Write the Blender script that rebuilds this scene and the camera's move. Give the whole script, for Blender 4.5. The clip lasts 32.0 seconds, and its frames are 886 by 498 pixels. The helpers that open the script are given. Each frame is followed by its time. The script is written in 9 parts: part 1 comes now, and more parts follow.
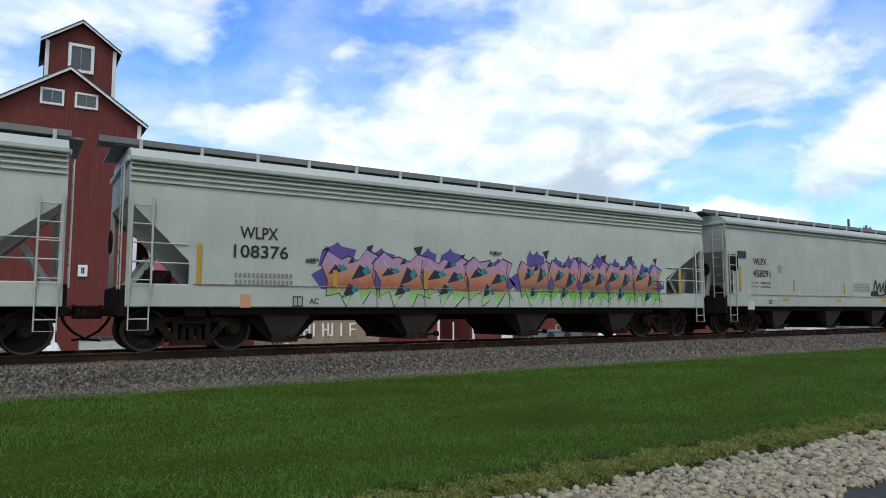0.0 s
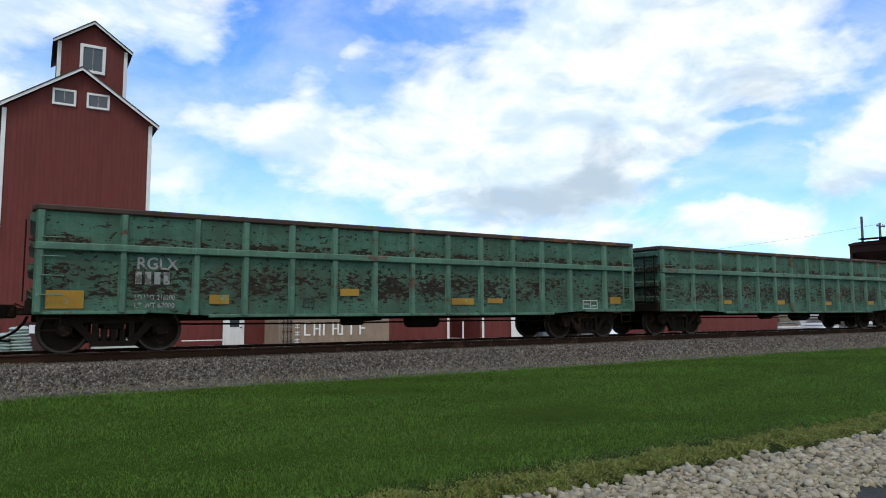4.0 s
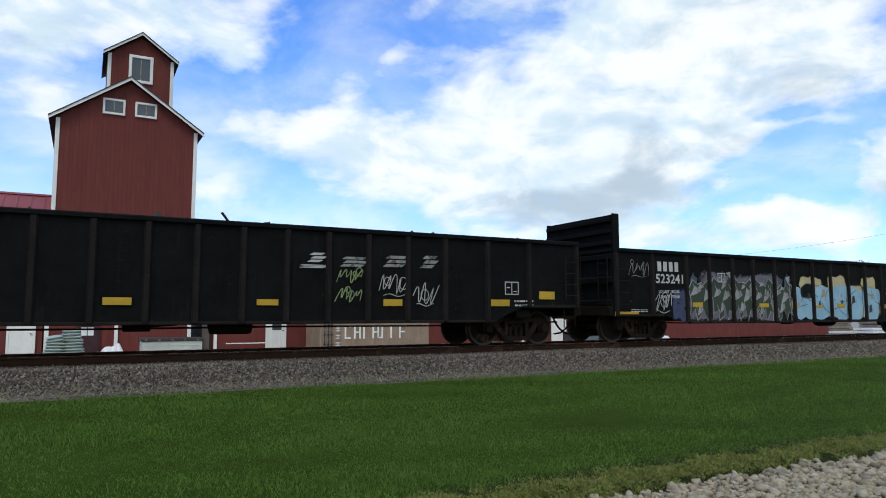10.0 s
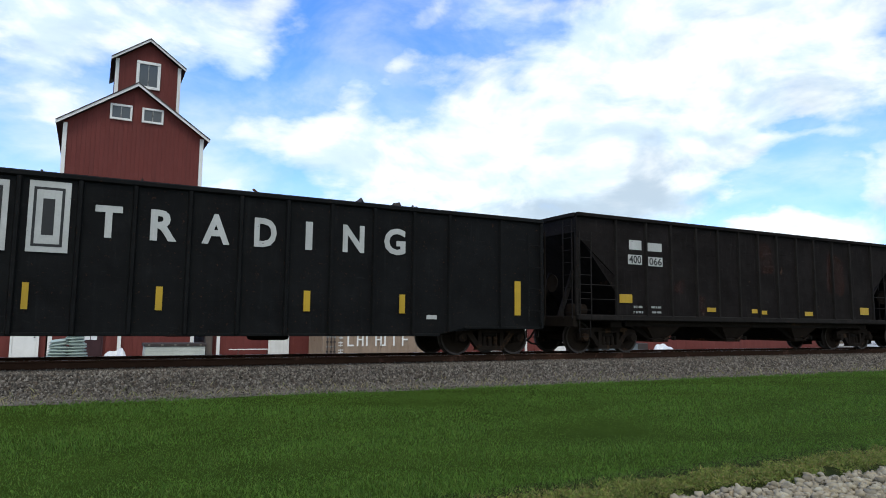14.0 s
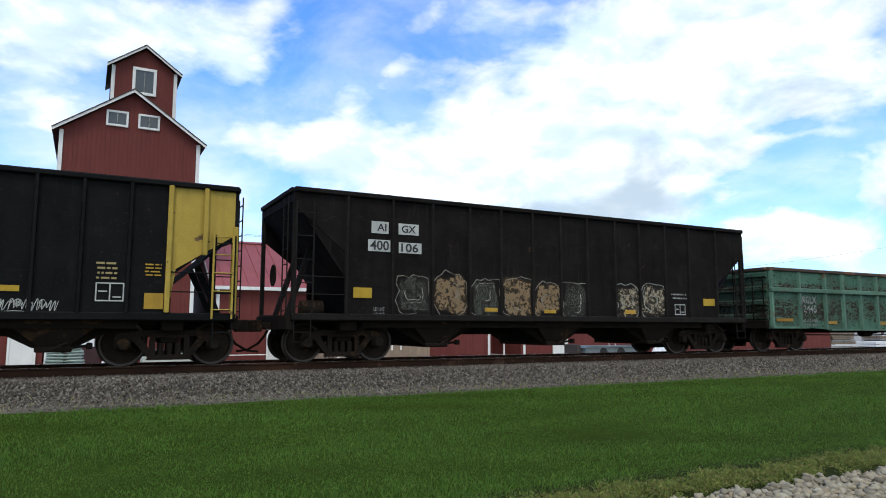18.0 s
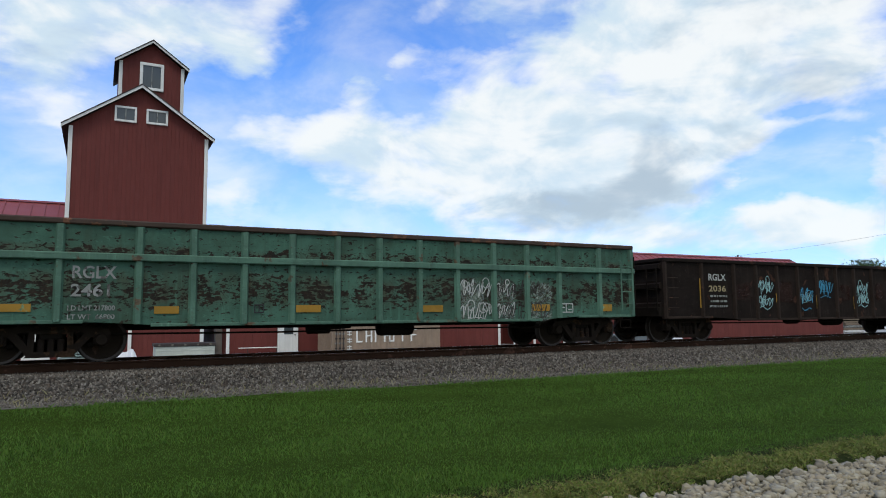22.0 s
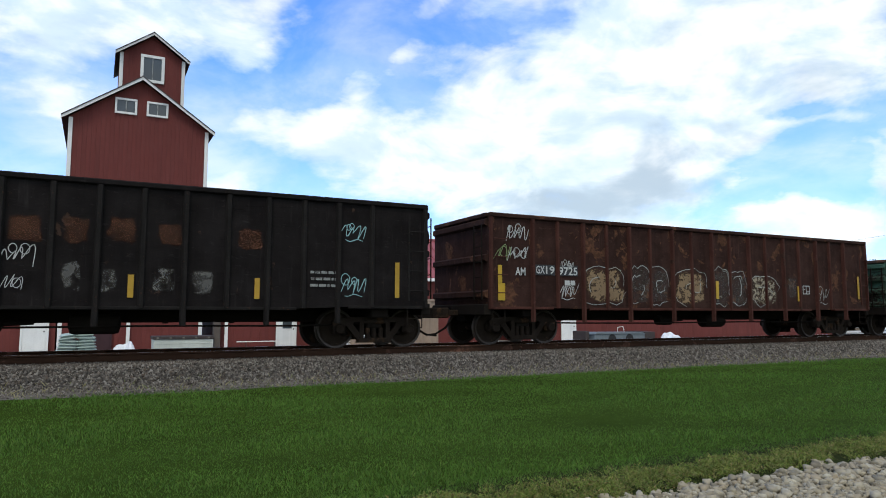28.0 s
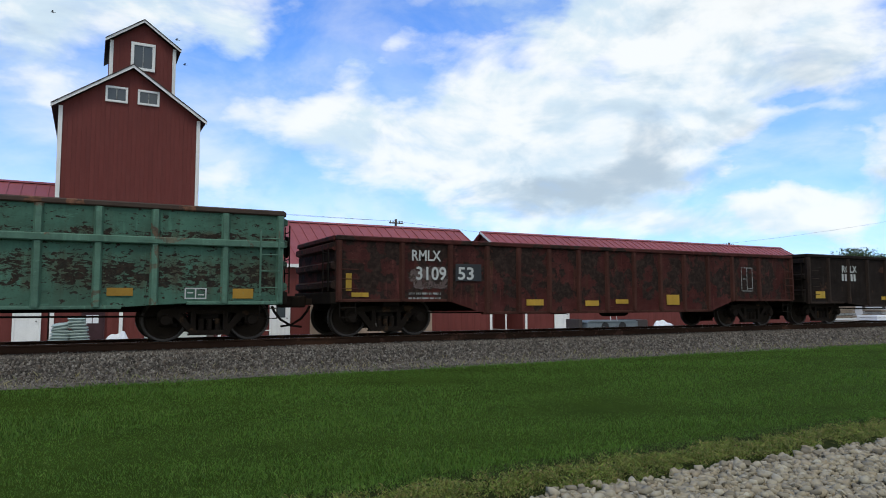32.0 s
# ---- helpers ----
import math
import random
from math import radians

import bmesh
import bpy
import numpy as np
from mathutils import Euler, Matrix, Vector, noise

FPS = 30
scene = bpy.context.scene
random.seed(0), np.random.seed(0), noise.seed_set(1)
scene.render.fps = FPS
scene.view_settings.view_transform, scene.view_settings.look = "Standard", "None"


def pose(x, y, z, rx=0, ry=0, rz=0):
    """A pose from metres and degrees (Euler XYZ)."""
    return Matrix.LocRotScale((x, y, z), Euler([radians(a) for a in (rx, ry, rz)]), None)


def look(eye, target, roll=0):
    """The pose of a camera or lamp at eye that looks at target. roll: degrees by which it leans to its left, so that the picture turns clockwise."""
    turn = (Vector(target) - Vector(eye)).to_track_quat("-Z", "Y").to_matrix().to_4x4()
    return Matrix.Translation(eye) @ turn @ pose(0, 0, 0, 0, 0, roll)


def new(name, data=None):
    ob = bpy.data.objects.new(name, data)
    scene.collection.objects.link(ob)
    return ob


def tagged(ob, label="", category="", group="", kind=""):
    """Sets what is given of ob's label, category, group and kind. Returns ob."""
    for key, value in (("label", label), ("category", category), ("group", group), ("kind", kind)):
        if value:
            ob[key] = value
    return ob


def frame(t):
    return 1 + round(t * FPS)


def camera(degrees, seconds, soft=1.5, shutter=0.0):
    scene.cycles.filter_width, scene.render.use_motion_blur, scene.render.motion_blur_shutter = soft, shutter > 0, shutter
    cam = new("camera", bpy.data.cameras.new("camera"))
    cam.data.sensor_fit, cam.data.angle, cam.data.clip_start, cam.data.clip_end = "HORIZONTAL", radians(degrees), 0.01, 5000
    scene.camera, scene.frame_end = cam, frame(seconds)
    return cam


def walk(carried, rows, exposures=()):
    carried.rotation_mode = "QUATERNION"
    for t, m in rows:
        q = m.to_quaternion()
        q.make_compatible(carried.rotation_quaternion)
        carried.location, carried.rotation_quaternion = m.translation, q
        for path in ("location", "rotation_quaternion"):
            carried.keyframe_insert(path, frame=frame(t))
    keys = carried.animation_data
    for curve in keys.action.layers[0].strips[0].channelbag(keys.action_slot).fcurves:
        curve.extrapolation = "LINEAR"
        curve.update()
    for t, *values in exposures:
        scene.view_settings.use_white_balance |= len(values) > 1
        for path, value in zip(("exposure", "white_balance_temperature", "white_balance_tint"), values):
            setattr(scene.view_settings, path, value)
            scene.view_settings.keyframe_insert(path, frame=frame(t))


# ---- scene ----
cam = camera(66.47, 32.0, soft=1.0)
EYE = Vector((0.0, -16.387, 0.825))


def aim(yaw, pitch, roll):
    y, p = radians(yaw), radians(pitch)
    way = Vector((math.sin(y) * math.cos(p), math.cos(y) * math.cos(p), math.sin(p)))
    return look(EYE, EYE + way, roll)


walk(cam, [(t, aim(a, b, c)) for t, a, b, c in (
    (0, 32.11, 5.33, -0.14),
    (0.5, 31.98, 5.14, 0.04),
    (1, 31.84, 4.96, -0.01),
    (1.5, 31.67, 4.81, 0.07),
    (2, 31.63, 4.82, 0.38),
    (2.5, 31.61, 4.92, 0.41),
    (3, 31.56, 4.93, -0.04),
    (3.5, 31.43, 5.07, -0.18),
    (5.5, 30.65, 5.55, 0.01),
    (6, 30.48, 5.64, 0.07),
    (6.5, 30.41, 5.75, 0.03),
    (7, 30.36, 5.74, -0.33),
    (7.5, 30.13, 5.67, -0.55),
    (8, 29.64, 5.56, -0.61),
    (8.5, 29.12, 5.51, -0.35),
    (9, 28.66, 5.52, -0.22),
    (9.5, 28.24, 5.52, -0.21),
    (10, 27.96, 5.54, -0.07),
    (10.5, 27.81, 5.51, -0.01),
    (11, 27.73, 5.59, 0.02),
    (11.5, 27.72, 5.65, 0.04),
    (12, 27.71, 5.77, 0.12),
    (12.5, 27.72, 5.76, 0.19),
    (13, 27.65, 5.86, 0.36),
    (13.5, 27.65, 6.05, 0.47),
    (14, 27.63, 6.24, 0.59),
    (14.5, 27.70, 6.37, 0.43),
    (16.5, 27.84, 6.61, 0.08),
    (17, 27.93, 6.62, 0.02),
    (17.5, 27.89, 6.60, -0.08),
    (18, 27.84, 6.56, 0.09),
    (18.5, 27.73, 6.57, 0.14),
    (19, 27.59, 6.53, 0.04),
    (19.5, 27.33, 6.44, 0.24),
    (20, 27.13, 6.38, 0.26),
    (20.5, 26.96, 6.32, 0.18),
    (21, 26.91, 6.21, -0.33),
    (21.5, 26.92, 6.00, -0.56),
    (22, 27.07, 5.78, -0.61),
    (22.5, 27.34, 5.48, -0.48),
    (23, 27.64, 5.14, -0.14),
    (23.5, 27.98, 4.91, 0.42),
    (24, 28.30, 4.95, 0.57),
    (24.5, 28.49, 5.01, 0.32),
    (25, 28.53, 5.12, 0.40),
    (25.5, 28.50, 5.18, 0.53),
    (27.5, 27.36, 5.50, -0.10),
    (28, 27.13, 5.44, 0.05),
    (28.5, 26.92, 5.47, 0.31),
    (29, 26.89, 5.51, 0.27),
    (29.5, 26.92, 5.57, 0.24),
    (30, 26.99, 5.50, 0.37),
    (30.5, 26.98, 5.39, 0.49),
    (31, 27.12, 5.17, 0.34),
    (31.5, 27.40, 4.88, 0.03),
    (32, 27.68, 4.49, -0.12)
)], exposures=(
    (0, -0.06), (3, -0.03), (6, -0.23), (7, -0.04), (8, 0.20), (9, -0.11), (10, -0.15), (12, -0.26), (13, -0.20), (14, 0.01),
    (17, 0.08), (19, 0.04), (20, -0.20), (22, -0.27), (25, -0.25), (28, -0.02), (29, 0.04), (30, -0.06), (32, -0.22)))

# ---- world, sun ----
SUN_AZ, SUN_EL = radians(215), radians(58)
world = bpy.data.worlds.new("sky")
scene.world = world
world.use_nodes = True
wn, wl = world.node_tree.nodes, world.node_tree.links
wn.clear()


def wmath(op, a, b, c=None):
    n = wn.new("ShaderNodeMath")
    n.operation = op
    for i, s in enumerate((a, b, c)):
        if s is None:
            continue
        if isinstance(s, (int, float)):
            n.inputs[i].default_value = s
        else:
            wl.new(s, n.inputs[i])
    return n.outputs[0]


sky = wn.new("ShaderNodeTexSky")
sky.sky_type, sky.sun_disc = "NISHITA", False
sky.sun_elevation, sky.sun_rotation = SUN_EL, SUN_AZ
sky.air_density, sky.dust_density, sky.ozone_density = 1.0, 0.6, 1.6
wco = wn.new("ShaderNodeTexCoord")
wdir = wco.outputs["Generated"]
wsep = wn.new("ShaderNodeSeparateXYZ")
wl.new(wdir, wsep.inputs[0])
flat = wn.new("ShaderNodeVectorMath")
flat.operation = "MULTIPLY"
flat.inputs[1].default_value = (1.0, 1.0, 1.9)
wl.new(wdir, flat.inputs[0])


def lifted(dx, dy, dz):
    n = wn.new("ShaderNodeVectorMath")
    n.operation = "ADD"
    n.inputs[1].default_value = (dx, dy, dz)
    wl.new(flat.outputs[0], n.inputs[0])
    return n.outputs[0]


def wnoise(scale, detail, rough, vec=None, warp=0.0, colour=False):
    n = wn.new("ShaderNodeTexNoise")
    n.inputs["Scale"].default_value, n.inputs["Detail"].default_value = scale, detail
    n.inputs["Roughness"].default_value, n.inputs["Distortion"].default_value = rough, warp
    wl.new(vec or flat.outputs[0], n.inputs["Vector"])
    return n.outputs[1 if colour else 0]


def wrange(value, a, b, c=0.0, d=1.0, smooth=True):
    n = wn.new("ShaderNodeMapRange")
    n.interpolation_type = "SMOOTHSTEP" if smooth else "LINEAR"
    for k, v in zip(("From Min", "From Max", "To Min", "To Max"), (a, b, c, d)):
        n.inputs[k].default_value = v
    wl.new(value, n.inputs["Value"])
    return n.outputs[0]


def wvec(op, a, b, c=None):
    n = wn.new("ShaderNodeVectorMath")
    n.operation = op
    for i, q in enumerate((a, b, c)):
        if isinstance(q, tuple):
            n.inputs[i].default_value = q
        elif q is not None:
            wl.new(q, n.inputs[i])
    return n.outputs[0]


# bearing and height in degrees, stirred so that the rims of the clouds billow
bearing = wmath("MULTIPLY", wmath("ARCTAN2", wsep.outputs[0], wsep.outputs[1]), 57.296)
height = wmath("MULTIPLY", wmath("ARCSINE", wsep.outputs[2], 0.0), 57.296)
spot = wn.new("ShaderNodeCombineXYZ")
wl.new(bearing, spot.inputs[0])
wl.new(height, spot.inputs[1])
stir = wvec("MULTIPLY", wvec("SUBTRACT", wnoise(8.0, 5.0, 0.55, colour=True), (0.5, 0.5, 0.5)), (9.0, 5.0, 0.0))
stirred = wvec("ADD", spot.outputs[0], stir)


def swell(total, az, el, wide, tall, k):
    """Adds a soft swell of cloud round a bearing and a height."""
    v = wvec("MULTIPLY_ADD", stirred, (1 / wide, 1 / tall, 0.0), (-az / wide, -el / tall, 0.0))
    n = wn.new("ShaderNodeVectorMath")
    n.operation = "LENGTH"
    wl.new(v, n.inputs[0])
    return wmath("MULTIPLY_ADD", wrange(n.outputs["Value"], 1.45, 0.2), k, total)


def bank(total, *swells):
    for q in swells:
        total = swell(total, *q)
    return total


# the great heap of cloud over the sheds
heap_up = bank(0.0, (16.3, 15.1, 7.0, 2.5, 0.7), (20.6, 18.7, 2.7, 2.0, 0.8), (23.6, 13.7, 9.2, 3.5, 0.9), (30.9, 17.0, 7.3, 3.9, 1.0),
               (38.1, 14.7, 10.3, 4.8, 1.2), (46.3, 13.5, 6.6, 4.7, 1.1), (51.9, 14.1, 3.7, 2.4, 0.8), (26.5, 11.2, 12.4, 2.4, 0.6), (38.0, 10.0, 13.8, 2.3, 0.7))
# the thinner layer above it
layer = bank(0.0, (34.8, 21.4, 7.3, 2.0, 0.6), (43.9, 22.3, 7.8, 3.8, 1.0), (51.3, 19.7, 7.9, 4.1, 1.1), (59.1, 18.4, 6.1, 3.7, 1.1), (54.0, 23.7, 13.2, 2.7, 1.0),
             (33.4, 25.1, 5.9, 1.7, 0.5), (25.7, 25.4, 2.5, 1.3, 0.5), (24.5, 21.5, 2.5, 1.1, 0.6), (58.1, 14.4, 3.3, 0.7, 0.5), (50.0, 30.0, 18.0, 5.0, 0.7))
# behind the barn
wisps = bank(0.0, (-2.4, 21.8, 9.7, 2.9, 1.0), (8.3, 22.7, 5.8, 2.7, 0.8), (13.7, 24.8, 3.3, 1.7, 0.6), (-5.0, 17.0, 5.3, 3.1, 0.8), (10.6, 20.9, 3.2, 1.5, 0.6),
             (-0.1, 14.1, 5.0, 2.1, 0.4), (9.9, 14.7, 3.6, 1.6, 0.45), (2.0, 29.0, 14.0, 5.0, 0.8))
# low over the horizon
low = bank(0.0, (9.6, 9.9, 4.4, 2.3, 0.7), (54.5, 7.0, 3.3, 1.8, 1.5), (58.7, 6.3, 3.9, 1.4, 1.1), (51.7, 10.4, 1.8, 0.5, 0.5), (56.2, 11.1, 1.3, 0.9, 0.35),
           (59.1, 12.5, 1.4, 0.5, 0.4), (63.4, 11.4, 3.9, 3.0, 1.2), (61.1, 8.5, 3.3, 1.7, 0.7), (66.4, 13.9, 2.0, 2.3, 0.8), (20.0, 6.0, 22.0, 3.0, 0.45), (50.0, 4.5, 22.0, 1.8, 0.5), (36.0, 7.6, 9.0, 2.4, 0.8), (47.0, 6.5, 6.0, 1.6, 0.5))
# gaps of clear blue
gaps = bank(0.0, (33.6, 20.4, 2.4, 1.0, -0.4), (37.5, 22.8, 1.4, 1.1, -0.35), (55.3, 15.4, 2.3, 0.8, -0.4), (18.6, 23.3, 4.4, 3.0, -0.3), (15.3, 19.1, 3.8, 2.2, -0.25),
            (31.4, 22.8, 1.5, 1.3, -0.3), (-4.8, 12.3, 3.1, 2.0, -0.4), (53.5, 10.5, 4.0, 1.6, -0.3))
mass = wmath("MINIMUM", wmath("ADD", wmath("ADD", heap_up, layer), wmath("ADD", wisps, low)), 1.25)
mass = wmath("ADD", mass, gaps)
# unseen cloud added overhead and to the south, behind the eye, whitens the light
mass = wmath("ADD", mass, wrange(wsep.outputs[1], 0.25, -0.25, 0.0, 0.95))
mass = wmath("ADD", mass, wrange(wsep.outputs[2], 0.5, 0.85, 0.0, 0.35))
billow = wnoise(6.5, 9.0, 0.54, warp=0.35)
cover = wmath("ADD", mass, wmath("MULTIPLY_ADD", billow, 1.7, -0.85))
cover = wmath("ADD", cover, wmath("MULTIPLY_ADD", wnoise(20.0, 6.0, 0.55, warp=0.3), 0.6, -0.3))
dense = wmath("MULTIPLY", wrange(cover, 0.02, 1.18), 0.95)
veil = wmath("MULTIPLY", wrange(wnoise(3.4, 6.0, 0.6, warp=0.5), 0.36, 0.72), 0.40)
haze = wmath("MULTIPLY", wrange(height, 22.0, 2.0, smooth=False), 0.42)
alpha = wmath("MAXIMUM", dense, wmath("ADD", veil, haze))
# heaps are bright above and grey beneath
relief = wmath("SUBTRACT", wnoise(6.5, 5.0, 0.55, lifted(-0.012, 0.0, 0.035), 0.35), wnoise(6.5, 5.0, 0.55, warp=0.35))
bases = bank(0.0, (41.5, 9.6, 5.6, 2.0, 1.3), (44.6, 12.4, 2.8, 3.2, 1.1), (36.0, 8.2, 6.0, 2.0, 1.0), (49.2, 9.6, 3.4, 1.5, 0.6), (57.1, 17.2, 5.5, 2.8, 0.8),
             (51.8, 22.5, 6.2, 2.0, 0.3), (50.6, 13.8, 3.3, 2.6, 0.45), (-1.1, 18.9, 7.6, 2.4, 0.35), (62.6, 9.2, 4.3, 1.6, 0.5), (23.6, 9.7, 9.6, 1.2, 0.3))
shade = wmath("ADD", wmath("MULTIPLY", relief, 2.2), wmath("MULTIPLY", bases, 0.75))
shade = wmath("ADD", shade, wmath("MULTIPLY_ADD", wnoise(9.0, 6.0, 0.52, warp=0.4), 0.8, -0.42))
dark = wmath("MULTIPLY", wrange(shade, 0.0, 1.2), 0.92)
pale = wrange(wmath("ADD", wnoise(5.2, 7.0, 0.56, warp=0.5), wmath("MULTIPLY", relief, 0.8)), 0.38, 0.64)


def tint(fac, a, b):
    n = wn.new("ShaderNodeMix")
    n.data_type = "RGBA"
    wl.new(fac, n.inputs[0])
    for k, q in ((6, a), (7, b)):
        if isinstance(q, tuple):
            n.inputs[k].default_value = (*q, 1)
        else:
            wl.new(q, n.inputs[k])
    return n.outputs[2]


ccol = tint(dark, tint(pale, (11.4, 11.8, 11.7), (8.0, 9.7, 10.8)), (5.5, 6.7, 7.6))
blue = wn.new("ShaderNodeMix")
blue.data_type, blue.blend_type = "RGBA", "MULTIPLY"
blue.inputs[0].default_value, blue.inputs[7].default_value = 1.0, (1.02, 1.80, 2.95, 1)
wl.new(sky.outputs[0], blue.inputs[6])
final = wn.new("ShaderNodeMix")
final.data_type = "RGBA"
wl.new(alpha, final.inputs[0])
wl.new(blue.outputs[2], final.inputs[6])
wl.new(ccol, final.inputs[7])
back = wn.new("ShaderNodeBackground")
back.inputs["Strength"].default_value = 0.1
wl.new(final.outputs[2], back.inputs["Color"])
wout = wn.new("ShaderNodeOutputWorld")
wl.new(back.outputs[0], wout.inputs["Surface"])

sun = new("sun", bpy.data.lights.new("sun", "SUN"))
sun.data.energy, sun.data.angle, sun.data.color = 1.45, radians(12), (1.0, 0.94, 0.86)
sun.matrix_world = look((0, 0, 60), Vector((0, 0, 60)) - Vector((math.sin(SUN_AZ) * math.cos(SUN_EL), math.cos(SUN_AZ) * math.cos(SUN_EL), math.sin(SUN_EL))))

# ---- materials ----
MATS = {}


def paint(name, base, rough=0.6, metal=0.0, stain=0.35, rust=0.0, rust_col=(0.09, 0.04, 0.022), streak=0.25, grain=30.0, big=0.9, bump=0.12, rust_scale=1.6, stretch=(1, 1, 1), spec=0.35, zone=None, wear=0.0, grime=None):
    """A weathered surface: base colour, broad stains, run-down streaks, grain, and patches of rust or bare metal."""
    if name in MATS:
        return MATS[name]
    m = bpy.data.materials.new(name)
    m.use_nodes = True
    n, l = m.node_tree.nodes, m.node_tree.links
    n.clear()
    out, b = n.new("ShaderNodeOutputMaterial"), n.new("ShaderNodeBsdfPrincipled")
    l.new(b.outputs[0], out.inputs[0])
    co, info = n.new("ShaderNodeTexCoord"), n.new("ShaderNodeObjectInfo")
    add = n.new("ShaderNodeVectorMath")
    add.operation = "MULTIPLY_ADD"
    add.inputs[1].default_value = (1, 1, 1)
    rnd = n.new("ShaderNodeVectorMath")
    rnd.operation = "SCALE"
    rnd.inputs[0].default_value = (37.0, 11.0, 23.0)
    l.new(info.outputs["Random"], rnd.inputs["Scale"])
    l.new(co.outputs["Object"], add.inputs[0])
    l.new(rnd.outputs[0], add.inputs[2])

    def nz(scale, detail=4.0, r=0.55, sx=(1, 1, 1), warp=0.0):
        mp = n.new("ShaderNodeMapping")
        mp.inputs["Scale"].default_value = sx
        l.new(add.outputs[0], mp.inputs[0])
        t = n.new("ShaderNodeTexNoise")
        t.inputs["Scale"].default_value, t.inputs["Detail"].default_value = scale, detail
        t.inputs["Roughness"].default_value, t.inputs["Distortion"].default_value = r, warp
        l.new(mp.outputs[0], t.inputs["Vector"])
        return t.outputs[0]

    def ramp(s, lo, hi):
        r = n.new("ShaderNodeMapRange")
        r.inputs["From Min"].default_value, r.inputs["From Max"].default_value = lo, hi
        l.new(s, r.inputs["Value"])
        return r.outputs[0]

    def mix(fac, a, c, amount=1.0):
        x = n.new("ShaderNodeMix")
        x.data_type = "RGBA"
        if amount != 1.0:
            k = n.new("ShaderNodeMath")
            k.operation = "MULTIPLY"
            k.inputs[1].default_value = amount
            l.new(fac, k.inputs[0])
            fac = k.outputs[0]
        l.new(fac, x.inputs[0])
        for i, s in ((6, a), (7, c)):
            if isinstance(s, tuple):
                x.inputs[i].default_value = (*s, 1)
            else:
                l.new(s, x.inputs[i])
        return x.outputs[2]

    dim = tuple(c * 0.5 for c in base)
    pale = tuple(min(c * 1.35 + 0.015 * min(1.0, sum(base) / 0.3), 0.9) for c in base)
    col = mix(ramp(nz(big, 5), 0.38, 0.68), base, dim, stain)
    col = mix(ramp(nz(big * 2.7, 4), 0.5, 0.72), col, pale, stain * 0.7)
    if streak:
        col = mix(ramp(nz(5.0, 3, sx=(1, 1, 0.09)), 0.5, 0.72), col, tuple(c * 0.45 for c in base), streak)
    rmask = None
    if rust:
        src = nz(rust_scale, 6, 0.62, sx=stretch, warp=0.4)
        if zone:
            # the load has knocked the paint off in bands along the side, in uneven clusters
            sp = n.new("ShaderNodeSeparateXYZ")
            l.new(co.outputs["Object"], sp.inputs[0])

            def calc(op, u, w, x=None):
                k = n.new("ShaderNodeMath")
                k.operation = op
                for i, q in enumerate((u, w, x)):
                    if isinstance(q, (int, float)):
                        k.inputs[i].default_value = q
                    elif q is not None:
                        l.new(q, k.inputs[i])
                return k.outputs[0]

            pr = 0.0
            for mid, half in zone:
                pr = calc("MAXIMUM", ramp(calc("ABSOLUTE", calc("SUBTRACT", sp.outputs[2], mid), 0.0), half, half * 0.3), pr)
            pr = calc("MULTIPLY", pr, ramp(nz(1.5, 3), 0.30, 0.60))
            src = calc("MULTIPLY_ADD", pr, 0.17, src)
            col = mix(ramp(nz(3.5, 4, 0.6, sx=(1, 1, 0.35)), 0.36, 0.58), col, mix(pr, col, grime or rust_col), 0.85)
            col = mix(ramp(nz(0.9, 5, 0.6), 0.45, 0.68), col, tuple(c * k for c, k in zip(base, (0.75, 0.52, 0.48))), 0.7)
            run = calc("MULTIPLY", ramp(nz(4.0, 3, sx=(1, 1, 0.07)), 0.56, 0.66), calc("ADD", pr, 0.25))
            col = mix(run, col, (0.045, 0.030, 0.016), 0.75)
        rmask = ramp(src, 0.72 - rust * 0.4, 0.745 - rust * 0.4)
        rc = mix(ramp(nz(9, 4), 0.4, 0.65), rust_col, tuple(c * 2.1 for c in rust_col))
        if not zone:
            col = mix(rmask, col, rc)
    if wear:
        # scratches along the side, small chips, and broad dull dents
        col = mix(ramp(nz(7.0, 5, 0.6, sx=(0.22, 1, 2.6), warp=0.6), 0.60, 0.68), col, tuple(c * 0.35 for c in base), wear)
        col = mix(ramp(nz(11.0, 4, 0.6, sx=(0.5, 1, 1.5), warp=1.0), 0.63, 0.68), col, tuple(min(c * 2.0 + 0.012, 0.8) for c in base), wear * 0.75)
        col = mix(ramp(nz(16.0, 5, 0.7), 0.62, 0.66), col, rust_col, wear)
        # dust in broad clouds and in short runs down the sheet
        dusty = tuple(c * 1.9 + q for c, q in zip(base, (0.003, 0.0029, 0.0028)))
        col = mix(ramp(nz(0.8, 6, 0.65, sx=(1, 1, 1.3)), 0.46, 0.70), col, dusty, wear * 0.7)
        runs = ramp(nz(8.0, 3, sx=(1.6, 1, 0.14)), 0.56, 0.72)
        col = mix(runs, col, mix(ramp(nz(1.3, 3), 0.42, 0.60), col, dusty), wear * 1.2)
    if zone:
        # crisp flakes and hairline cracks where the paint has gone
        col = mix(rmask, col, rc)
        crack = calc("ABSOLUTE", calc("SUBTRACT", nz(4.2, 5, 0.6, sx=(0.8, 1, 1.5), warp=0.8), 0.5), 0.0)
        hair = calc("MULTIPLY", ramp(crack, 0.013, 0.006), ramp(calc("ADD", pr, nz(2.3, 3)), 0.62, 0.85))
        col = mix(hair, col, tuple(c * 0.7 for c in rust_col), 0.9)
    fine = nz(grain, 3)
    col = mix(ramp(fine, 0.45, 0.75), col, dim, 0.22)
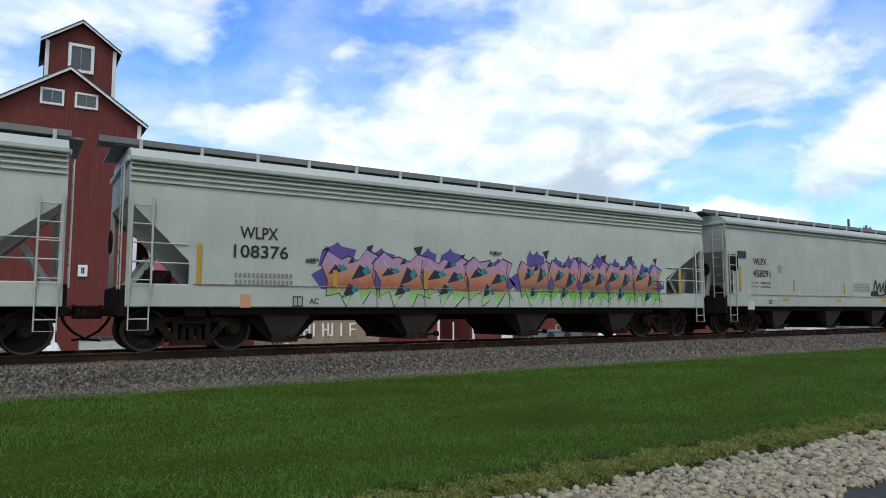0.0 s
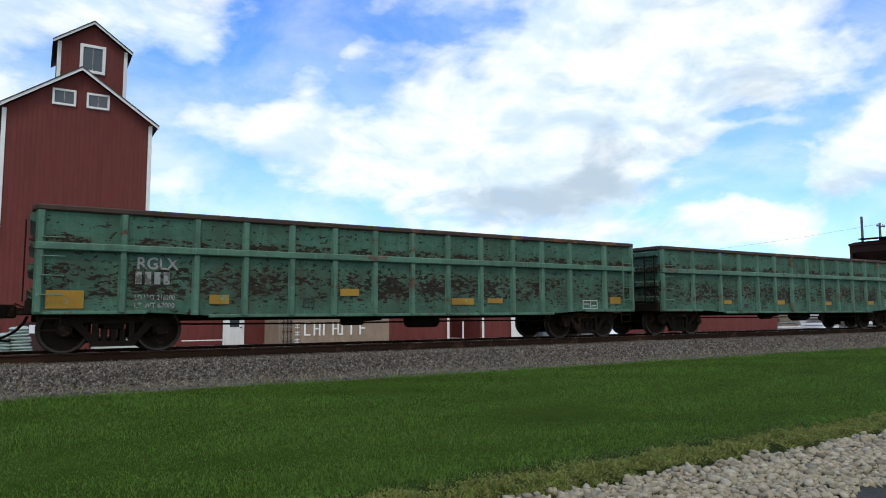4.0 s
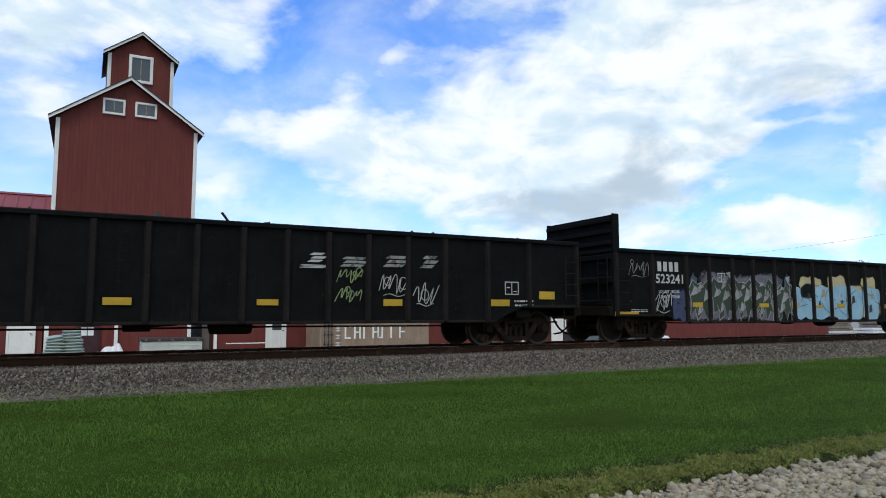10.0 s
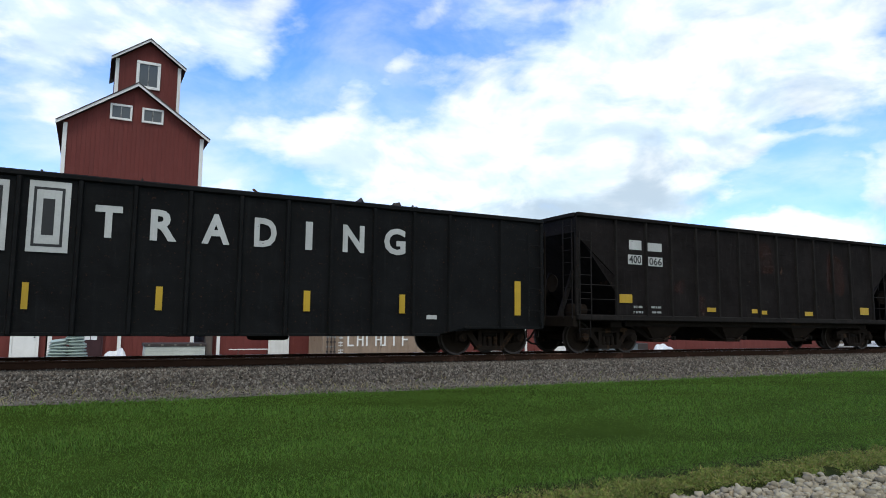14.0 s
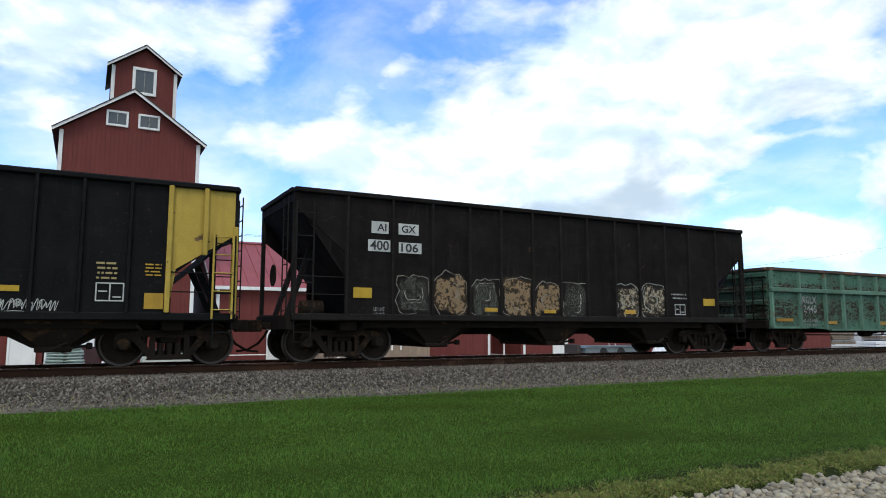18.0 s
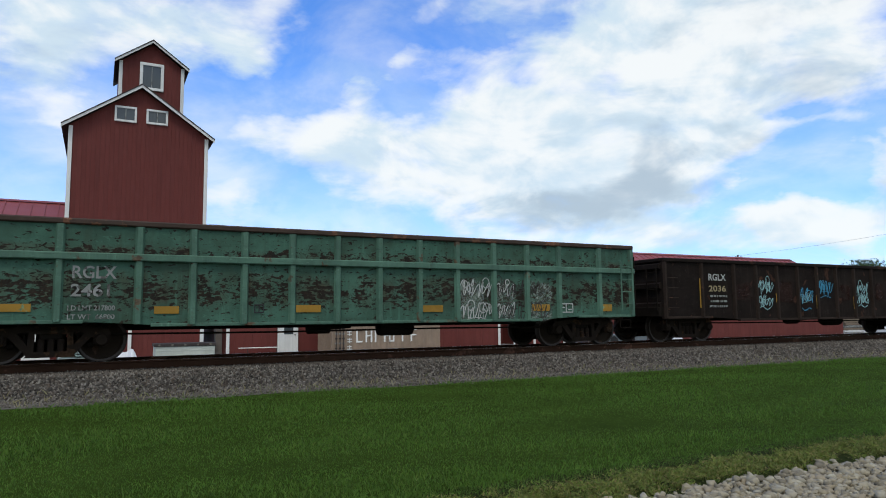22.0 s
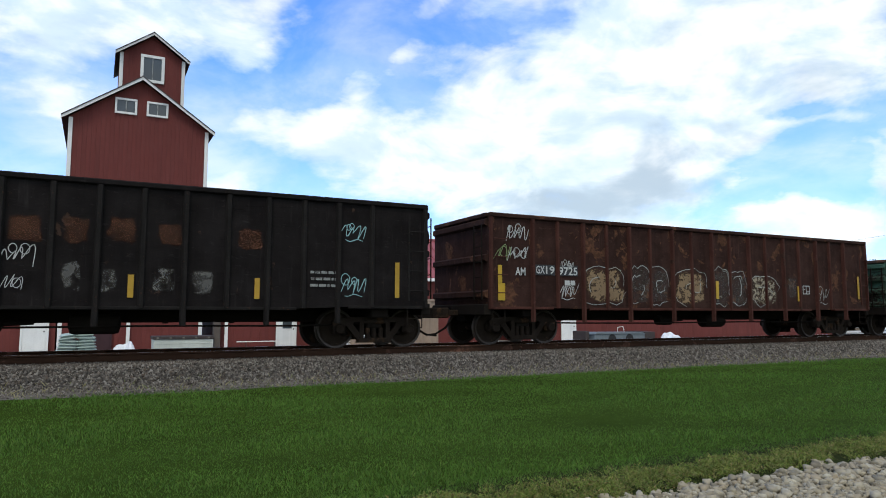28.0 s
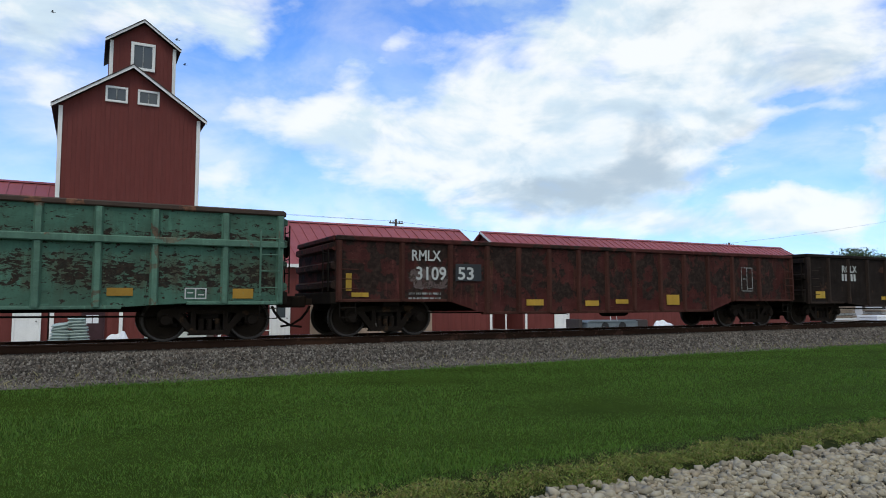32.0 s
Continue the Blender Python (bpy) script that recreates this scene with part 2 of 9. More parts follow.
    l.new(col, b.inputs["Base Color"])
    b.inputs["Metallic"].default_value = metal
    b.inputs["Specular IOR Level"].default_value = spec
    rr = n.new("ShaderNodeMapRange")
    rr.inputs["To Min"].default_value, rr.inputs["To Max"].default_value = max(rough - 0.13, 0.05), min(rough + 0.15, 1.0)
    l.new(nz(big * 4, 3), rr.inputs["Value"])
    l.new(rr.outputs[0], b.inputs["Roughness"])
    if bump:
        bp = n.new("ShaderNodeBump")
        bp.inputs["Strength"].default_value, bp.inputs["Distance"].default_value = bump, 0.02
        l.new(fine, bp.inputs["Height"])
        if wear:
            dent = n.new("ShaderNodeBump")
            dent.inputs["Strength"].default_value, dent.inputs["Distance"].default_value = 0.5, 0.06
            l.new(nz(1.7, 2, 0.4), dent.inputs["Height"])
            l.new(dent.outputs[0], bp.inputs["Normal"])
        l.new(bp.outputs[0], b.inputs["Normal"])
    MATS[name] = m
    return m


def thin(name, col, cover=0.5, scale=3.0, soft=0.12, rough=0.75, top=0.85):
    """Worn paint or rust that has gone in places and thins out to its rim, where what lies under it shows."""
    if name in MATS:
        return MATS[name]
    m = bpy.data.materials.new(name)
    m.use_nodes = True
    n, l = m.node_tree.nodes, m.node_tree.links
    b, out = n["Principled BSDF"], n["Material Output"]
    b.inputs["Roughness"].default_value, b.inputs["Specular IOR Level"].default_value = rough, 0.25
    co, at, info = n.new("ShaderNodeTexCoord"), n.new("ShaderNodeAttribute"), n.new("ShaderNodeObjectInfo")
    at.attribute_name = "rim"
    off = n.new("ShaderNodeVectorMath")
    off.operation = "MULTIPLY_ADD"
    off.inputs[1].default_value = (53.0, 19.0, 31.0)
    l.new(info.outputs["Random"], off.inputs[0])
    l.new(co.outputs["Object"], off.inputs[2])
    t, t2 = n.new("ShaderNodeTexNoise"), n.new("ShaderNodeTexNoise")
    for q, s, d in ((t, scale, 8), (t2, scale * 4, 4)):
        q.inputs["Scale"].default_value, q.inputs["Detail"].default_value, q.inputs["Roughness"].default_value = s, d, 0.66
        q.inputs["Distortion"].default_value = 0.5
        l.new(off.outputs[0], q.inputs["Vector"])
    s = n.new("ShaderNodeMath")
    s.operation = "MULTIPLY_ADD"
    s.inputs[1].default_value = 0.22
    l.new(at.outputs["Fac"], s.inputs[0])
    wide = n.new("ShaderNodeMapRange")
    wide.clamp = False
    wide.inputs["To Min"].default_value, wide.inputs["To Max"].default_value = -0.5, 1.5
    l.new(t.outputs[0], wide.inputs["Value"])
    l.new(wide.outputs[0], s.inputs[2])
    r = n.new("ShaderNodeMapRange")
    r.inputs["From Min"].default_value, r.inputs["From Max"].default_value = 1.0 - cover * 0.62 - soft, 1.0 - cover * 0.62 + soft
    l.new(s.outputs[0], r.inputs["Value"])
    x = n.new("ShaderNodeMix")
    x.data_type = "RGBA"
    x.inputs[6].default_value, x.inputs[7].default_value = (*col, 1), (*(c * 0.45 for c in col), 1)
    l.new(t2.outputs[0], x.inputs[0])
    l.new(x.outputs[2], b.inputs["Base Color"])
    edge = n.new("ShaderNodeMapRange")
    edge.inputs["From Max"].default_value, edge.inputs["To Max"].default_value = 0.5, top
    l.new(at.outputs["Fac"], edge.inputs["Value"])
    alpha = n.new("ShaderNodeMath")
    alpha.operation = "MULTIPLY"
    l.new(r.outputs[0], alpha.inputs[0])
    l.new(edge.outputs[0], alpha.inputs[1])
    l.new(alpha.outputs[0], b.inputs["Alpha"])
    MATS[name] = m
    return m


def island(name, cols, rough=0.9, bump=0.3, grain=40.0):
    """Pieces that vary one by one between the colours given, by mesh island and by object."""
    m = bpy.data.materials.new(name)
    m.use_nodes = True
    n, l = m.node_tree.nodes, m.node_tree.links
    b = n["Principled BSDF"]
    g, info = n.new("ShaderNodeNewGeometry"), n.new("ShaderNodeObjectInfo")
    s = n.new("ShaderNodeMath")
    s.operation = "ADD"
    l.new(g.outputs["Random Per Island"], s.inputs[0])
    l.new(info.outputs["Random"], s.inputs[1])
    fr = n.new("ShaderNodeMath")
    fr.operation = "FRACT"
    l.new(s.outputs[0], fr.inputs[0])
    r = n.new("ShaderNodeValToRGB")
    r.color_ramp.elements[0].color, r.color_ramp.elements[-1].color = (*cols[0], 1), (*cols[-1], 1)
    for i, c in enumerate(cols[1:-1]):
        e = r.color_ramp.elements.new((i + 1) / (len(cols) - 1))
        e.color = (*c, 1)
    l.new(fr.outputs[0], r.inputs[0])
    co, t = n.new("ShaderNodeTexCoord"), n.new("ShaderNodeTexNoise")
    t.inputs["Scale"].default_value, t.inputs["Detail"].default_value = grain, 4
    l.new(co.outputs["Object"], t.inputs["Vector"])
    x = n.new("ShaderNodeMix")
    x.data_type, x.blend_type = "RGBA", "MULTIPLY"
    x.inputs[0].default_value = 0.5
    l.new(r.outputs[0], x.inputs[6])
    mr = n.new("ShaderNodeMapRange")
    mr.inputs["To Min"].default_value, mr.inputs["To Max"].default_value = 0.45, 1.5
    l.new(t.outputs[0], mr.inputs["Value"])
    l.new(mr.outputs[0], x.inputs[7])
    l.new(x.outputs[2], b.inputs["Base Color"])
    b.inputs["Roughness"].default_value, b.inputs["Specular IOR Level"].default_value = rough, 0.2
    if bump:
        bp = n.new("ShaderNodeBump")
        bp.inputs["Strength"].default_value, bp.inputs["Distance"].default_value = bump, 0.01
        l.new(t.outputs[0], bp.inputs["Height"])
        l.new(bp.outputs[0], b.inputs["Normal"])
    MATS[name] = m
    return m


def glass(name, tint=(0.05, 0.06, 0.065)):
    m = bpy.data.materials.new(name)
    m.use_nodes = True
    b = m.node_tree.nodes["Principled BSDF"]
    b.inputs["Base Color"].default_value, b.inputs["Roughness"].default_value = (*tint, 1), 0.06
    b.inputs["Specular IOR Level"].default_value = 0.6
    return m


GLASS = glass("window_glass")
RED_WALL = paint("barn_red", (0.128, 0.0270, 0.0215), rough=0.8, stain=0.25, streak=0.3, grain=24, big=0.35)
RED_ROOF = paint("red_roof_steel", (0.27, 0.066, 0.060), rough=0.45, stain=0.3, streak=0.12, big=0.3, bump=0.05)
WHITE = paint("white_paint", (0.72, 0.72, 0.69), rough=0.55, stain=0.2, streak=0.18)
DARK_TRIM = paint("dark_edge", (0.045, 0.035, 0.032), rough=0.7, stain=0.3)
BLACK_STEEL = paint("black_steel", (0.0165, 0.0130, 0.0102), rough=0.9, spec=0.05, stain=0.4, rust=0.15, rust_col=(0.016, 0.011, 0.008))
TRUCK_MAT = paint("truck_casting", (0.027, 0.0195, 0.0145), rough=0.9, spec=0.06, stain=0.5, rust=0.35, rust_col=(0.036, 0.021, 0.012), bump=0.25)
WHEEL_MAT = paint("wheel_steel", (0.030, 0.0215, 0.0155), rough=0.85, spec=0.06, stain=0.4, rust=0.3, rust_col=(0.04, 0.024, 0.016))
RIM_MAT = paint("wheel_rim", (0.050, 0.039, 0.031), rough=0.5, metal=0.35, stain=0.3)
RAIL_SIDE = paint("rail_rust", (0.048, 0.025, 0.0155), rough=0.9, spec=0.05, stain=0.4, rust=0.3, rust_col=(0.06, 0.03, 0.02), bump=0.2)
RAIL_TOP = paint("rail_head", (0.35, 0.34, 0.33), rough=0.25, metal=0.9, stain=0.15)
YELLOW = paint("yellow_reflector", (0.46, 0.29, 0.018), rough=0.45, stain=0.3, streak=0.3)
DULL_YELLOW = paint("dull_yellow", (0.44, 0.26, 0.025), rough=0.6, stain=0.5, streak=0.45)
STENCIL = paint("stencil_white", (0.47, 0.475, 0.455), rough=0.6, stain=0.35, rust=0.10, rust_col=(0.09, 0.09, 0.085), rust_scale=9)
STENCIL_DULL = paint("stencil_grey", (0.27, 0.275, 0.26), rough=0.6, stain=0.4, rust=0.45, rust_col=(0.06, 0.055, 0.05), rust_scale=7)
STENCIL_BLACK = paint("stencil_black", (0.022, 0.022, 0.023), rough=0.55, stain=0.3)

# ---- building blocks ----
class Geo:
    """Collects corners and faces of one mesh."""

    def __init__(self):
        self.v, self.f = [], []

    def add(self, v, f):
        k = len(self.v)
        self.v += [tuple(p) for p in v]
        self.f += [tuple(i + k for i in q) for q in f]
        return self

    def box(self, x0, x1, y0, y1, z0, z1, c=0.0):
        """A box; c > 0 chamfers its edges."""
        if c <= 0:
            return self.add([(x, y, z) for x in (x0, x1) for y in (y0, y1) for z in (z0, z1)],
                            [(0, 1, 3, 2), (4, 6, 7, 5), (0, 4, 5, 1), (2, 3, 7, 6), (0, 2, 6, 4), (1, 5, 7, 3)])
        lo, hi = (x0, y0, z0), (x1, y1, z1)
        c = min(c, *(0.45 * (b - a) for a, b in zip(lo, hi)))
        v, ix = [], {}
        for s in [(a, b, d) for a in (0, 1) for b in (0, 1) for d in (0, 1)]:
            for ax in range(3):
                p = []
                for k in range(3):
                    e = hi[k] if s[k] else lo[k]
                    p.append(e if k == ax else e + (-c if s[k] else c))
                ix[s, ax] = len(v)
                v.append(p)
        f = []
        for ax in range(3):
            o = [k for k in range(3) if k != ax]
            for e in (0, 1):
                q = []
                for a, b in ((0, 0), (1, 0), (1, 1), (0, 1)):
                    s = [0, 0, 0]
                    s[ax], s[o[0]], s[o[1]] = e, a, b
                    q.append(ix[tuple(s), ax])
                f.append(q if e == (1 if ax != 1 else 0) else q[::-1])
            for a in (0, 1):
                for b in (0, 1):
                    s0, s1 = [0, 0, 0], [0, 0, 0]
                    s0[ax], s1[ax] = 0, 1
                    for s in (s0, s1):
                        s[o[0]], s[o[1]] = a, b
                    s0, s1 = tuple(s0), tuple(s1)
                    q = [ix[s0, o[0]], ix[s1, o[0]], ix[s1, o[1]], ix[s0, o[1]]]
                    f.append(q)
        for s in [(a, b, d) for a in (0, 1) for b in (0, 1) for d in (0, 1)]:
            f.append([ix[s, 0], ix[s, 1], ix[s, 2]])
        return self.add(v, f)

    def prism(self, poly, axis, a, b):
        """A polygon in the two other axes, drawn out along the axis from a to b."""
        n = len(poly)
        put = {"x": lambda p, h: (h, p[0], p[1]), "y": lambda p, h: (p[0], h, p[1]), "z": lambda p, h: (p[0], p[1], h)}[axis]
        v = [put(p, a) for p in poly] + [put(p, b) for p in poly]
        return self.add(v, [tuple(range(n))[::-1], tuple(range(n, 2 * n))] + [(i, (i + 1) % n, n + (i + 1) % n, n + i) for i in range(n)])

    def tube(self, pts, r, n=6):
        """A round bar along the points."""
        pts = [Vector(p) for p in pts]
        rings = []
        for i, p in enumerate(pts):
            d = (pts[min(i + 1, len(pts) - 1)] - pts[max(i - 1, 0)]).normalized()
            u = d.orthogonal().normalized() if i == 0 else (u - d * u.dot(d)).normalized()
            w = d.cross(u)
            rings.append([p + r * (math.cos(k * math.tau / n) * u + math.sin(k * math.tau / n) * w) for k in range(n)])
        v = [q for ring in rings for q in ring]
        f = [(i * n + k, i * n + (k + 1) % n, (i + 1) * n + (k + 1) % n, (i + 1) * n + k) for i in range(len(pts) - 1) for k in range(n)]
        f += [tuple(range(n))[::-1], tuple(range(len(v) - n, len(v)))]
        return self.add(v, f)

    def lathe(self, prof, n=24, axis="y", ends=True):
        """A profile of (radius, height) turned round the axis."""
        v, f = [], []
        for r, h in prof:
            for k in range(n):
                a = k * math.tau / n
                c, s = r * math.cos(a), r * math.sin(a)
                v.append({"y": (c, h, s), "z": (c, s, h), "x": (h, c, s)}[axis])
        m = len(prof)
        f = [(i * n + k, (i + 1) * n + k, (i + 1) * n + (k + 1) % n, i * n + (k + 1) % n) for i in range(m - 1) for k in range(n)]
        if ends:
            f += [tuple(range(n)), tuple(range((m - 1) * n, m * n))[::-1]]
        return self.add(v, f)

    def moved(self, m):
        self.v = [tuple(m @ Vector(p)) for p in self.v]
        return self

    def mesh(self, name, mat, smooth=False):
        me = bpy.data.meshes.new(name)
        me.from_pydata(self.v, [], self.f)
        me.materials.append(mat)
        bm = bmesh.new()
        bm.from_mesh(me)
        bmesh.ops.recalc_face_normals(bm, faces=bm.faces)
        bm.to_mesh(me)
        bm.free()
        if smooth:
            me.shade_smooth()
            me.set_sharp_from_angle(angle=radians(40))
        return me


def thing(name, label, category, at=(0, 0, 0), group="", kind=""):
    ob = tagged(new(name), label, category, group, kind)
    ob.location = at
    ob.empty_display_size = 0.3
    return ob


def part(name, geo, mat, parent, label="", smooth=False):
    """Links a Geo, or a mesh that is there already, as one mesh object under a thing or a part."""
    me = geo.mesh(name, mat, smooth) if isinstance(geo, Geo) else geo
    ob = new(name, me)
    ob.parent = parent
    if label:
        ob["label"] = label
    return ob


def solo(name, geo, mat, label, category="", group="", kind="", smooth=False):
    """A thing, or a piece of the setting, that is one mesh."""
    return tagged(new(name, geo.mesh(name, mat, smooth) if isinstance(geo, Geo) else geo), label, category, group, kind)


# lettering: all strings are turned into meshes at once
TEXTS = {}


def letter(strings):
    made = []
    for s in strings:
        c = bpy.data.curves.new("lettering", "FONT")
        c.body, c.size, c.extrude, c.offset = s, 1.0, 0.0, 0.034 if len(s) == 1 else 0.018
        c.resolution_u = 3
        made.append((s, new("lettering", c)))
    bpy.context.view_layer.update()
    dg = bpy.context.evaluated_depsgraph_get()
    for s, ob in made:
        TEXTS[s] = bpy.data.meshes.new_from_object(ob.evaluated_get(dg))
    for s, ob in made:
        c = ob.data
        bpy.data.objects.remove(ob)
        bpy.data.curves.remove(c)


def text(parent, s, x, z, h, w, mat, y=-1.572, name="lettering"):
    """The string in upright capitals h high, drawn to the width w, its lower corner at x, z on the near side."""
    src = TEXTS[s]
    vs = [v.co for v in src.vertices]
    x0, x1 = min(v.x for v in vs), max(v.x for v in vs)
    z0, z1 = min(v.y for v in vs), max(v.y for v in vs)
    me = bpy.data.meshes.new(name)
    me.from_pydata([(x + (v.x - x0) / (x1 - x0) * w, y, z + (v.y - z0) / (z1 - z0) * h) for v in vs], [], [tuple(p.vertices) for p in src.polygons])
    me.materials.append(mat)
    ob = new(name, me)
    ob.parent = parent
    return ob


def bars(parent, x, z, h, w, n, mat, y=-1.572, name="marking", fill=0.66, rows=1):
    """n upright bars in place of as many characters."""
    for r in range(rows):
        for i in range(n):
            a = x + w * i / n
            b = a + w / n * fill
            zz = z - r * h * 1.5
            part(name, Geo().add([(a, y, zz), (b, y, zz), (b, y, zz + h), (a, y, zz + h)], [(0, 1, 2, 3)]), mat, parent)


def plate(parent, x0, x1, z0, z1, mat, y=-1.572, name="reflector", t=0.006, label=""):
    return part(name, Geo().box(x0, x1, y - t, y + 0.004, z0, z1, 0.002), mat, parent, label)

# ---- ground, track ----
MUD = paint("wet_bank_mud", (0.020, 0.019, 0.010), rough=0.6, stain=0.5, streak=0.0, grain=18, big=3.0, bump=0.6)
SOIL = paint("grass_soil", (0.030, 0.052, 0.007), rough=1.0, spec=0.02, stain=0.5, streak=0.0, grain=25, bump=0.5)
YARD = paint("yard_gravel", (0.30, 0.28, 0.25), rough=0.95, stain=0.3, streak=0.0, grain=20, bump=0.5)
BED = paint("ballast_bed", (0.062, 0.055, 0.048), rough=0.95, spec=0.05, stain=0.4, streak=0.0, grain=26, big=2.0, bump=1.0)
EDGE = paint("weedy_soil", (0.022, 0.028, 0.008), rough=1.0, spec=0.02, stain=0.5, streak=0.0, grain=25, big=1.5, bump=0.5)
DUST = paint("pale_grit", (0.125, 0.112, 0.095), rough=0.95, spec=0.05, stain=0.5, streak=0.0, grain=30, big=1.2, bump=0.6)


def ground_z(x, y):
    """The lie of the land: road, stone verge, lawn, track bed, yard."""
    k = ((-3000, -0.82), (-15.6, -0.82), (-15.2, -1.25), (-13.4, -1.25), (-12.95, -1.02), (-12.7, -0.93), (-12.0, -0.85), (-11.4, -0.79), (-7, -0.70), (-2.9, -0.56), (-2.4, -0.60), (2.6, -0.60), (5.5, -1.0), (3000, -1.0))
    for (a, za), (b, zb) in zip(k, k[1:]):
        if y <= b:
            h = za + (zb - za) * (y - a) / (b - a)
            break
    if -11.4 < y < -3.0 and -20 < x < 60:
        h += 0.025 * noise.noise((x * 0.35, y * 0.5, 0.0))
    return h


def make_ground():
    xs = [-2500, -400, -120, -60] + [-30 + 1.5 * i for i in range(61)] + [75, 100, 160, 400, 2500]
    ys = [-2500, -300, -60, -20, -15.6, -15.2, -13.4, -12.95, -12.7, -12.0, -11.7, -11.4, -10.6, -9.8, -9, -8, -7, -6, -5, -4, -3.4, -2.9, -2.4, 2.6, 5.5, 12, 20, 40, 90, 300, 2500]
    v = [(x, y, ground_z(x, y)) for y in ys for x in xs]
    n = len(xs)
    f = [(j * n + i, j * n + i + 1, (j + 1) * n + i + 1, (j + 1) * n + i) for j in range(len(ys) - 1) for i in range(n - 1)]
    me = bpy.data.meshes.new("ground")
    me.from_pydata(v, [], f)
    for m in (MUD, DUST, SOIL, BED, YARD, EDGE):
        me.materials.append(m)
    slots = []
    for j in range(len(ys) - 1):
        y = (ys[j] + ys[j + 1]) / 2
        slots += [2 if y < -15.6 else 0 if y < -11.7 else 5 if y < -10.5 else 2 if y < -3.4 else 1 if y < -2.4 else 3 if y < 4 else 4] * (n - 1)
    me.polygons.foreach_set("material_index", slots)
    solo("ground", me, None, "muddy pond bank, mown lawn and gravel yard", kind="structure")


make_ground()


def make_pond():
    m = bpy.data.materials.new("pond_water")
    m.use_nodes = True
    n, l = m.node_tree.nodes, m.node_tree.links
    b = n["Principled BSDF"]
    b.inputs["Base Color"].default_value, b.inputs["Roughness"].default_value, b.inputs["IOR"].default_value = (0.045, 0.055, 0.060, 1), 0.12, 1.33
    co, t, bp = n.new("ShaderNodeTexCoord"), n.new("ShaderNodeTexNoise"), n.new("ShaderNodeBump")
    mp = n.new("ShaderNodeMapping")
    mp.inputs["Scale"].default_value = (0.6, 1.6, 1)
    t.inputs["Scale"].default_value, t.inputs["Detail"].default_value = 9.0, 4.0
    bp.inputs["Strength"].default_value, bp.inputs["Distance"].default_value = 0.5, 0.03
    l.new(co.outputs["Object"], mp.inputs[0])
    l.new(mp.outputs[0], t.inputs["Vector"])
    l.new(t.outputs[0], bp.inputs["Height"])
    l.new(bp.outputs[0], b.inputs["Normal"])
    solo("water", Geo().box(-400, 400, -15.5, -12.97, -1.2, -0.985), m, "rippled grey-blue pond water below the stone bank", kind="structure")


make_pond()

# ballast bank
bank = Geo().prism([(-2.95, -0.62), (-2.75, -0.55), (-1.95, -0.20), (1.95, -0.20), (2.9, -0.62)], "x", -160, 320)
solo("dirt_strip", Geo().prism([(-3.15, -0.585), (-3.05, -0.55), (-2.75, -0.541), (-2.62, -0.484), (-2.60, -0.50), (-2.75, -0.57)], "x", -160, 320), DUST, "strip of pale dry dirt between lawn and ballast", kind="structure")
solo("ballast_bank", bank, BED, "bank of grey crushed stone ballast under the track", kind="structure")


def make_rail(y, name):
    sec = [(-0.07, -0.185), (0.07, -0.185), (0.07, -0.17), (0.012, -0.15), (0.010, -0.045), (0.036, -0.035), (0.036, -0.008), (0.026, 0.0), (-0.026, 0.0), (-0.036, -0.008), (-0.036, -0.035), (-0.010, -0.045), (-0.012, -0.15), (-0.07, -0.17)]
    r = thing(name, "rusty brown steel rail with a polished running top", "rail", (0, y, 0), "rails of the track")
    part("rail_body", Geo().prism(sec, "x", -160, 320), RAIL_SIDE, r)
    part("running_surface", Geo().box(-160, 320, -0.022, 0.022, 0.0, 0.002), RAIL_TOP, r, "polished steel running surface")


make_rail(-0.755, "rail")
make_rail(0.755, "rail")

# ---- buildings behind the track ----
YZ = -1.0  # yard level


def window_unit(parent, x0, x1, y, z0, z1, bars_v=1, fw=0.13):
    """A framed window on a wall that faces the track at depth y."""
    w = part("window", Geo().box(x0 + fw, x1 - fw, y - 0.01, y + 0.02, z0 + fw, z1 - fw), GLASS, parent, "dark glazed window with a white frame")
    for a, b, c, d in ((x0, x1, z1 - fw, z1), (x0, x1, z0, z0 + fw), (x0, x0 + fw, z0 + fw, z1 - fw), (x1 - fw, x1, z0 + fw, z1 - fw)):
        part("frame_board", Geo().box(a, b, y - 0.07, y + 0.02, c, d, 0.01), WHITE, w)
    for i in range(bars_v):
        xm = x0 + (x1 - x0) * (i + 1) / (bars_v + 1)
        part("glazing_bar", Geo().box(xm - 0.022, xm + 0.022, y - 0.035, y, z0 + fw, z1 - fw), STENCIL_DULL, w)
    return w


def plank_wall(parent, x0, x1, y, z0, top, pitch=0.2):
    """Upright boards with narrow joints, each a part of the wall; top(x) is the height at x."""
    n = max(1, round((x1 - x0) / pitch))
    for i in range(n):
        a, b = x0 + (x1 - x0) * i / n, x0 + (x1 - x0) * (i + 1) / n
        c = (a + 0.004, b - 0.004)
        ya = y - 0.009 - 0.002 * (((i * 7) % 5) / 4)
        g = Geo().add([(c[0], ya, z0), (c[1], ya, z0), (c[1], ya, top(c[1])), (c[0], ya, top(c[0])),
                       (a, y, z0), (b, y, z0), (b, y, top(b)), (a, y, top(a))],
                      [(0, 1, 2, 3), (0, 3, 7, 4), (1, 5, 6, 2), (0, 4, 5, 1), (3, 2, 6, 7)])
        part("board", g, RED_WALL, parent)


def gable(x0, x1, ze, xp, zp):
    return lambda x: ze + (zp - ze) * ((x - x0) / (xp - x0) if x < xp else (x1 - x) / (x1 - xp))


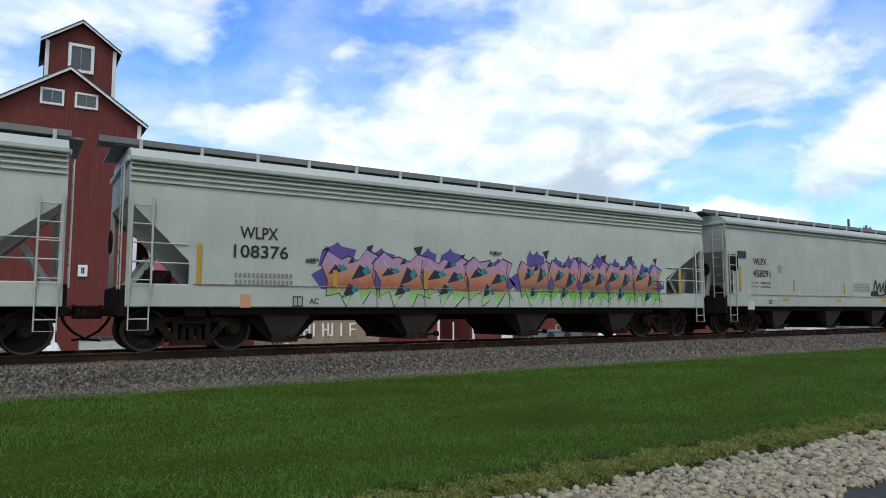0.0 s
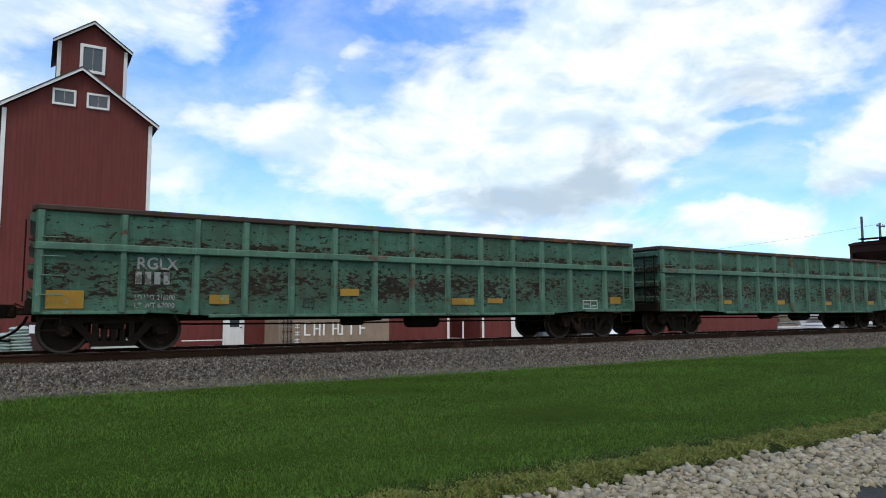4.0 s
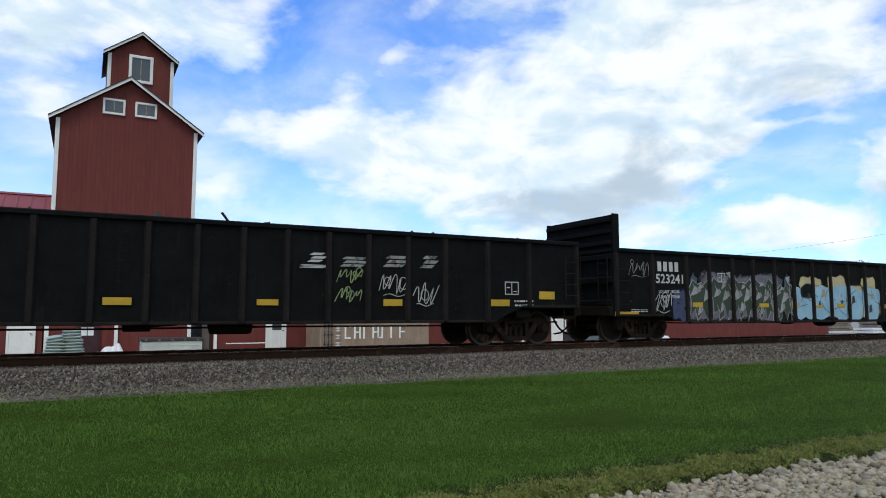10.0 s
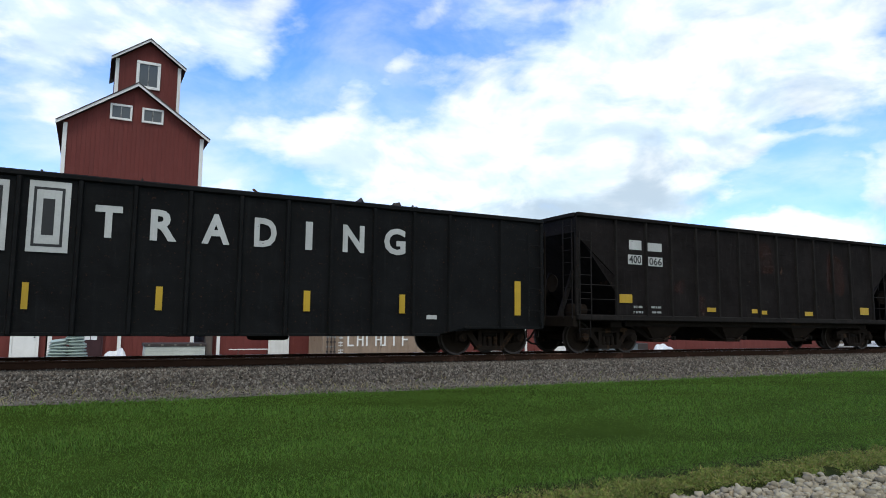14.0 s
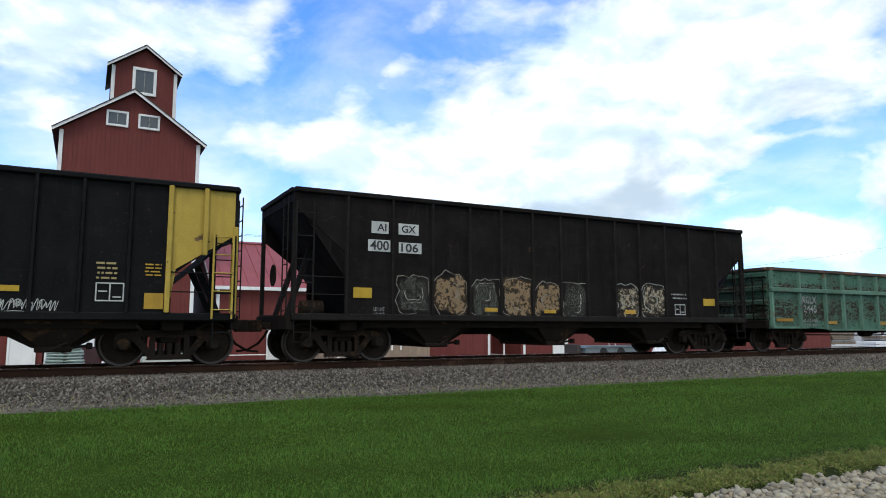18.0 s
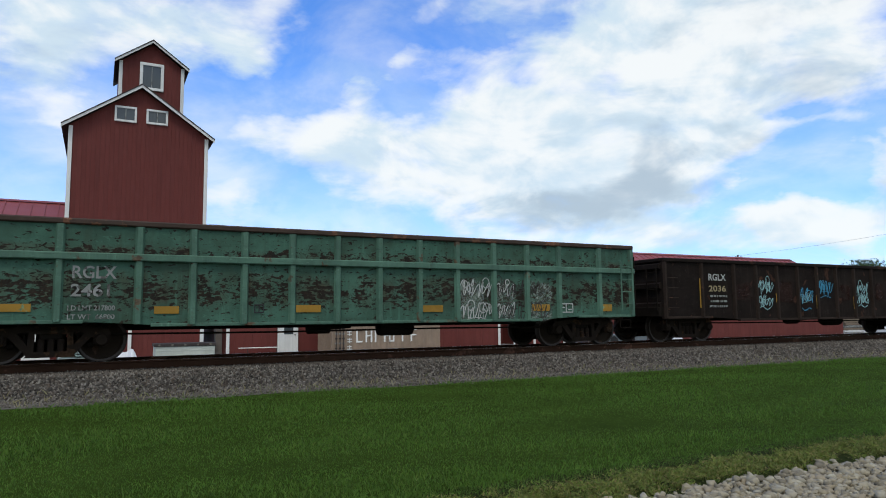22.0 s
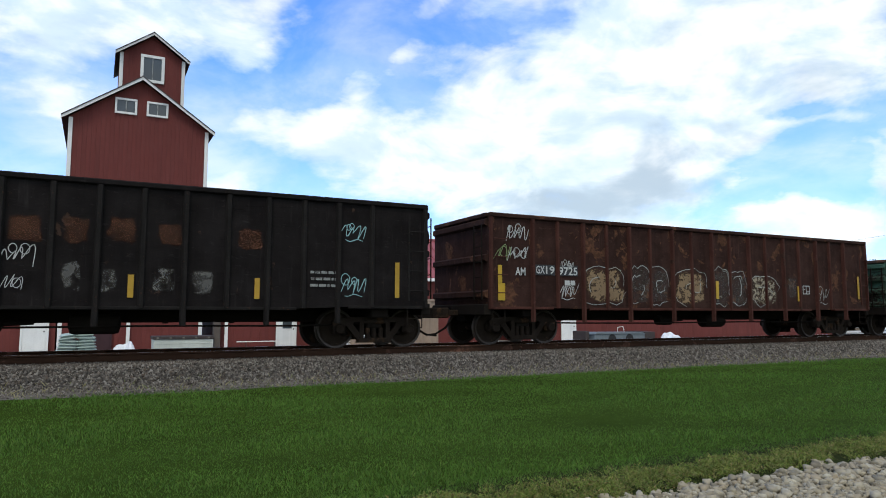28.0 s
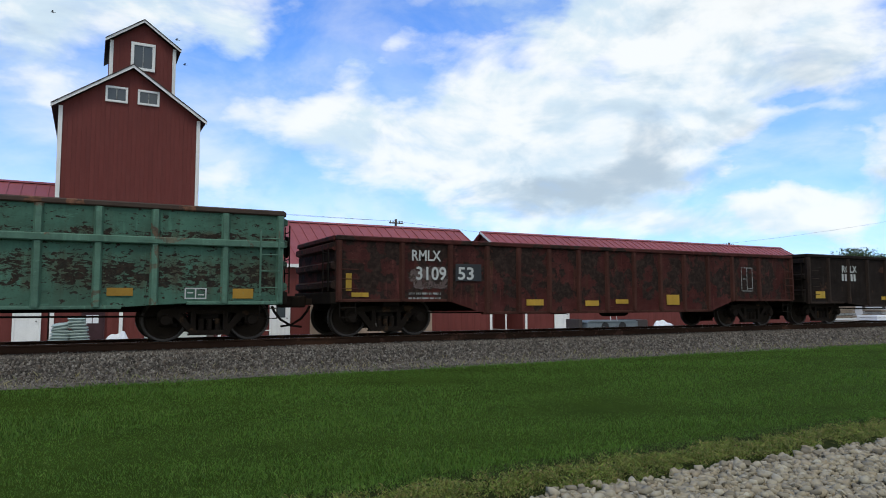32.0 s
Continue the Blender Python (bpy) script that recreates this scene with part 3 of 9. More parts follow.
def make_barn():
    b = thing("grain_barn", "tall red wooden grain barn with white trim and a cupola", "barn", (0, 0, YZ))
    o = -YZ
    x0, x1, y, ze, xp, zp = -1.52, 4.86, 20.0, 10.36, 1.63, 12.56
    top = gable(x0, x1, ze - 0.11, xp, zp - 0.11)
    plank_wall(b, x0, x1, y, 0, lambda t: top(t) + o)
    part("barn_core", Geo().prism([(x0, 0), (x1, 0), (x1, ze + o - 0.11), (xp, zp + o - 0.11), (x0, ze + o - 0.11)], "y", y + 0.004, y + 9.5), RED_WALL, b)
    # roof slabs and white rakes
    for (xa, za), (xb, zb) in (((x0 - 0.33, ze - 0.24), (xp, zp - 0.03)), ((x1 + 0.29, ze - 0.28), (xp, zp - 0.03))):
        za, zb = za + o, zb + o
        part("roof_slope", Geo().prism([(xa, za + 0.045), (xb, zb + 0.045), (xb, zb + 0.10), (xa, za + 0.10)], "y", y - 0.39, y + 9.8), DARK_TRIM, b)
        part("rake_board", Geo().prism([(xa, za - 0.10), (xb, zb - 0.10), (xb, zb + 0.042), (xa, za + 0.042)], "y", y - 0.36, y - 0.325), WHITE, b, "white painted rake board")
        part("rake_soffit", Geo().prism([(xa, za + 0.02), (xb, zb + 0.02), (xb, zb + 0.04), (xa, za + 0.04)], "y", y - 0.32, y + 0.0), RED_WALL, b)
    for xa in (x0 - 0.01, x1 - 0.17):
        part("corner_board", Geo().box(xa, xa + 0.18, y - 0.07, y + 0.05, 0, ze + o - 0.16, 0.008), WHITE, b, "white painted corner board")
    window_unit(b, 0.43, 1.43, y - 0.035, 10.66 + o, 11.45 + o, fw=0.10)
    window_unit(b, 1.87, 2.88, y - 0.035, 10.68 + o, 11.44 + o, fw=0.10)
    part("gable_sill", Geo().box(x0 + 0.2, x1 - 0.2, y - 0.06, y + 0.01, 0.9 + o, 0.98 + o, 0.01), WHITE, b)
    window_unit(b, 2.35, 2.75, y - 0.035, 2.55 + o, 3.1 + o)
    # cupola
    yc = 21.5
    cx0, cx1, cze, cxp, czp = 0.58, 3.74, 14.34, 2.15, 15.54
    ctop = gable(cx0, cx1, cze - 0.08, cxp, czp - 0.08)
    plank_wall(b, cx0, cx1, yc, 10 + o, lambda t: ctop(t) + o)
    part("cupola_core", Geo().prism([(cx0, 10 + o), (cx1, 10 + o), (cx1, cze + o - 0.08), (cxp, czp + o - 0.08), (cx0, cze + o - 0.08)], "y", yc + 0.004, yc + 4), RED_WALL, b)
    for (xa, za), (xb, zb) in (((cx0 - 0.23, cze - 0.14), (cxp, czp - 0.04)), ((cx1 + 0.24, cze - 0.16), (cxp, czp - 0.04))):
        za, zb = za + o, zb + o
        part("roof_slope", Geo().prism([(xa, za + 0.04), (xb, zb + 0.04), (xb, zb + 0.09), (xa, za + 0.09)], "y", yc - 0.37, yc + 4.3), DARK_TRIM, b)
        part("rake_board", Geo().prism([(xa, za - 0.08), (xb, zb - 0.08), (xb, zb + 0.037), (xa, za + 0.037)], "y", yc - 0.34, yc - 0.305), WHITE, b)
    for xa in (cx0 - 0.01, cx1 - 0.16):
        part("corner_board", Geo().box(xa, xa + 0.17, yc - 0.07, yc + 0.05, 10 + o, cze + o - 0.02, 0.008), WHITE, b)
    window_unit(b, 1.56, 2.73, yc - 0.035, 12.90 + o, 14.38 + o, fw=0.15)
    return b


def make_shed(x0, x1, zr, name_label, yw=20.0, yr=24.8, ze=2.89, seam=0.62):
    s = thing("long_shed", name_label, "shed", ((x0 + x1) / 2, 0, YZ))
    o, h = -YZ, (x1 - x0) / 2
    plank_wall(s, -h, h, yw, 0, lambda t: ze + o - 0.1, 0.45)
    yb = 2 * yr - yw
    part("shed_core", Geo().prism([(yw + 0.004, 0), (yb, 0), (yb, ze + o - 0.1), (yr, zr + o - 0.16), (yw + 0.004, ze + o - 0.1)], "x", -h + 0.02, h - 0.02), RED_WALL, s)
    k = (zr - ze) / (yr - yw + 0.35)
    a, e = (yw - 0.35, ze + o), (yb + 0.35, ze + o)
    for p in (a, e):
        part("roof_slope", Geo().prism([(p[0], p[1]), (yr, zr + o), (yr, zr + o - 0.09), (p[0], p[1] - 0.09)], "x", -h - 0.3, h + 0.3), RED_ROOF, s, "red standing-seam steel roof")
    n = int((2 * h + 0.6) / seam)
    rib = Geo().prism([(a[0], a[1] + 0.001), (yr, zr + o + 0.001), (yr, zr + o + 0.045), (a[0], a[1] + 0.045)], "x", -0.028, 0.028).mesh("roof_seam", RED_ROOF)
    for i in range(n + 1):
        q = part("roof_seam", rib, RED_ROOF, s)
        q.location.x = -h - 0.27 + i * (2 * h + 0.54) / n
    part("ridge_cap", Geo().prism([(yr - 0.22, zr + o - 0.06), (yr, zr + o + 0.07), (yr + 0.22, zr + o - 0.06)], "x", -h - 0.3, h + 0.3), RED_ROOF, s)
    part("fascia_board", Geo().box(-h - 0.3, h + 0.3, a[0] - 0.03, a[0] - 0.004, a[1] - 0.17, a[1] + 0.01, 0.005), WHITE, s, "white painted fascia")
    for xs in (-h - 0.33, h + 0.305):
        part("rake_board", Geo().prism([(a[0], a[1] - 0.13), (yr, zr + o - 0.13), (yr, zr + o + 0.04), (a[0], a[1] + 0.04)], "x", xs, xs + 0.025), RED_ROOF if xs > 0 else WHITE, s)
    return s


make_barn()
shed_a = make_shed(5.97, 22.6, 5.82, "long red shed with a red steel roof beside the barn")
shed_b = make_shed(24.9, 57.0, 5.80, "long red shed with a white-edged red steel roof")
shed_c = make_shed(-34.0, -1.7, 7.32, "long red shed with a pale red steel roof", yw=21.2, yr=26.0, ze=4.4)

# ---- rolling stock ----
SIDE = -1.56  # near side sheet
SPEED = (10.108206579, -0.000617378, -0.000569116)


def run(t):
    """Metres that the train has gone after t seconds."""
    return SPEED[0] * t + SPEED[1] * t * t / 2 + SPEED[2] * t ** 3 / 3


TRAIN, WHEELSETS, DRAWBARS = [], [], []
R_W = 0.457


def wheel_meshes():
    w = Geo()
    w.tube([(0, -0.95, 0), (0, 0.95, 0)], 0.085, 12)
    for s in (-1, 1):
        y = lambda a: s * a
        w.lathe([(0.13, y(0.84)), (0.15, y(0.83)), (0.16, y(0.77)), (0.36, y(0.735)), (0.412, y(0.785)), (0.412, y(0.66)), (0.36, y(0.69)), (0.16, y(0.70)), (0.15, y(0.64)), (0.10, y(0.63))], 28)
    rim = Geo()
    rim.lathe([(0.405, -0.79), (0.45, -0.80), (0.457, -0.79), (0.457, -0.70), (0.484, -0.685), (0.482, -0.66), (0.405, -0.655), (0.405, -0.79)], 36, ends=False)
    return w.mesh("wheelset", WHEEL_MAT, True), rim.mesh("wheel_rim", RIM_MAT, True)


WHEEL_ME, RIM_ME = wheel_meshes()


def frame_meshes():
    s = Geo()
    h = 0.889
    y0, y1 = -1.06, -0.93
    s.prism([(-h - 0.16, 0.60), (-h - 0.10, 0.68), (-0.55, 0.74), (0.55, 0.74), (h + 0.10, 0.68), (h + 0.16, 0.60), (h + 0.16, 0.50), (h - 0.13, 0.50), (0.5, 0.62), (-0.5, 0.62), (-h + 0.13, 0.50), (-h - 0.16, 0.50)], "y", y0, y1)
    for k in (-1, 1):
        s.prism([(k * (h - 0.15), 0.56), (k * (h - 0.30), 0.62), (k * 0.27, 0.20), (k * 0.40, 0.16)], "y", y0 - 0.01, y1)
        s.prism([(k * 0.28, 0.64), (k * 0.38, 0.64), (k * 0.40, 0.20), (k * 0.28, 0.20)], "y", y0 - 0.02, y1)
        s.box(k * h - 0.15, k * h + 0.15, y0 - 0.01, y1 + 0.02, 0.36, 0.56, 0.02)
    s.prism([(-0.44, 0.13), (0.44, 0.13), (0.36, 0.24), (-0.36, 0.24)], "y", y0 - 0.03, y1 + 0.03)
    s.box(-0.30, 0.30, y0 - 0.03, y1 + 0.03, 0.58, 0.66, 0.015)
    spr = Geo()
    for i in range(3):
        spr.lathe([(0.06, 0.24), (0.07, 0.27), (0.06, 0.30), (0.07, 0.33), (0.06, 0.36), (0.07, 0.39), (0.06, 0.42), (0.07, 0.45), (0.06, 0.48)], 10, "z")
        for j in range(len(spr.v) - 90, len(spr.v)):
            spr.v[j] = (spr.v[j][0] - 0.17 + 0.17 * i, spr.v[j][1] - 1.0, spr.v[j][2])
    bol = Geo().box(-0.20, 0.20, -1.05, 1.05, 0.47, 0.60, 0.03)
    bol.box(-0.75, -0.62, -0.9, 0.9, 0.30, 0.40, 0.02).box(0.62, 0.75, -0.9, 0.9, 0.30, 0.40, 0.02)
    bol.lathe([(0.02, 0.60), (0.24, 0.60), (0.24, 0.72), (0.02, 0.72)], 16, "z")
    cap = Geo().lathe([(0.03, -1.15), (0.10, -1.15), (0.12, -1.13), (0.13, -1.05), (0.11, -1.04)], 16)
    return s.mesh("side_frame", TRUCK_MAT), spr.mesh("spring_nest", TRUCK_MAT, True), bol.mesh("bolster", BLACK_STEEL), cap.mesh("bearing_cap", TRUCK_MAT, True)


FRAME_ME, SPRING_ME, BOLSTER_ME, CAP_ME = frame_meshes()


def add_truck(car, x):
    t = part("truck", BOLSTER_ME, None, car, "cast steel freight truck with roller bearings")
    t.location = (x, 0, 0)
    for turn in (0, 180):
        for me, nm in ((FRAME_ME, "side_frame"), (SPRING_ME, "spring_nest")):
            q = part(nm, me, None, t)
            q.rotation_euler.z = radians(turn)
        for k in (-0.889, 0.889):
            q = part("bearing_cap", CAP_ME, None, t)
            q.location, q.rotation_euler.z = (k, 0, 0.457), radians(turn)
    for k in (-0.889, 0.889):
        w = part("wheelset", WHEEL_ME, None, car, "steel wheelset with bright worn rims")
        w.location = (x + k, 0, 0.457)
        for turn in (0, 180):
            r = part("wheel_rim", RIM_ME, None, w)
            r.rotation_euler.z = radians(turn)
        WHEELSETS.append((w, car, x + k))


def coupler_meshes():
    c = Geo().box(-0.15, 0.30, -0.09, 0.09, 0.76, 0.92, 0.02)
    c.box(0.26, 0.44, -0.15, 0.13, 0.70, 0.98, 0.03).box(0.40, 0.62, 0.04, 0.15, 0.70, 0.98, 0.03).box(0.40, 0.54, -0.17, -0.07, 0.70, 0.98, 0.03)
    hose = Geo().tube([(0.05, -0.30, 0.74), (0.10, -0.30, 0.60), (0.22, -0.28, 0.42), (0.42, -0.26, 0.27), (0.62, -0.25, 0.24)], 0.026, 6)
    lever = Geo().tube([(0.10, -1.45, 0.80), (0.12, -1.40, 0.92), (0.12, -0.3, 0.92), (0.30, -0.1, 1.0)], 0.014, 5)
    return c.mesh("coupler", TRUCK_MAT), hose.mesh("air_hose", BLACK_STEEL, True), lever.mesh("uncoupling_lever", BLACK_STEEL, True)


COUPLER_ME, HOSE_ME, LEVER_ME = coupler_meshes()


def underframe(car, h, over, sill=(0.62, 0.98), gear=True):
    """Trucks, couplers, centre sill and brake gear of a car of half length h; the trucks stand over from its ends."""
    part("center_sill", Geo().box(-h, h, -0.22, 0.22, *sill, 0.02), BLACK_STEEL, car)
    for k in (-1, 1):
        add_truck(car, k * (h - over))
        for me, nm in ((COUPLER_ME, "coupler"), (HOSE_ME, "air_hose"), (LEVER_ME, "uncoupling_lever")):
            q = part(nm, me, None, car)
            q.location.x, q.rotation_euler.z = k * h, 0 if k > 0 else math.pi
            if nm != "uncoupling_lever":
                DRAWBARS.append((car, k, h, q))
        part("body_bolster", Geo().box(k * (h - over) - 0.22, k * (h - over) + 0.22, -1.4, 1.4, 0.72, 0.95, 0.03), BLACK_STEEL, car)
    if gear:
        part("brake_reservoir", Geo().lathe([(0.05, 0.6), (0.19, 0.64), (0.21, 0.72), (0.21, 1.45), (0.19, 1.53), (0.05, 1.57)], 14, "x").moved(Matrix.Translation((-0.2, -0.75, 0.60))), BLACK_STEEL, car, smooth=True)
        part("brake_cylinder", Geo().lathe([(0.05, -1.3), (0.15, -1.28), (0.15, -0.75), (0.06, -0.72), (0.03, -0.2)], 12, "x").moved(Matrix.Translation((0, -0.55, 0.62))), BLACK_STEEL, car, smooth=True)
        part("brake_pipe", Geo().tube([(-h + 0.3, -0.95, 0.62), (-h + 3, -0.98, 0.56), (-2, -0.98, 0.54), (2, -0.98, 0.56), (h - 3, -0.98, 0.54), (h - 0.3, -0.95, 0.62)], 0.022, 5), BLACK_STEEL, car, smooth=True)


def ladder(car, x, z0, z1, mat, w=0.40, y=-1.64, rungs=None, stiles=True, side=True, name="ladder"):
    """A ladder of round rungs on the car's side (side) or end, one part with each rung under it."""
    g = Geo()
    if stiles:
        for k in (0, w):
            if side:
                g.box(x + k - 0.02, x + k + 0.02, y - 0.012, y + 0.012, z0, z1, 0.004)
            else:
                g.box(x - 0.012, x + 0.012, y + k - 0.02, y + k + 0.02, z0, z1, 0.004)
    else:
        g.box(x, x + 0.03, y, y + 0.06, z0, z0 + 0.03)
    lad = part(name, g, mat, car)
    n = rungs or max(2, round((z1 - z0) / 0.40))
    r = Geo().tube([(0, 0, 0), (w, 0, 0)] if side else [(0, 0, 0), (0, w, 0)], 0.013, 5).mesh("rung", mat)
    for i in range(n):
        q = part("rung", r, mat, lad)
        q.location = (x, y, z0 + (z1 - z0) * (i + 0.5) / n)
    return lad


def stirrup(car, x, mat, y=-1.5, z=0.98):
    part("sill_step", Geo().tube([(x, y, z), (x, y, 0.48), (x + 0.38, y, 0.48), (x + 0.38, y, z)], 0.016, 5).tube([(x, y, 0.70), (x + 0.38, y, 0.70)], 0.014, 5), mat, car)


def panel_mesh(x0, x1, top, bot, y, seed, dent=0.012, nx=6, nz=6, mat=None):
    """A thin steel panel, a little dented; top and bot give its edges at x."""
    g = Geo()
    for j in range(nz + 1):
        for i in range(nx + 1):
            x = x0 + (x1 - x0) * i / nx
            zb, zt = bot(x), top(x)
            z = zb + (zt - zb) * j / nz
            e = min(i, nx - i, 1) * min(j, nz - j, 1)
            g.v.append((x, y + e * dent * (0.6 + noise.noise((x * 1.3 + seed, z * 1.5, seed * 3.1))), z))
    n = nx + 1
    g.f = [(j * n + i, j * n + i + 1, (j + 1) * n + i + 1, (j + 1) * n + i) for j in range(nz) for i in range(nx)]
    k = len(g.v)
    g.v += [(x0, y + 0.04, bot(x0)), (x1, y + 0.04, bot(x1)), (x1, y + 0.04, top(x1)), (x0, y + 0.04, top(x0))]
    g.f += [(k, k + 3, k + 2, k + 1), (0, k, k + 1, nx), (nx, k + 1, k + 2, n * n - 1 if nx == nz else k + 2), ((nz) * n, nz * n + nx, k + 2, k + 3), (0, nz * n, k + 3, k)]
    g.f = [f for f in g.f if len(set(f)) == len(f)]
    return g.mesh("side_panel", mat, False)


def far_side(car, h, top, bot, mat, xs):
    poly = [(x, bot(x)) for x in xs] + [(x, top(x)) for x in reversed(xs)]
    part("far_side", Geo().prism(poly, "y", 1.52, 1.56), mat, car)


def gondola(label, left, right, zt, mat, rib_mat=None, chord_mat=None, zb=0.82, zm=0.70, ramp=(2.0, 3.2), bays=13, rib_w=0.13, rib_d=0.075, over=1.45, mid=None, ladders=True, end_ribs=3, floor=1.05, chord=0.12, deep_ribs=0, dent=0.014, spacing=None, seed=1, rib_every=1):
    """An open wagon: dented side panels between posts, top chord, ribbed ends, floor and running gear."""
    h = (right - left) / 2
    car = thing("gondola_car", label, "freight car", ((left + right) / 2, 0, 0), "cars of the train")
    TRAIN.append((car, (left + right) / 2))
    rib_mat, chord_mat = rib_mat or mat, chord_mat or mat

    def bot(x):
        d = h - abs(x)
        return zb if d < ramp[0] else zm if d > ramp[1] else zb + (zm - zb) * (d - ramp[0]) / (ramp[1] - ramp[0])

    top = lambda x: zt - chord + 0.01
    xs = [-h, *spacing, h] if spacing else [-h + 2 * h * i / bays for i in range(bays + 1)]
    for i in range(len(xs) - 1):
        part("side_panel", panel_mesh(xs[i], xs[i + 1], top, bot, SIDE, seed * 7.7 + i, dent, mat=mat), mat, car)
    for i, x in enumerate(xs):
        a, b = x - rib_w / 2, x + rib_w / 2
        if i == 0:
            a, b = x, x + rib_w
        if i == len(xs) - 1:
            a, b = x - rib_w, x
        rd = rib_d if not deep_ribs or i % 2 == deep_ribs - 1 else rib_d * 0.6
        z0 = bot(x) if not deep_ribs else bot(x) - (0.36 if i % 2 == deep_ribs - 1 and 0 < i < len(xs) - 1 else 0.0)
        g = Geo()
        q = 0.22 * rib_w
        sec = [(a, SIDE), (b, SIDE), (b - q, SIDE - rd), (a + q, SIDE - rd)]
        if mid:
            g.prism(sec, "z", z0, mid - 0.075).prism(sec, "z", mid + 0.075, zt - chord)
        else:
            g.prism(sec, "z", z0, zt - chord)
        rb = part("side_post", g, rib_mat, car)
        far = part("side_post", rb.data, None, car)
        far.rotation_euler.z, far.location.x = math.pi, 0
    if mid:
        part("mid_rail", Geo().box(-h, h, SIDE - rib_d - 0.025, SIDE + 0.01, mid - 0.075, mid + 0.075, 0.02), rib_mat, car)
    part("top_chord", Geo().box(-h - 0.01, h + 0.01, SIDE - 0.06, SIDE + 0.09, zt - chord, zt, 0.025), chord_mat, car)
    part("top_chord", Geo().box(-h - 0.01, h + 0.01, -SIDE - 0.09, -SIDE + 0.06, zt - chord, zt, 0.025), chord_mat, car)
    far_side(car, h, top, bot, mat, [-h, -h + ramp[0], -h + ramp[1], h - ramp[1], h - ramp[0], h])
    lip = Geo()
    for a, b in ((-h, -h + ramp[0]), (-h + ramp[1], h - ramp[1]), (h - ramp[0], h)):
        zz = bot((a + b) / 2)
        lip.box(a + 0.005, b - 0.005, SIDE - 0.03, SIDE + 0.10, zz - 0.04, zz + 0.03, 0.01)
    part("side_sill", lip, rib_mat, car)
    part("floor", Geo().box(-h + 0.04, h - 0.04, -1.5, 1.5, floor - 0.06, floor), mat, car)
    for k in (-1, 1):
        e = part("end_wall", Geo().box(k * (h - 0.02) - 0.02, k * (h - 0.02) + 0.02, -1.52, 1.52, zb + 0.05, zt - chord + 0.01), mat, car)
        for j in range(end_ribs):
            zz = zb + 0.35 + (zt - zb - 0.6) * j / max(end_ribs - 1, 1)
            part("end_rib", Geo().prism([(k * h, zz - 0.11), (k * (h + 0.10), zz - 0.06), (k * (h + 0.10), zz + 0.06), (k * h, zz + 0.11)], "y", -1.5, 1.5), mat, e)
        part("end_chord", Geo().box(k * h - 0.07, k * h + 0.07, -1.5, 1.5, zt - chord, zt - 0.005, 0.02), chord_mat, car)
        part("end_sill", Geo().box(k * h - 0.12, k * h + 0.12, -1.5, 1.5, 0.78, 1.06, 0.02), BLACK_STEEL, car)
        if ladders:
            ladder(car, -h + 0.10 if k < 0 else h - 0.52, zb + 0.15, zt - 0.45, rib_mat, y=SIDE - 0.10, rungs=4, stiles=k > 0)
            ladder(car, k * (h + 0.16), zb + 0.2, zt - 0.3, BLACK_STEEL, y=-1.45, side=False, rungs=5)
            stirrup(car, -h + 0.10 if k < 0 else h - 0.50, BLACK_STEEL, y=SIDE + 0.03, z=zb + 0.05)
    part("brake_wheel", Geo().lathe([(0.20, h + 0.20), (0.25, h + 0.21), (0.25, h + 0.24), (0.20, h + 0.23)], 16, "x").moved(Matrix.Translation((0, -0.95, zt - 0.75))), BLACK_STEEL, car, smooth=True)
    underframe(car, h, over)
    return car


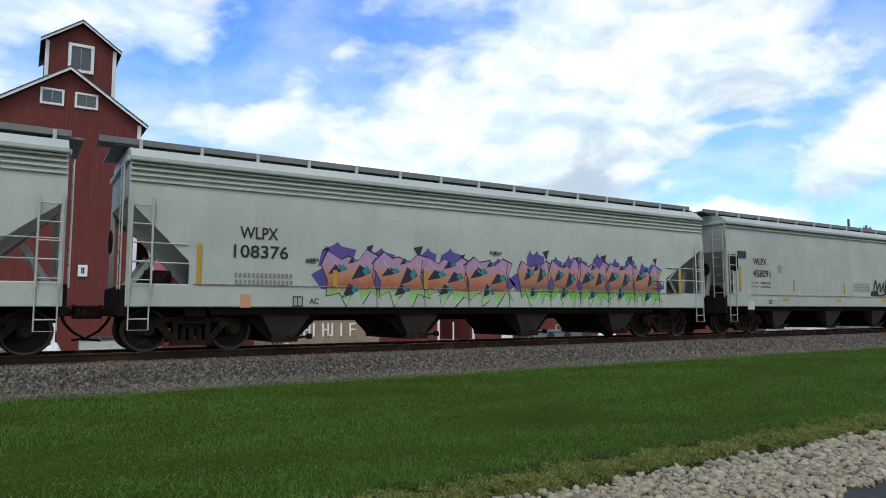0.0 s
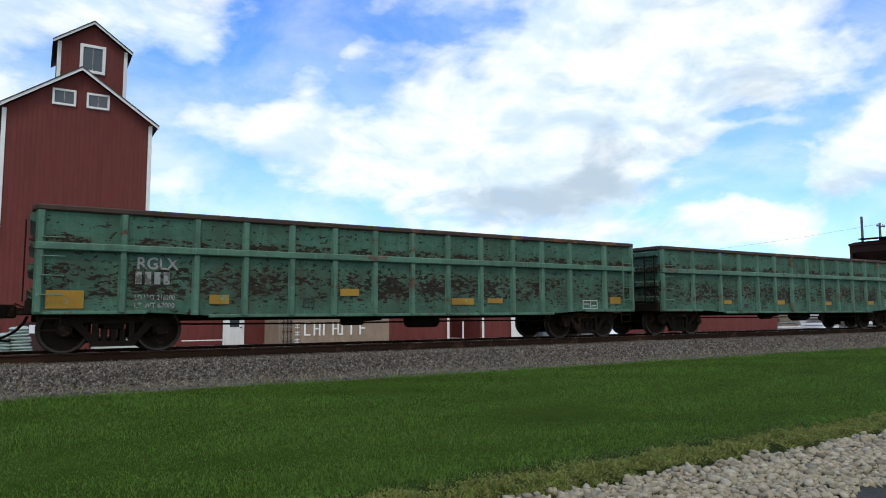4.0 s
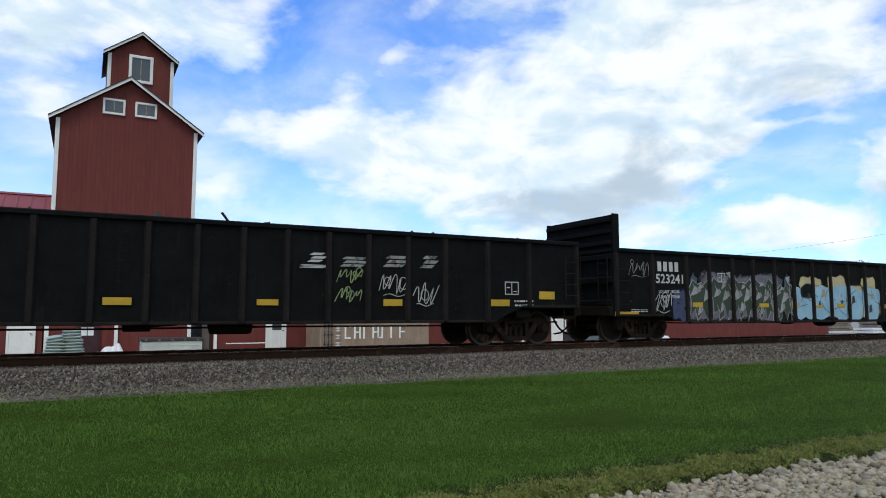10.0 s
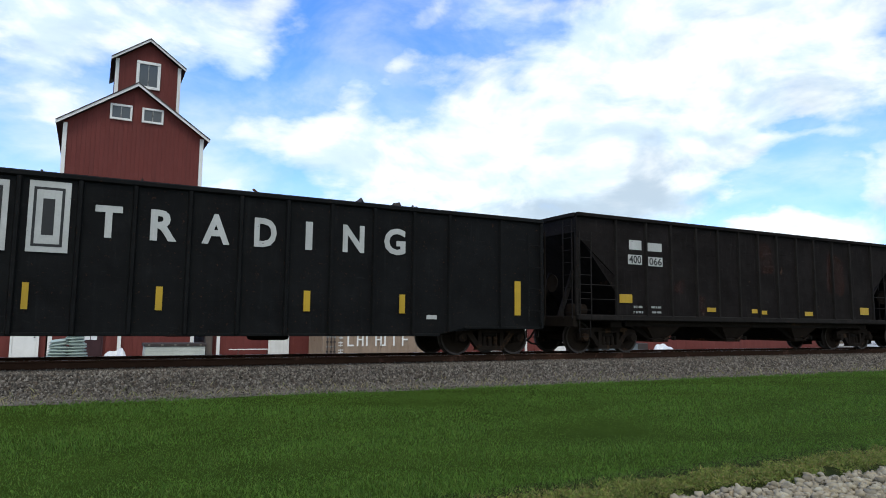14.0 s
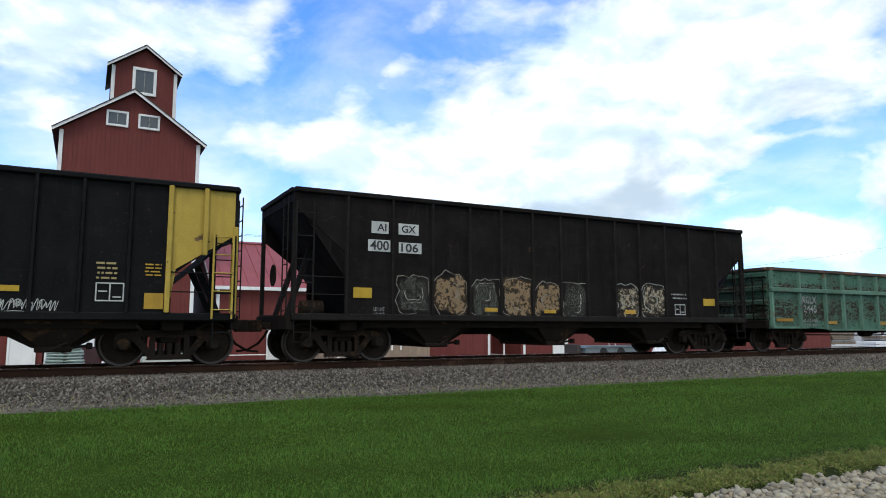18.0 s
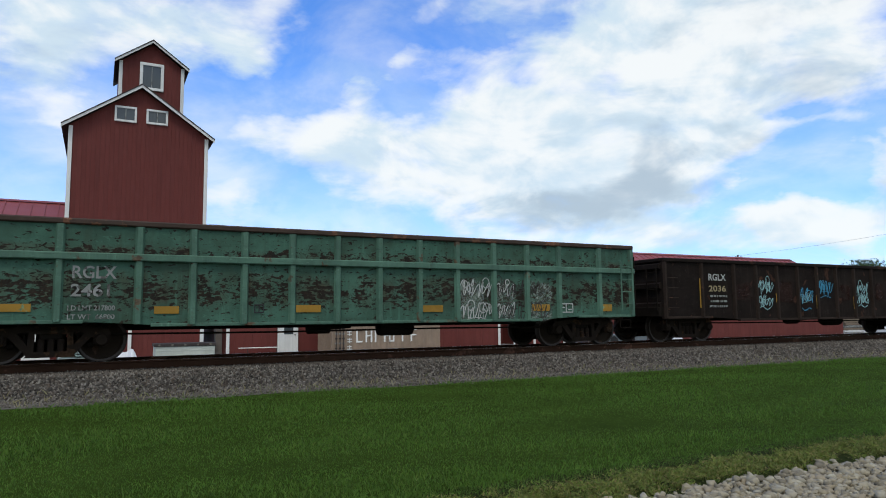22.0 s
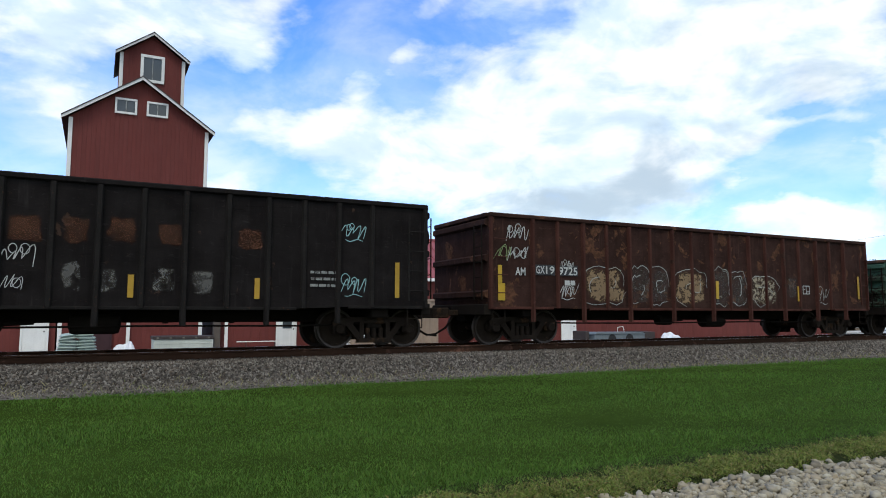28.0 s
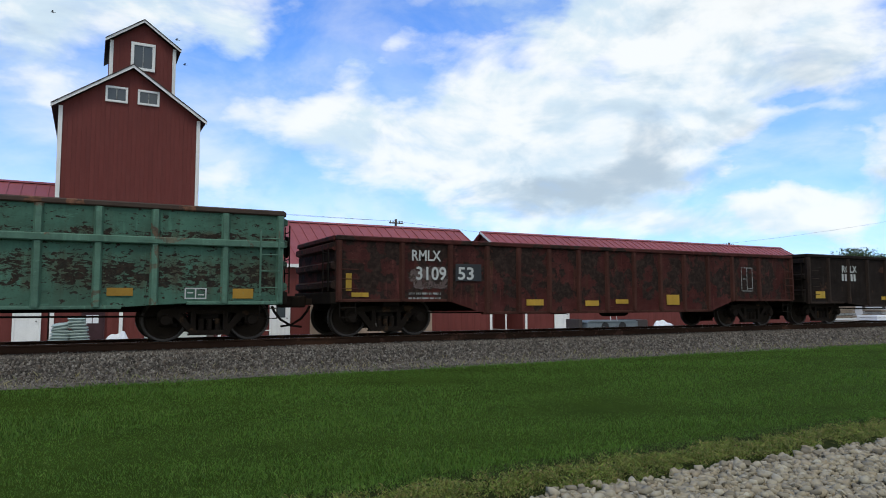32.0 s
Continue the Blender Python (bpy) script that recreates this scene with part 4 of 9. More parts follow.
def hopper(label, left, right, zt, mat, rib_mat=None, chord_mat=None, over=1.55, bays=11, sill=1.05, cut_l=(2.75, 1.25, 2.0), cut_r=(2.75, 1.25, 2.0), outlets=4, roof=None, smooth=False, rib_w=0.09, rib_d=0.07, chute_mat=None, post_mat=None, seed=1, sill_h=0.0, curve=0.0, end_mat=None, posts=None, chutes=None, chute_z=0.42, chute_w=0.92, bay_low=None, sill_t=0.09, rise=0.07):
    """A hopper car. cut = (height of the side's lower end corner, length of the sloping cut, height where the cut ends)."""
    h = (right - left) / 2
    nm = "covered_hopper_car" if roof else "open_hopper_car"
    car = thing(nm, label, "freight car", ((left + right) / 2, 0, 0), "cars of the train")
    TRAIN.append((car, (left + right) / 2))
    rib_mat, chord_mat, chute_mat, post_mat = rib_mat or mat, chord_mat or mat, chute_mat or BLACK_STEEL, post_mat or rib_mat or mat
    ztop = zt - 0.10

    def bot(x):
        d = h - abs(x)
        c = cut_l if x < 0 else cut_r
        return sill if d > c[1] + 1e-6 else c[0] + (c[2] - c[0]) * d / c[1]

    top = lambda x: ztop
    if posts:
        cut_l, cut_r = (cut_l[0], posts[0] + h, cut_l[2]), (cut_r[0], h - posts[-1], cut_r[2])
    xs = [-h, *posts, h] if posts else [-h, -h + cut_l[1]] + [-h + cut_l[1] + (2 * h - cut_l[1] - cut_r[1]) * i / bays for i in range(1, bays)] + [h - cut_r[1], h]

    def side_panel(i, y, s):
        a, b = xs[i], xs[i + 1]
        lo = (lambda x: bot(x)) if i in (0, len(xs) - 2) else (lambda x: sill)
        if not curve:
            return panel_mesh(a, b, top, lo, y, seed * 5.3 + i, 0.008, mat=mat)
        g = Geo()
        nz, nx = 8, 2
        for j in range(nz + 1):
            for ii in range(nx + 1):
                x = a + (b - a) * ii / nx
                z = lo(x) + (ztop - lo(x)) * j / nz
                w = (z - sill) / (ztop - sill)
                g.v.append((x, y + curve * max(0.0, w - 0.6) ** 2 * 6, z))
        n = nx + 1
        g.f = [(j * n + ii, j * n + ii + 1, (j + 1) * n + ii + 1, (j + 1) * n + ii) for j in range(nz) for ii in range(nx)]
        return g.mesh("side_panel", mat, True)

    for i in range(len(xs) - 1):
        p = part("side_panel", side_panel(i, SIDE, seed), mat, car)
        q = part("side_panel", p.data, None, car)
        q.rotation_euler.z = math.pi
    if not smooth:
        for i, x in enumerate(xs[1:-1]):
            a, b, q = x - rib_w / 2, x + rib_w / 2, 0.2 * rib_w
            rb = part("side_post", Geo().prism([(a, SIDE), (b, SIDE), (b - q, SIDE - rib_d), (a + q, SIDE - rib_d)], "z", sill, ztop), rib_mat, car)
            part("side_post", rb.data, None, car).rotation_euler.z = math.pi
    for k in (-1, 1):
        part("top_chord", Geo().box(-h, h, k * 1.56 - 0.08, k * 1.56 + 0.06, zt - 0.12, zt, 0.025), chord_mat, car)
        part("side_sill", Geo().box(-h, h, k * 1.53 - sill_t, k * 1.53 + sill_t, sill - 0.14 - sill_h, sill + 0.02, 0.02), rib_mat, car)
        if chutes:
            # dark band added for the centre sill and the shade about it
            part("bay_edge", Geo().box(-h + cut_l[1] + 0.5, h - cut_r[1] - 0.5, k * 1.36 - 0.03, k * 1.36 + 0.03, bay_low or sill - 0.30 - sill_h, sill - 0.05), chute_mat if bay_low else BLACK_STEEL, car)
        c = cut_l if k < 0 else cut_r
        run_ = c[1] + 0.7
        # sloping end sheet, corner posts and end frame
        part("slope_sheet", Geo().prism([(k * (h - 0.02), c[0] + 0.12), (k * (h - run_), sill - 0.15), (k * (h - run_ - 0.05), sill - 0.15), (k * (h - 0.06), c[0] + 0.16)], "y", -1.52, 1.52), end_mat or mat, car)
        part("end_sheet", Geo().box(k * (h - 0.03) - 0.02, k * (h - 0.03) + 0.02, -1.52, 1.52, c[0] + 0.1, zt - 0.1), end_mat or mat, car)
        part("end_chord", Geo().box(k * h - 0.06, k * h + 0.05, -1.5, 1.5, zt - 0.12, zt - 0.004, 0.02), chord_mat, car)
        for y in (-1.50, 1.50):
            part("corner_post", Geo().box(k * (h - 0.05) - 0.05, k * (h - 0.05) + 0.05, y - 0.05, y + 0.05, sill - 0.05, c[0] + 0.2, 0.012), post_mat, car)
        for y in (-0.55, 0.55):
            part("end_brace", Geo().prism([(k * (h - 0.10), sill - 0.05), (k * (h - 0.22), sill - 0.05), (k * (h - 0.75), c[2] + 0.15), (k * (h - 0.63), c[2] + 0.2)], "y", y - 0.05, y + 0.05), post_mat, car)
        part("end_platform", Geo().box(k * (h - 0.7) - 0.7, k * (h - 0.7) + 0.7, -1.5, 1.5, sill - 0.16, sill - 0.10), BLACK_STEEL, car)
        part("end_sill", Geo().box(k * h - 0.08, k * h + 0.08, -1.5, 1.5, 0.75, sill - 0.02, 0.02), BLACK_STEEL, car)
        xl = -h + 0.06 if k < 0 else h - 0.46
        ladder(car, xl, sill - 0.1, c[0] + 0.1, post_mat, y=SIDE - 0.06, rungs=5, stiles=True)
        ladder(car, k * (h + 0.10), sill - 0.1, zt - 0.2, post_mat, y=-1.48 if k < 0 else -1.48, side=False, rungs=8)
        stirrup(car, xl, post_mat, y=SIDE - 0.03, z=sill - 0.1)
        part("grab_iron", Geo().tube([(k * (h - 0.1), SIDE - 0.02, sill + 0.45), (k * (h - c[1]), SIDE - 0.02, sill + 0.45)], 0.014, 5).tube([(k * (h - 0.1), SIDE - 0.02, sill + 0.85), (k * (h - c[1]), SIDE - 0.02, sill + 0.85)], 0.014, 5), post_mat, car)
    part("brake_wheel", Geo().lathe([(0.20, -h - 0.20), (0.25, -h - 0.21), (0.25, -h - 0.24), (0.20, -h - 0.23)], 16, "x").moved(Matrix.Translation((0, -0.75, sill + 0.9))), BLACK_STEEL, car, smooth=True)
    part("brake_cylinder_tank", Geo().lathe([(0.05, -h + 0.45), (0.2, -h + 0.48), (0.2, -h + 1.0), (0.05, -h + 1.03)], 14, "x").moved(Matrix.Translation((0, -0.6, sill + 0.15))), TRUCK_MAT, car, smooth=True)
    # discharge outlets
    a, b = -h + cut_l[1] + 1.15, h - cut_r[1] - 1.15
    step = (b - a) / outlets
    for xm in chutes or [a + step * (i + 0.5) for i in range(outlets)]:
        wide, zc = (chute_w, chute_z) if chutes else (step * 0.49, chute_z)
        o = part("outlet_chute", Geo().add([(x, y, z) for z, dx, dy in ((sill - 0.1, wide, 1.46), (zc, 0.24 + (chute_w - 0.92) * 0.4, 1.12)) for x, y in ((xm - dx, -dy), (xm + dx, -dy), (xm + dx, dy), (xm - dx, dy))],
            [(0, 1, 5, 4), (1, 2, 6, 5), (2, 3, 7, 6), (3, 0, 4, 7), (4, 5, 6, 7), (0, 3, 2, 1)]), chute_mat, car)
        part("outlet_gate", Geo().box(xm - 0.32, xm + 0.32, -1.2, 1.2, zc - 0.10, zc + 0.01, 0.02), TRUCK_MAT, o)
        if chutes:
            # black wedge added behind the chute; its colour gives the slope's shade
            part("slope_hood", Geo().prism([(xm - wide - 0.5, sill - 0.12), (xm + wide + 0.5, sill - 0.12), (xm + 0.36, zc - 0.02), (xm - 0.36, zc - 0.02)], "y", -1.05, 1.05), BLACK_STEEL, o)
        part("gate_lever", Geo().tube([(xm + 0.25, -1.1, zc - 0.02), (xm + 0.6, -1.12, zc + 0.02)], 0.03, 6).box(xm + 0.56, xm + 0.68, -1.18, -1.06, zc - 0.05, zc + 0.08, 0.02), BLACK_STEEL, o)
        part("gate_crank", Geo().tube([(xm + 0.1, -1.36, zc + 0.02), (xm + 0.1, -1.1, zc + 0.02)], 0.035, 6).tube([(xm - 0.05, -1.35, zc - 0.05), (xm + 0.25, -1.35, zc + 0.10)], 0.02, 5), TRUCK_MAT, o)
    if roof:
        ridge, rb_mat = roof
        part("roof", Geo().prism([(-1.60, zt - 0.02), (-1.35, zt + 0.66 * rise), (-1.0, zt + 0.85 * rise), (0, zt + rise), (1.0, zt + 0.85 * rise), (1.35, zt + 0.66 * rise), (1.60, zt - 0.02)], "x", -h + 0.01, h - 0.01), chord_mat, car, smooth=True)
        rbd = part("running_board", Geo().box(-h - 0.55, h + 0.05, -1.02, -0.42, ridge - 0.04, ridge, 0.005), rb_mat, car, "steel grating walkway along the roof")
        n = 15
        sup = Geo().box(-0.035, 0.035, -1.09, -1.0, zt + 0.5 * rise, ridge + 0.05, 0.005)
        me = sup.mesh("board_bracket", mat)
        for i in range(n):
            part("board_bracket", me, None, rbd).location.x = -h + 0.25 + (2 * h - 0.5) * i / (n - 1)
        part("walkway_edge", Geo().box(-h - 0.55, h + 0.05, -1.06, -1.035, ridge - 0.06, ridge + 0.07, 0.004), rb_mat, rbd)
        for i in range(6):
            xm = -h + (2 * h) * (i + 0.5) / 6
            part("roof_hatch", Geo().box(xm - 1.2, xm + 1.2, -0.30, 0.30, zt + rise - 0.02, zt + rise + 0.09, 0.04), chord_mat, car)
        for k in (-1, 1):
            part("end_walkway", Geo().box(k * (h + 0.02) - 0.25, k * (h + 0.02) + 0.25, -1.0, 1.0, ridge - 0.09, ridge - 0.045), rb_mat, car)
    else:
        part("inner_floor", Geo().box(-h + cut_l[1] + 0.7, h - cut_r[1] - 0.7, -1.5, 1.5, sill - 0.02, sill + 0.02), mat, car)
        for i in range(3):
            xm = -h + 2 * h * (i + 1) / 4
            part("cross_brace", Geo().tube([(xm, -1.5, zt - 0.35), (xm, 1.5, zt - 0.35)], 0.05, 8), mat, car)
    for k in (-1, 1):
        part("draft_sill", Geo().box(min(k * h, k * (h - 3.0)), max(k * h, k * (h - 3.0)), -0.62, 0.62, 0.74, sill - 0.1, 0.02), BLACK_STEEL, car)
    underframe(car, h, over, sill=(0.62, 0.95), gear=False)
    return car

GREY = paint("pale_grey_paint", (0.410, 0.432, 0.378), rough=0.5, stain=0.26, streak=0.10, big=0.5, bump=0.03)
GREY_B = paint("light_grey_paint", (0.370, 0.388, 0.340), rough=0.5, stain=0.32, streak=0.14, big=0.5, bump=0.03)
GREY_D = paint("grey_walkway", (0.17, 0.17, 0.165), rough=0.7, stain=0.4)
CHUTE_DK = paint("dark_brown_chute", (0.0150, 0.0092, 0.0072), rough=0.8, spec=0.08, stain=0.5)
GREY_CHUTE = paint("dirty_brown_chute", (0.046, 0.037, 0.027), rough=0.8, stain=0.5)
BROWN = paint("brown_hopper_paint", (0.042, 0.0185, 0.0130), rough=0.75, spec=0.12, stain=0.4, streak=0.35, rust=0.12, rust_col=(0.08, 0.035, 0.02), wear=0.35)
GREEN = paint("green_paint", (0.052, 0.122, 0.085), rough=0.65, stain=0.5, streak=0.35, spec=0.2, rust=0.315, rust_col=(0.0135, 0.0078, 0.0045), rust_scale=10.5, stretch=(0.6, 1, 1.35), zone=((1.42, 0.46), (2.19, 0.16)), wear=0.3, grime=(0.070, 0.050, 0.026))
GREEN_RIB = paint("green_post_paint", (0.070, 0.148, 0.103), rough=0.6, stain=0.55, streak=0.5, rust=0.30, rust_col=(0.06, 0.036, 0.02), wear=0.5)
RUST_CHORD = paint("rusty_chord", (0.055, 0.034, 0.024), rough=0.8, stain=0.4, rust=0.4)
BLK_GREEN = paint("black_green_paint", (0.0056, 0.0064, 0.0066), rough=0.75, spec=0.06, stain=0.6, streak=0.4, rust=0.12, rust_col=(0.030, 0.019, 0.012), wear=0.5)
BLACK_P = paint("black_paint", (0.0066, 0.0070, 0.0072), rough=0.65, spec=0.08, stain=0.5, streak=0.4, wear=0.4)
BLACK_W = paint("worn_black_paint", (0.0125, 0.0106, 0.0102), rough=0.85, spec=0.05, stain=0.5, streak=0.5, rust=0.12, rust_col=(0.03, 0.018, 0.013), wear=0.6)
RUST_DK = paint("dark_rust_paint", (0.0150, 0.0108, 0.0088), rough=0.85, spec=0.08, stain=0.5, streak=0.4, rust=0.25, rust_col=(0.038, 0.018, 0.012), wear=0.6)
RUST_RED = paint("rust_red_paint", (0.066, 0.0195, 0.0165), rough=0.8, spec=0.1, stain=0.6, streak=0.5, rust=0.36, rust_col=(0.018, 0.0115, 0.009), rust_scale=2.2, zone=((1.72, 0.80), (1.25, 0.5)), wear=0.55)
RUST_MID = paint("rust_brown_paint", (0.034, 0.0158, 0.0118), rough=0.85, spec=0.1, stain=0.7, streak=0.55, rust=0.36, rust_col=(0.062, 0.028, 0.015), wear=0.55)

RED_POST = paint("red_brown_post", (0.060, 0.0225, 0.0165), rough=0.8, spec=0.1, stain=0.5, streak=0.5, rust=0.25, rust_col=(0.026, 0.014, 0.010), wear=0.4)
DARK_POST = paint("dark_brown_post", (0.030, 0.0205, 0.0160), rough=0.8, spec=0.1, stain=0.5, streak=0.4, rust=0.25, rust_col=(0.045, 0.022, 0.014), wear=0.4)
BLACK_POST = paint("dusty_black_post", (0.0130, 0.0112, 0.0102), rough=0.8, spec=0.12, stain=0.5, streak=0.4, wear=0.4)

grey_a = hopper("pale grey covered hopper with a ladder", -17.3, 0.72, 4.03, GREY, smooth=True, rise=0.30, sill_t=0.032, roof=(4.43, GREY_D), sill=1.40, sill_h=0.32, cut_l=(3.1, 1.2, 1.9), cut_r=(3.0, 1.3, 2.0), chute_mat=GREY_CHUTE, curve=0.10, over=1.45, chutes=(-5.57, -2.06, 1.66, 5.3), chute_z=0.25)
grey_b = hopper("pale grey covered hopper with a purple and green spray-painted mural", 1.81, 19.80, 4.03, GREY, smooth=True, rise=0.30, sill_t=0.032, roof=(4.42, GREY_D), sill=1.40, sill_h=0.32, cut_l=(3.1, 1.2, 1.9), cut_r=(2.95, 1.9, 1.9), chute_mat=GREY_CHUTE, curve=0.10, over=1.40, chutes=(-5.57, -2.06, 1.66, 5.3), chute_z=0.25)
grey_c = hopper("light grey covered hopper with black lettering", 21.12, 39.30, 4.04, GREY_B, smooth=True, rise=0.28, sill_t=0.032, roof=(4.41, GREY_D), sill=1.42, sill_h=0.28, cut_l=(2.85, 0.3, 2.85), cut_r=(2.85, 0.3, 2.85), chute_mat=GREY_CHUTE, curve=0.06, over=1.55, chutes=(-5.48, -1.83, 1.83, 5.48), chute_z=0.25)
green_kw = dict(mat=GREEN, rib_mat=GREEN_RIB, chord_mat=RUST_CHORD, zb=0.82, zm=0.74, mid=2.08, end_ribs=4, rib_w=0.17, spacing=[-6.41, -5.01, -3.98, -2.94, -1.91, -0.87, 0.16, 1.20, 2.23, 3.29, 4.31, 5.34, 6.72])
green_d = gondola("battered green steel gondola with rusty scrapes", 40.43, 56.30, 2.88, seed=1, **green_kw)
green_e = gondola("battered green steel gondola, paint flaking to rust", 57.55, 73.42, 2.88, seed=2, **green_kw)
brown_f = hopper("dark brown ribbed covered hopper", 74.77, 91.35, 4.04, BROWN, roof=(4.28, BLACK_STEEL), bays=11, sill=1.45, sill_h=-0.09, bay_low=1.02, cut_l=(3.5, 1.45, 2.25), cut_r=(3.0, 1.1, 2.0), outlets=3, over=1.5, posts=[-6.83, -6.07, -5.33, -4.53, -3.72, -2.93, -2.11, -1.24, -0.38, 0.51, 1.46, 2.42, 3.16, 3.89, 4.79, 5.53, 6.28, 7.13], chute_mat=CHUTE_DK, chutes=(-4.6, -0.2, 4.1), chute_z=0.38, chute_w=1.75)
dark_g = gondola("black-green steel gondola loaded with scrap", 92.81, 112.99, 2.83, BLK_GREEN, zb=1.04, zm=0.66, ramp=(1.9, 2.7), spacing=[-9.27, -8.30, -6.96, -5.84, -4.87, -3.91, -2.93, -1.92, -0.93, 0.02, 0.97, 1.92, 2.88, 3.85, 4.87, 5.90, 7.13, 8.42], rib_w=0.15, over=1.75, seed=3, rib_mat=BLACK_POST)
dark_h = gondola("black steel gondola with raised end bulkheads and pale murals", 114.29, 134.28, 2.74, BLK_GREEN, zb=0.80, zm=0.58, ramp=(1.9, 3.0), spacing=[-8.52, -7.11, -6.11, -5.05, -4.06, -3.00, -1.99, -0.96, 0.05, 1.10, 2.12, 3.15, 4.15, 5.20, 6.27, 7.24, 8.68], rib_w=0.15, over=1.45, seed=4, rib_mat=BLACK_POST)
black_i = gondola("tall black gondola with large white lettering", 135.77, 151.72, 3.63, BLACK_P, zb=0.72, zm=0.54, ramp=(2.4, 3.1), spacing=[-6.53, -5.08, -4.08, -3.05, -2.07, -1.02, 0.02, 1.04, 2.06, 3.11, 4.14, 5.13, 6.64], rib_w=0.11, over=1.32, end_ribs=5, seed=5)
black_j = hopper("worn black open hopper", 152.88, 167.81, 3.95, BLACK_W, sill=1.08, cut_l=(3.3, 1.2, 2.2), cut_r=(3.0, 1.3, 2.1), outlets=3, posts=[-6.06, -4.90, -3.90, -2.82, -1.87, -0.90, 0.03, 0.97, 1.98, 2.92, 3.96, 4.98, 6.28], chutes=(-4.0, -0.8, 2.6), chute_mat=TRUCK_MAT, rib_mat=BLACK_POST)
black_k = hopper("black open hopper with a yellow end", 169.03, 183.58, 3.82, BLACK_P, sill=1.08, cut_l=(2.85, 0.95, 2.05), cut_r=(2.65, 1.2, 2.0), outlets=3, over=1.22, posts=[-6.26, -5.20, -4.41, -3.56, -2.69, -1.83, -0.93, -0.00, 0.91, 1.86, 2.68, 3.51, 4.31, 5.16, 5.88], chutes=(-3.54, 0.24, 3.94), chute_mat=TRUCK_MAT)
black_l = hopper("black open hopper with faded pale murals", 184.78, 199.60, 3.97, BLACK_W, sill=1.10, cut_l=(3.55, 1.25, 2.5), cut_r=(3.1, 1.25, 2.1), outlets=3, over=1.40, posts=[-6.14, -4.99, -3.92, -2.86, -1.92, -0.92, 0.01, 0.94, 1.95, 2.88, 3.92, 4.92, 6.11], chutes=(-3.6, 0.1, 3.8), chute_mat=TRUCK_MAT, rib_mat=BLACK_POST)
green_m = gondola("green steel gondola streaked with rust", 200.84, 216.73, 2.83, seed=6, **green_kw)
green_n = gondola("green steel gondola with pale spray-paint tags", 217.98, 233.91, 2.82, seed=7, **green_kw)
dark_o = gondola("dark grey-brown steel gondola with white and blue tags", 235.07, 251.17, 2.52, RUST_DK, zb=0.75, zm=0.66, spacing=[-6.48, -5.07, -4.04, -3.03, -2.00, -0.99, 0.05, 1.07, 2.11, 3.13, 4.14, 5.17, 6.62], rib_w=0.12, seed=8, rib_mat=DARK_POST)
red_p = gondola("rust-red steel gondola with a deep middle", 252.28, 268.30, 2.37, RUST_RED, zb=0.87, zm=0.53, ramp=(2.85, 3.9), spacing=[-6.43, -5.13, -4.16, -3.09, -2.01, -0.99, 0.01, 1.02, 2.04, 3.07, 4.11, 5.16, 6.46], rib_w=0.14, seed=9, rib_mat=RED_POST)
black_q = gondola("tall black gondola with deep outside posts", 269.71, 285.78, 3.47, BLACK_W, zb=0.97, zm=0.93, spacing=[-7.25, -6.45, -5.65, -4.84, -4.00, -3.24, -2.42, -1.58, -0.77, 0.07, 0.87, 1.68, 2.48, 3.34, 4.18, 4.98, 5.78, 6.60], rib_w=0.13, rib_d=0.10, over=1.15, deep_ribs=2, seed=10, rib_mat=BLACK_POST)
rust_r = gondola("tall rust-brown gondola with pale tags", 287.55, 303.50, 3.43, RUST_MID, zb=0.97, zm=0.95, spacing=[-6.65, -5.82, -4.97, -4.12, -3.30, -2.49, -1.62, -0.81, 0.04, 0.85, 1.71, 2.52, 3.38, 4.20, 5.07, 5.84, 6.60], rib_w=0.11, rib_d=0.10, over=1.35, deep_ribs=2, seed=11, rib_mat=RED_POST)
green_s = gondola("green steel gondola with yellow reflector patches", 304.80, 320.73, 2.84, seed=12, **green_kw)
red_t = gondola("rust-red and brown steel gondola", 321.95, 338.08, 2.37, RUST_RED, zb=0.87, zm=0.55, ramp=(2.85, 3.9), spacing=[-6.42, -5.11, -4.04, -3.07, -2.08, -1.08, -0.07, 0.95, 1.98, 2.96, 3.99, 5.09, 6.36], rib_w=0.14, seed=13, rib_mat=RED_POST)
dark_u = gondola("black-brown steel gondola with yellow reflectors", 338.90, 355.0, 2.47, RUST_DK, zb=0.78, zm=0.66, bays=14, seed=14, rib_mat=DARK_POST)

# couplers and hoses reach to the middle of each gap
order = sorted(TRAIN, key=lambda q: q[1])
half = {car: h for car, k, h, q in DRAWBARS}
for car, k, h, q in DRAWBARS:
    i = [c for c, x in order].index(car) + k
    if 0 <= i < len(order):
        gap = abs(order[i][1] - dict(order)[car]) - h - half[order[i][0]]
        q.scale.x = max(0.8, gap / 2 + 0.03) / 0.62 if q.name.startswith("air") else (gap / 2 + 0.07) / 0.62

# ---- paintwork on the cars ----
GREY_MARK = paint("grey_marking", (0.20, 0.21, 0.19), rough=0.6, stain=0.3)
CREAM = paint("cream_spray", (0.36, 0.29, 0.16), rough=0.6, stain=0.4)
TAN_MARK = paint("tan_marking", (0.36, 0.27, 0.12), rough=0.6, stain=0.4)
FADED_ORANGE = paint("faded_orange", (0.52, 0.27, 0.16), rough=0.6, stain=0.3)
GREEN_YELLOW = paint("scuffed_yellow", (0.34, 0.185, 0.018), rough=0.6, stain=0.5, rust=0.28, rust_col=(0.10, 0.15, 0.08), rust_scale=5)
RUST_ORANGE = thin("orange_rust", (0.12, 0.045, 0.022), 0.62, 4, 0.25)
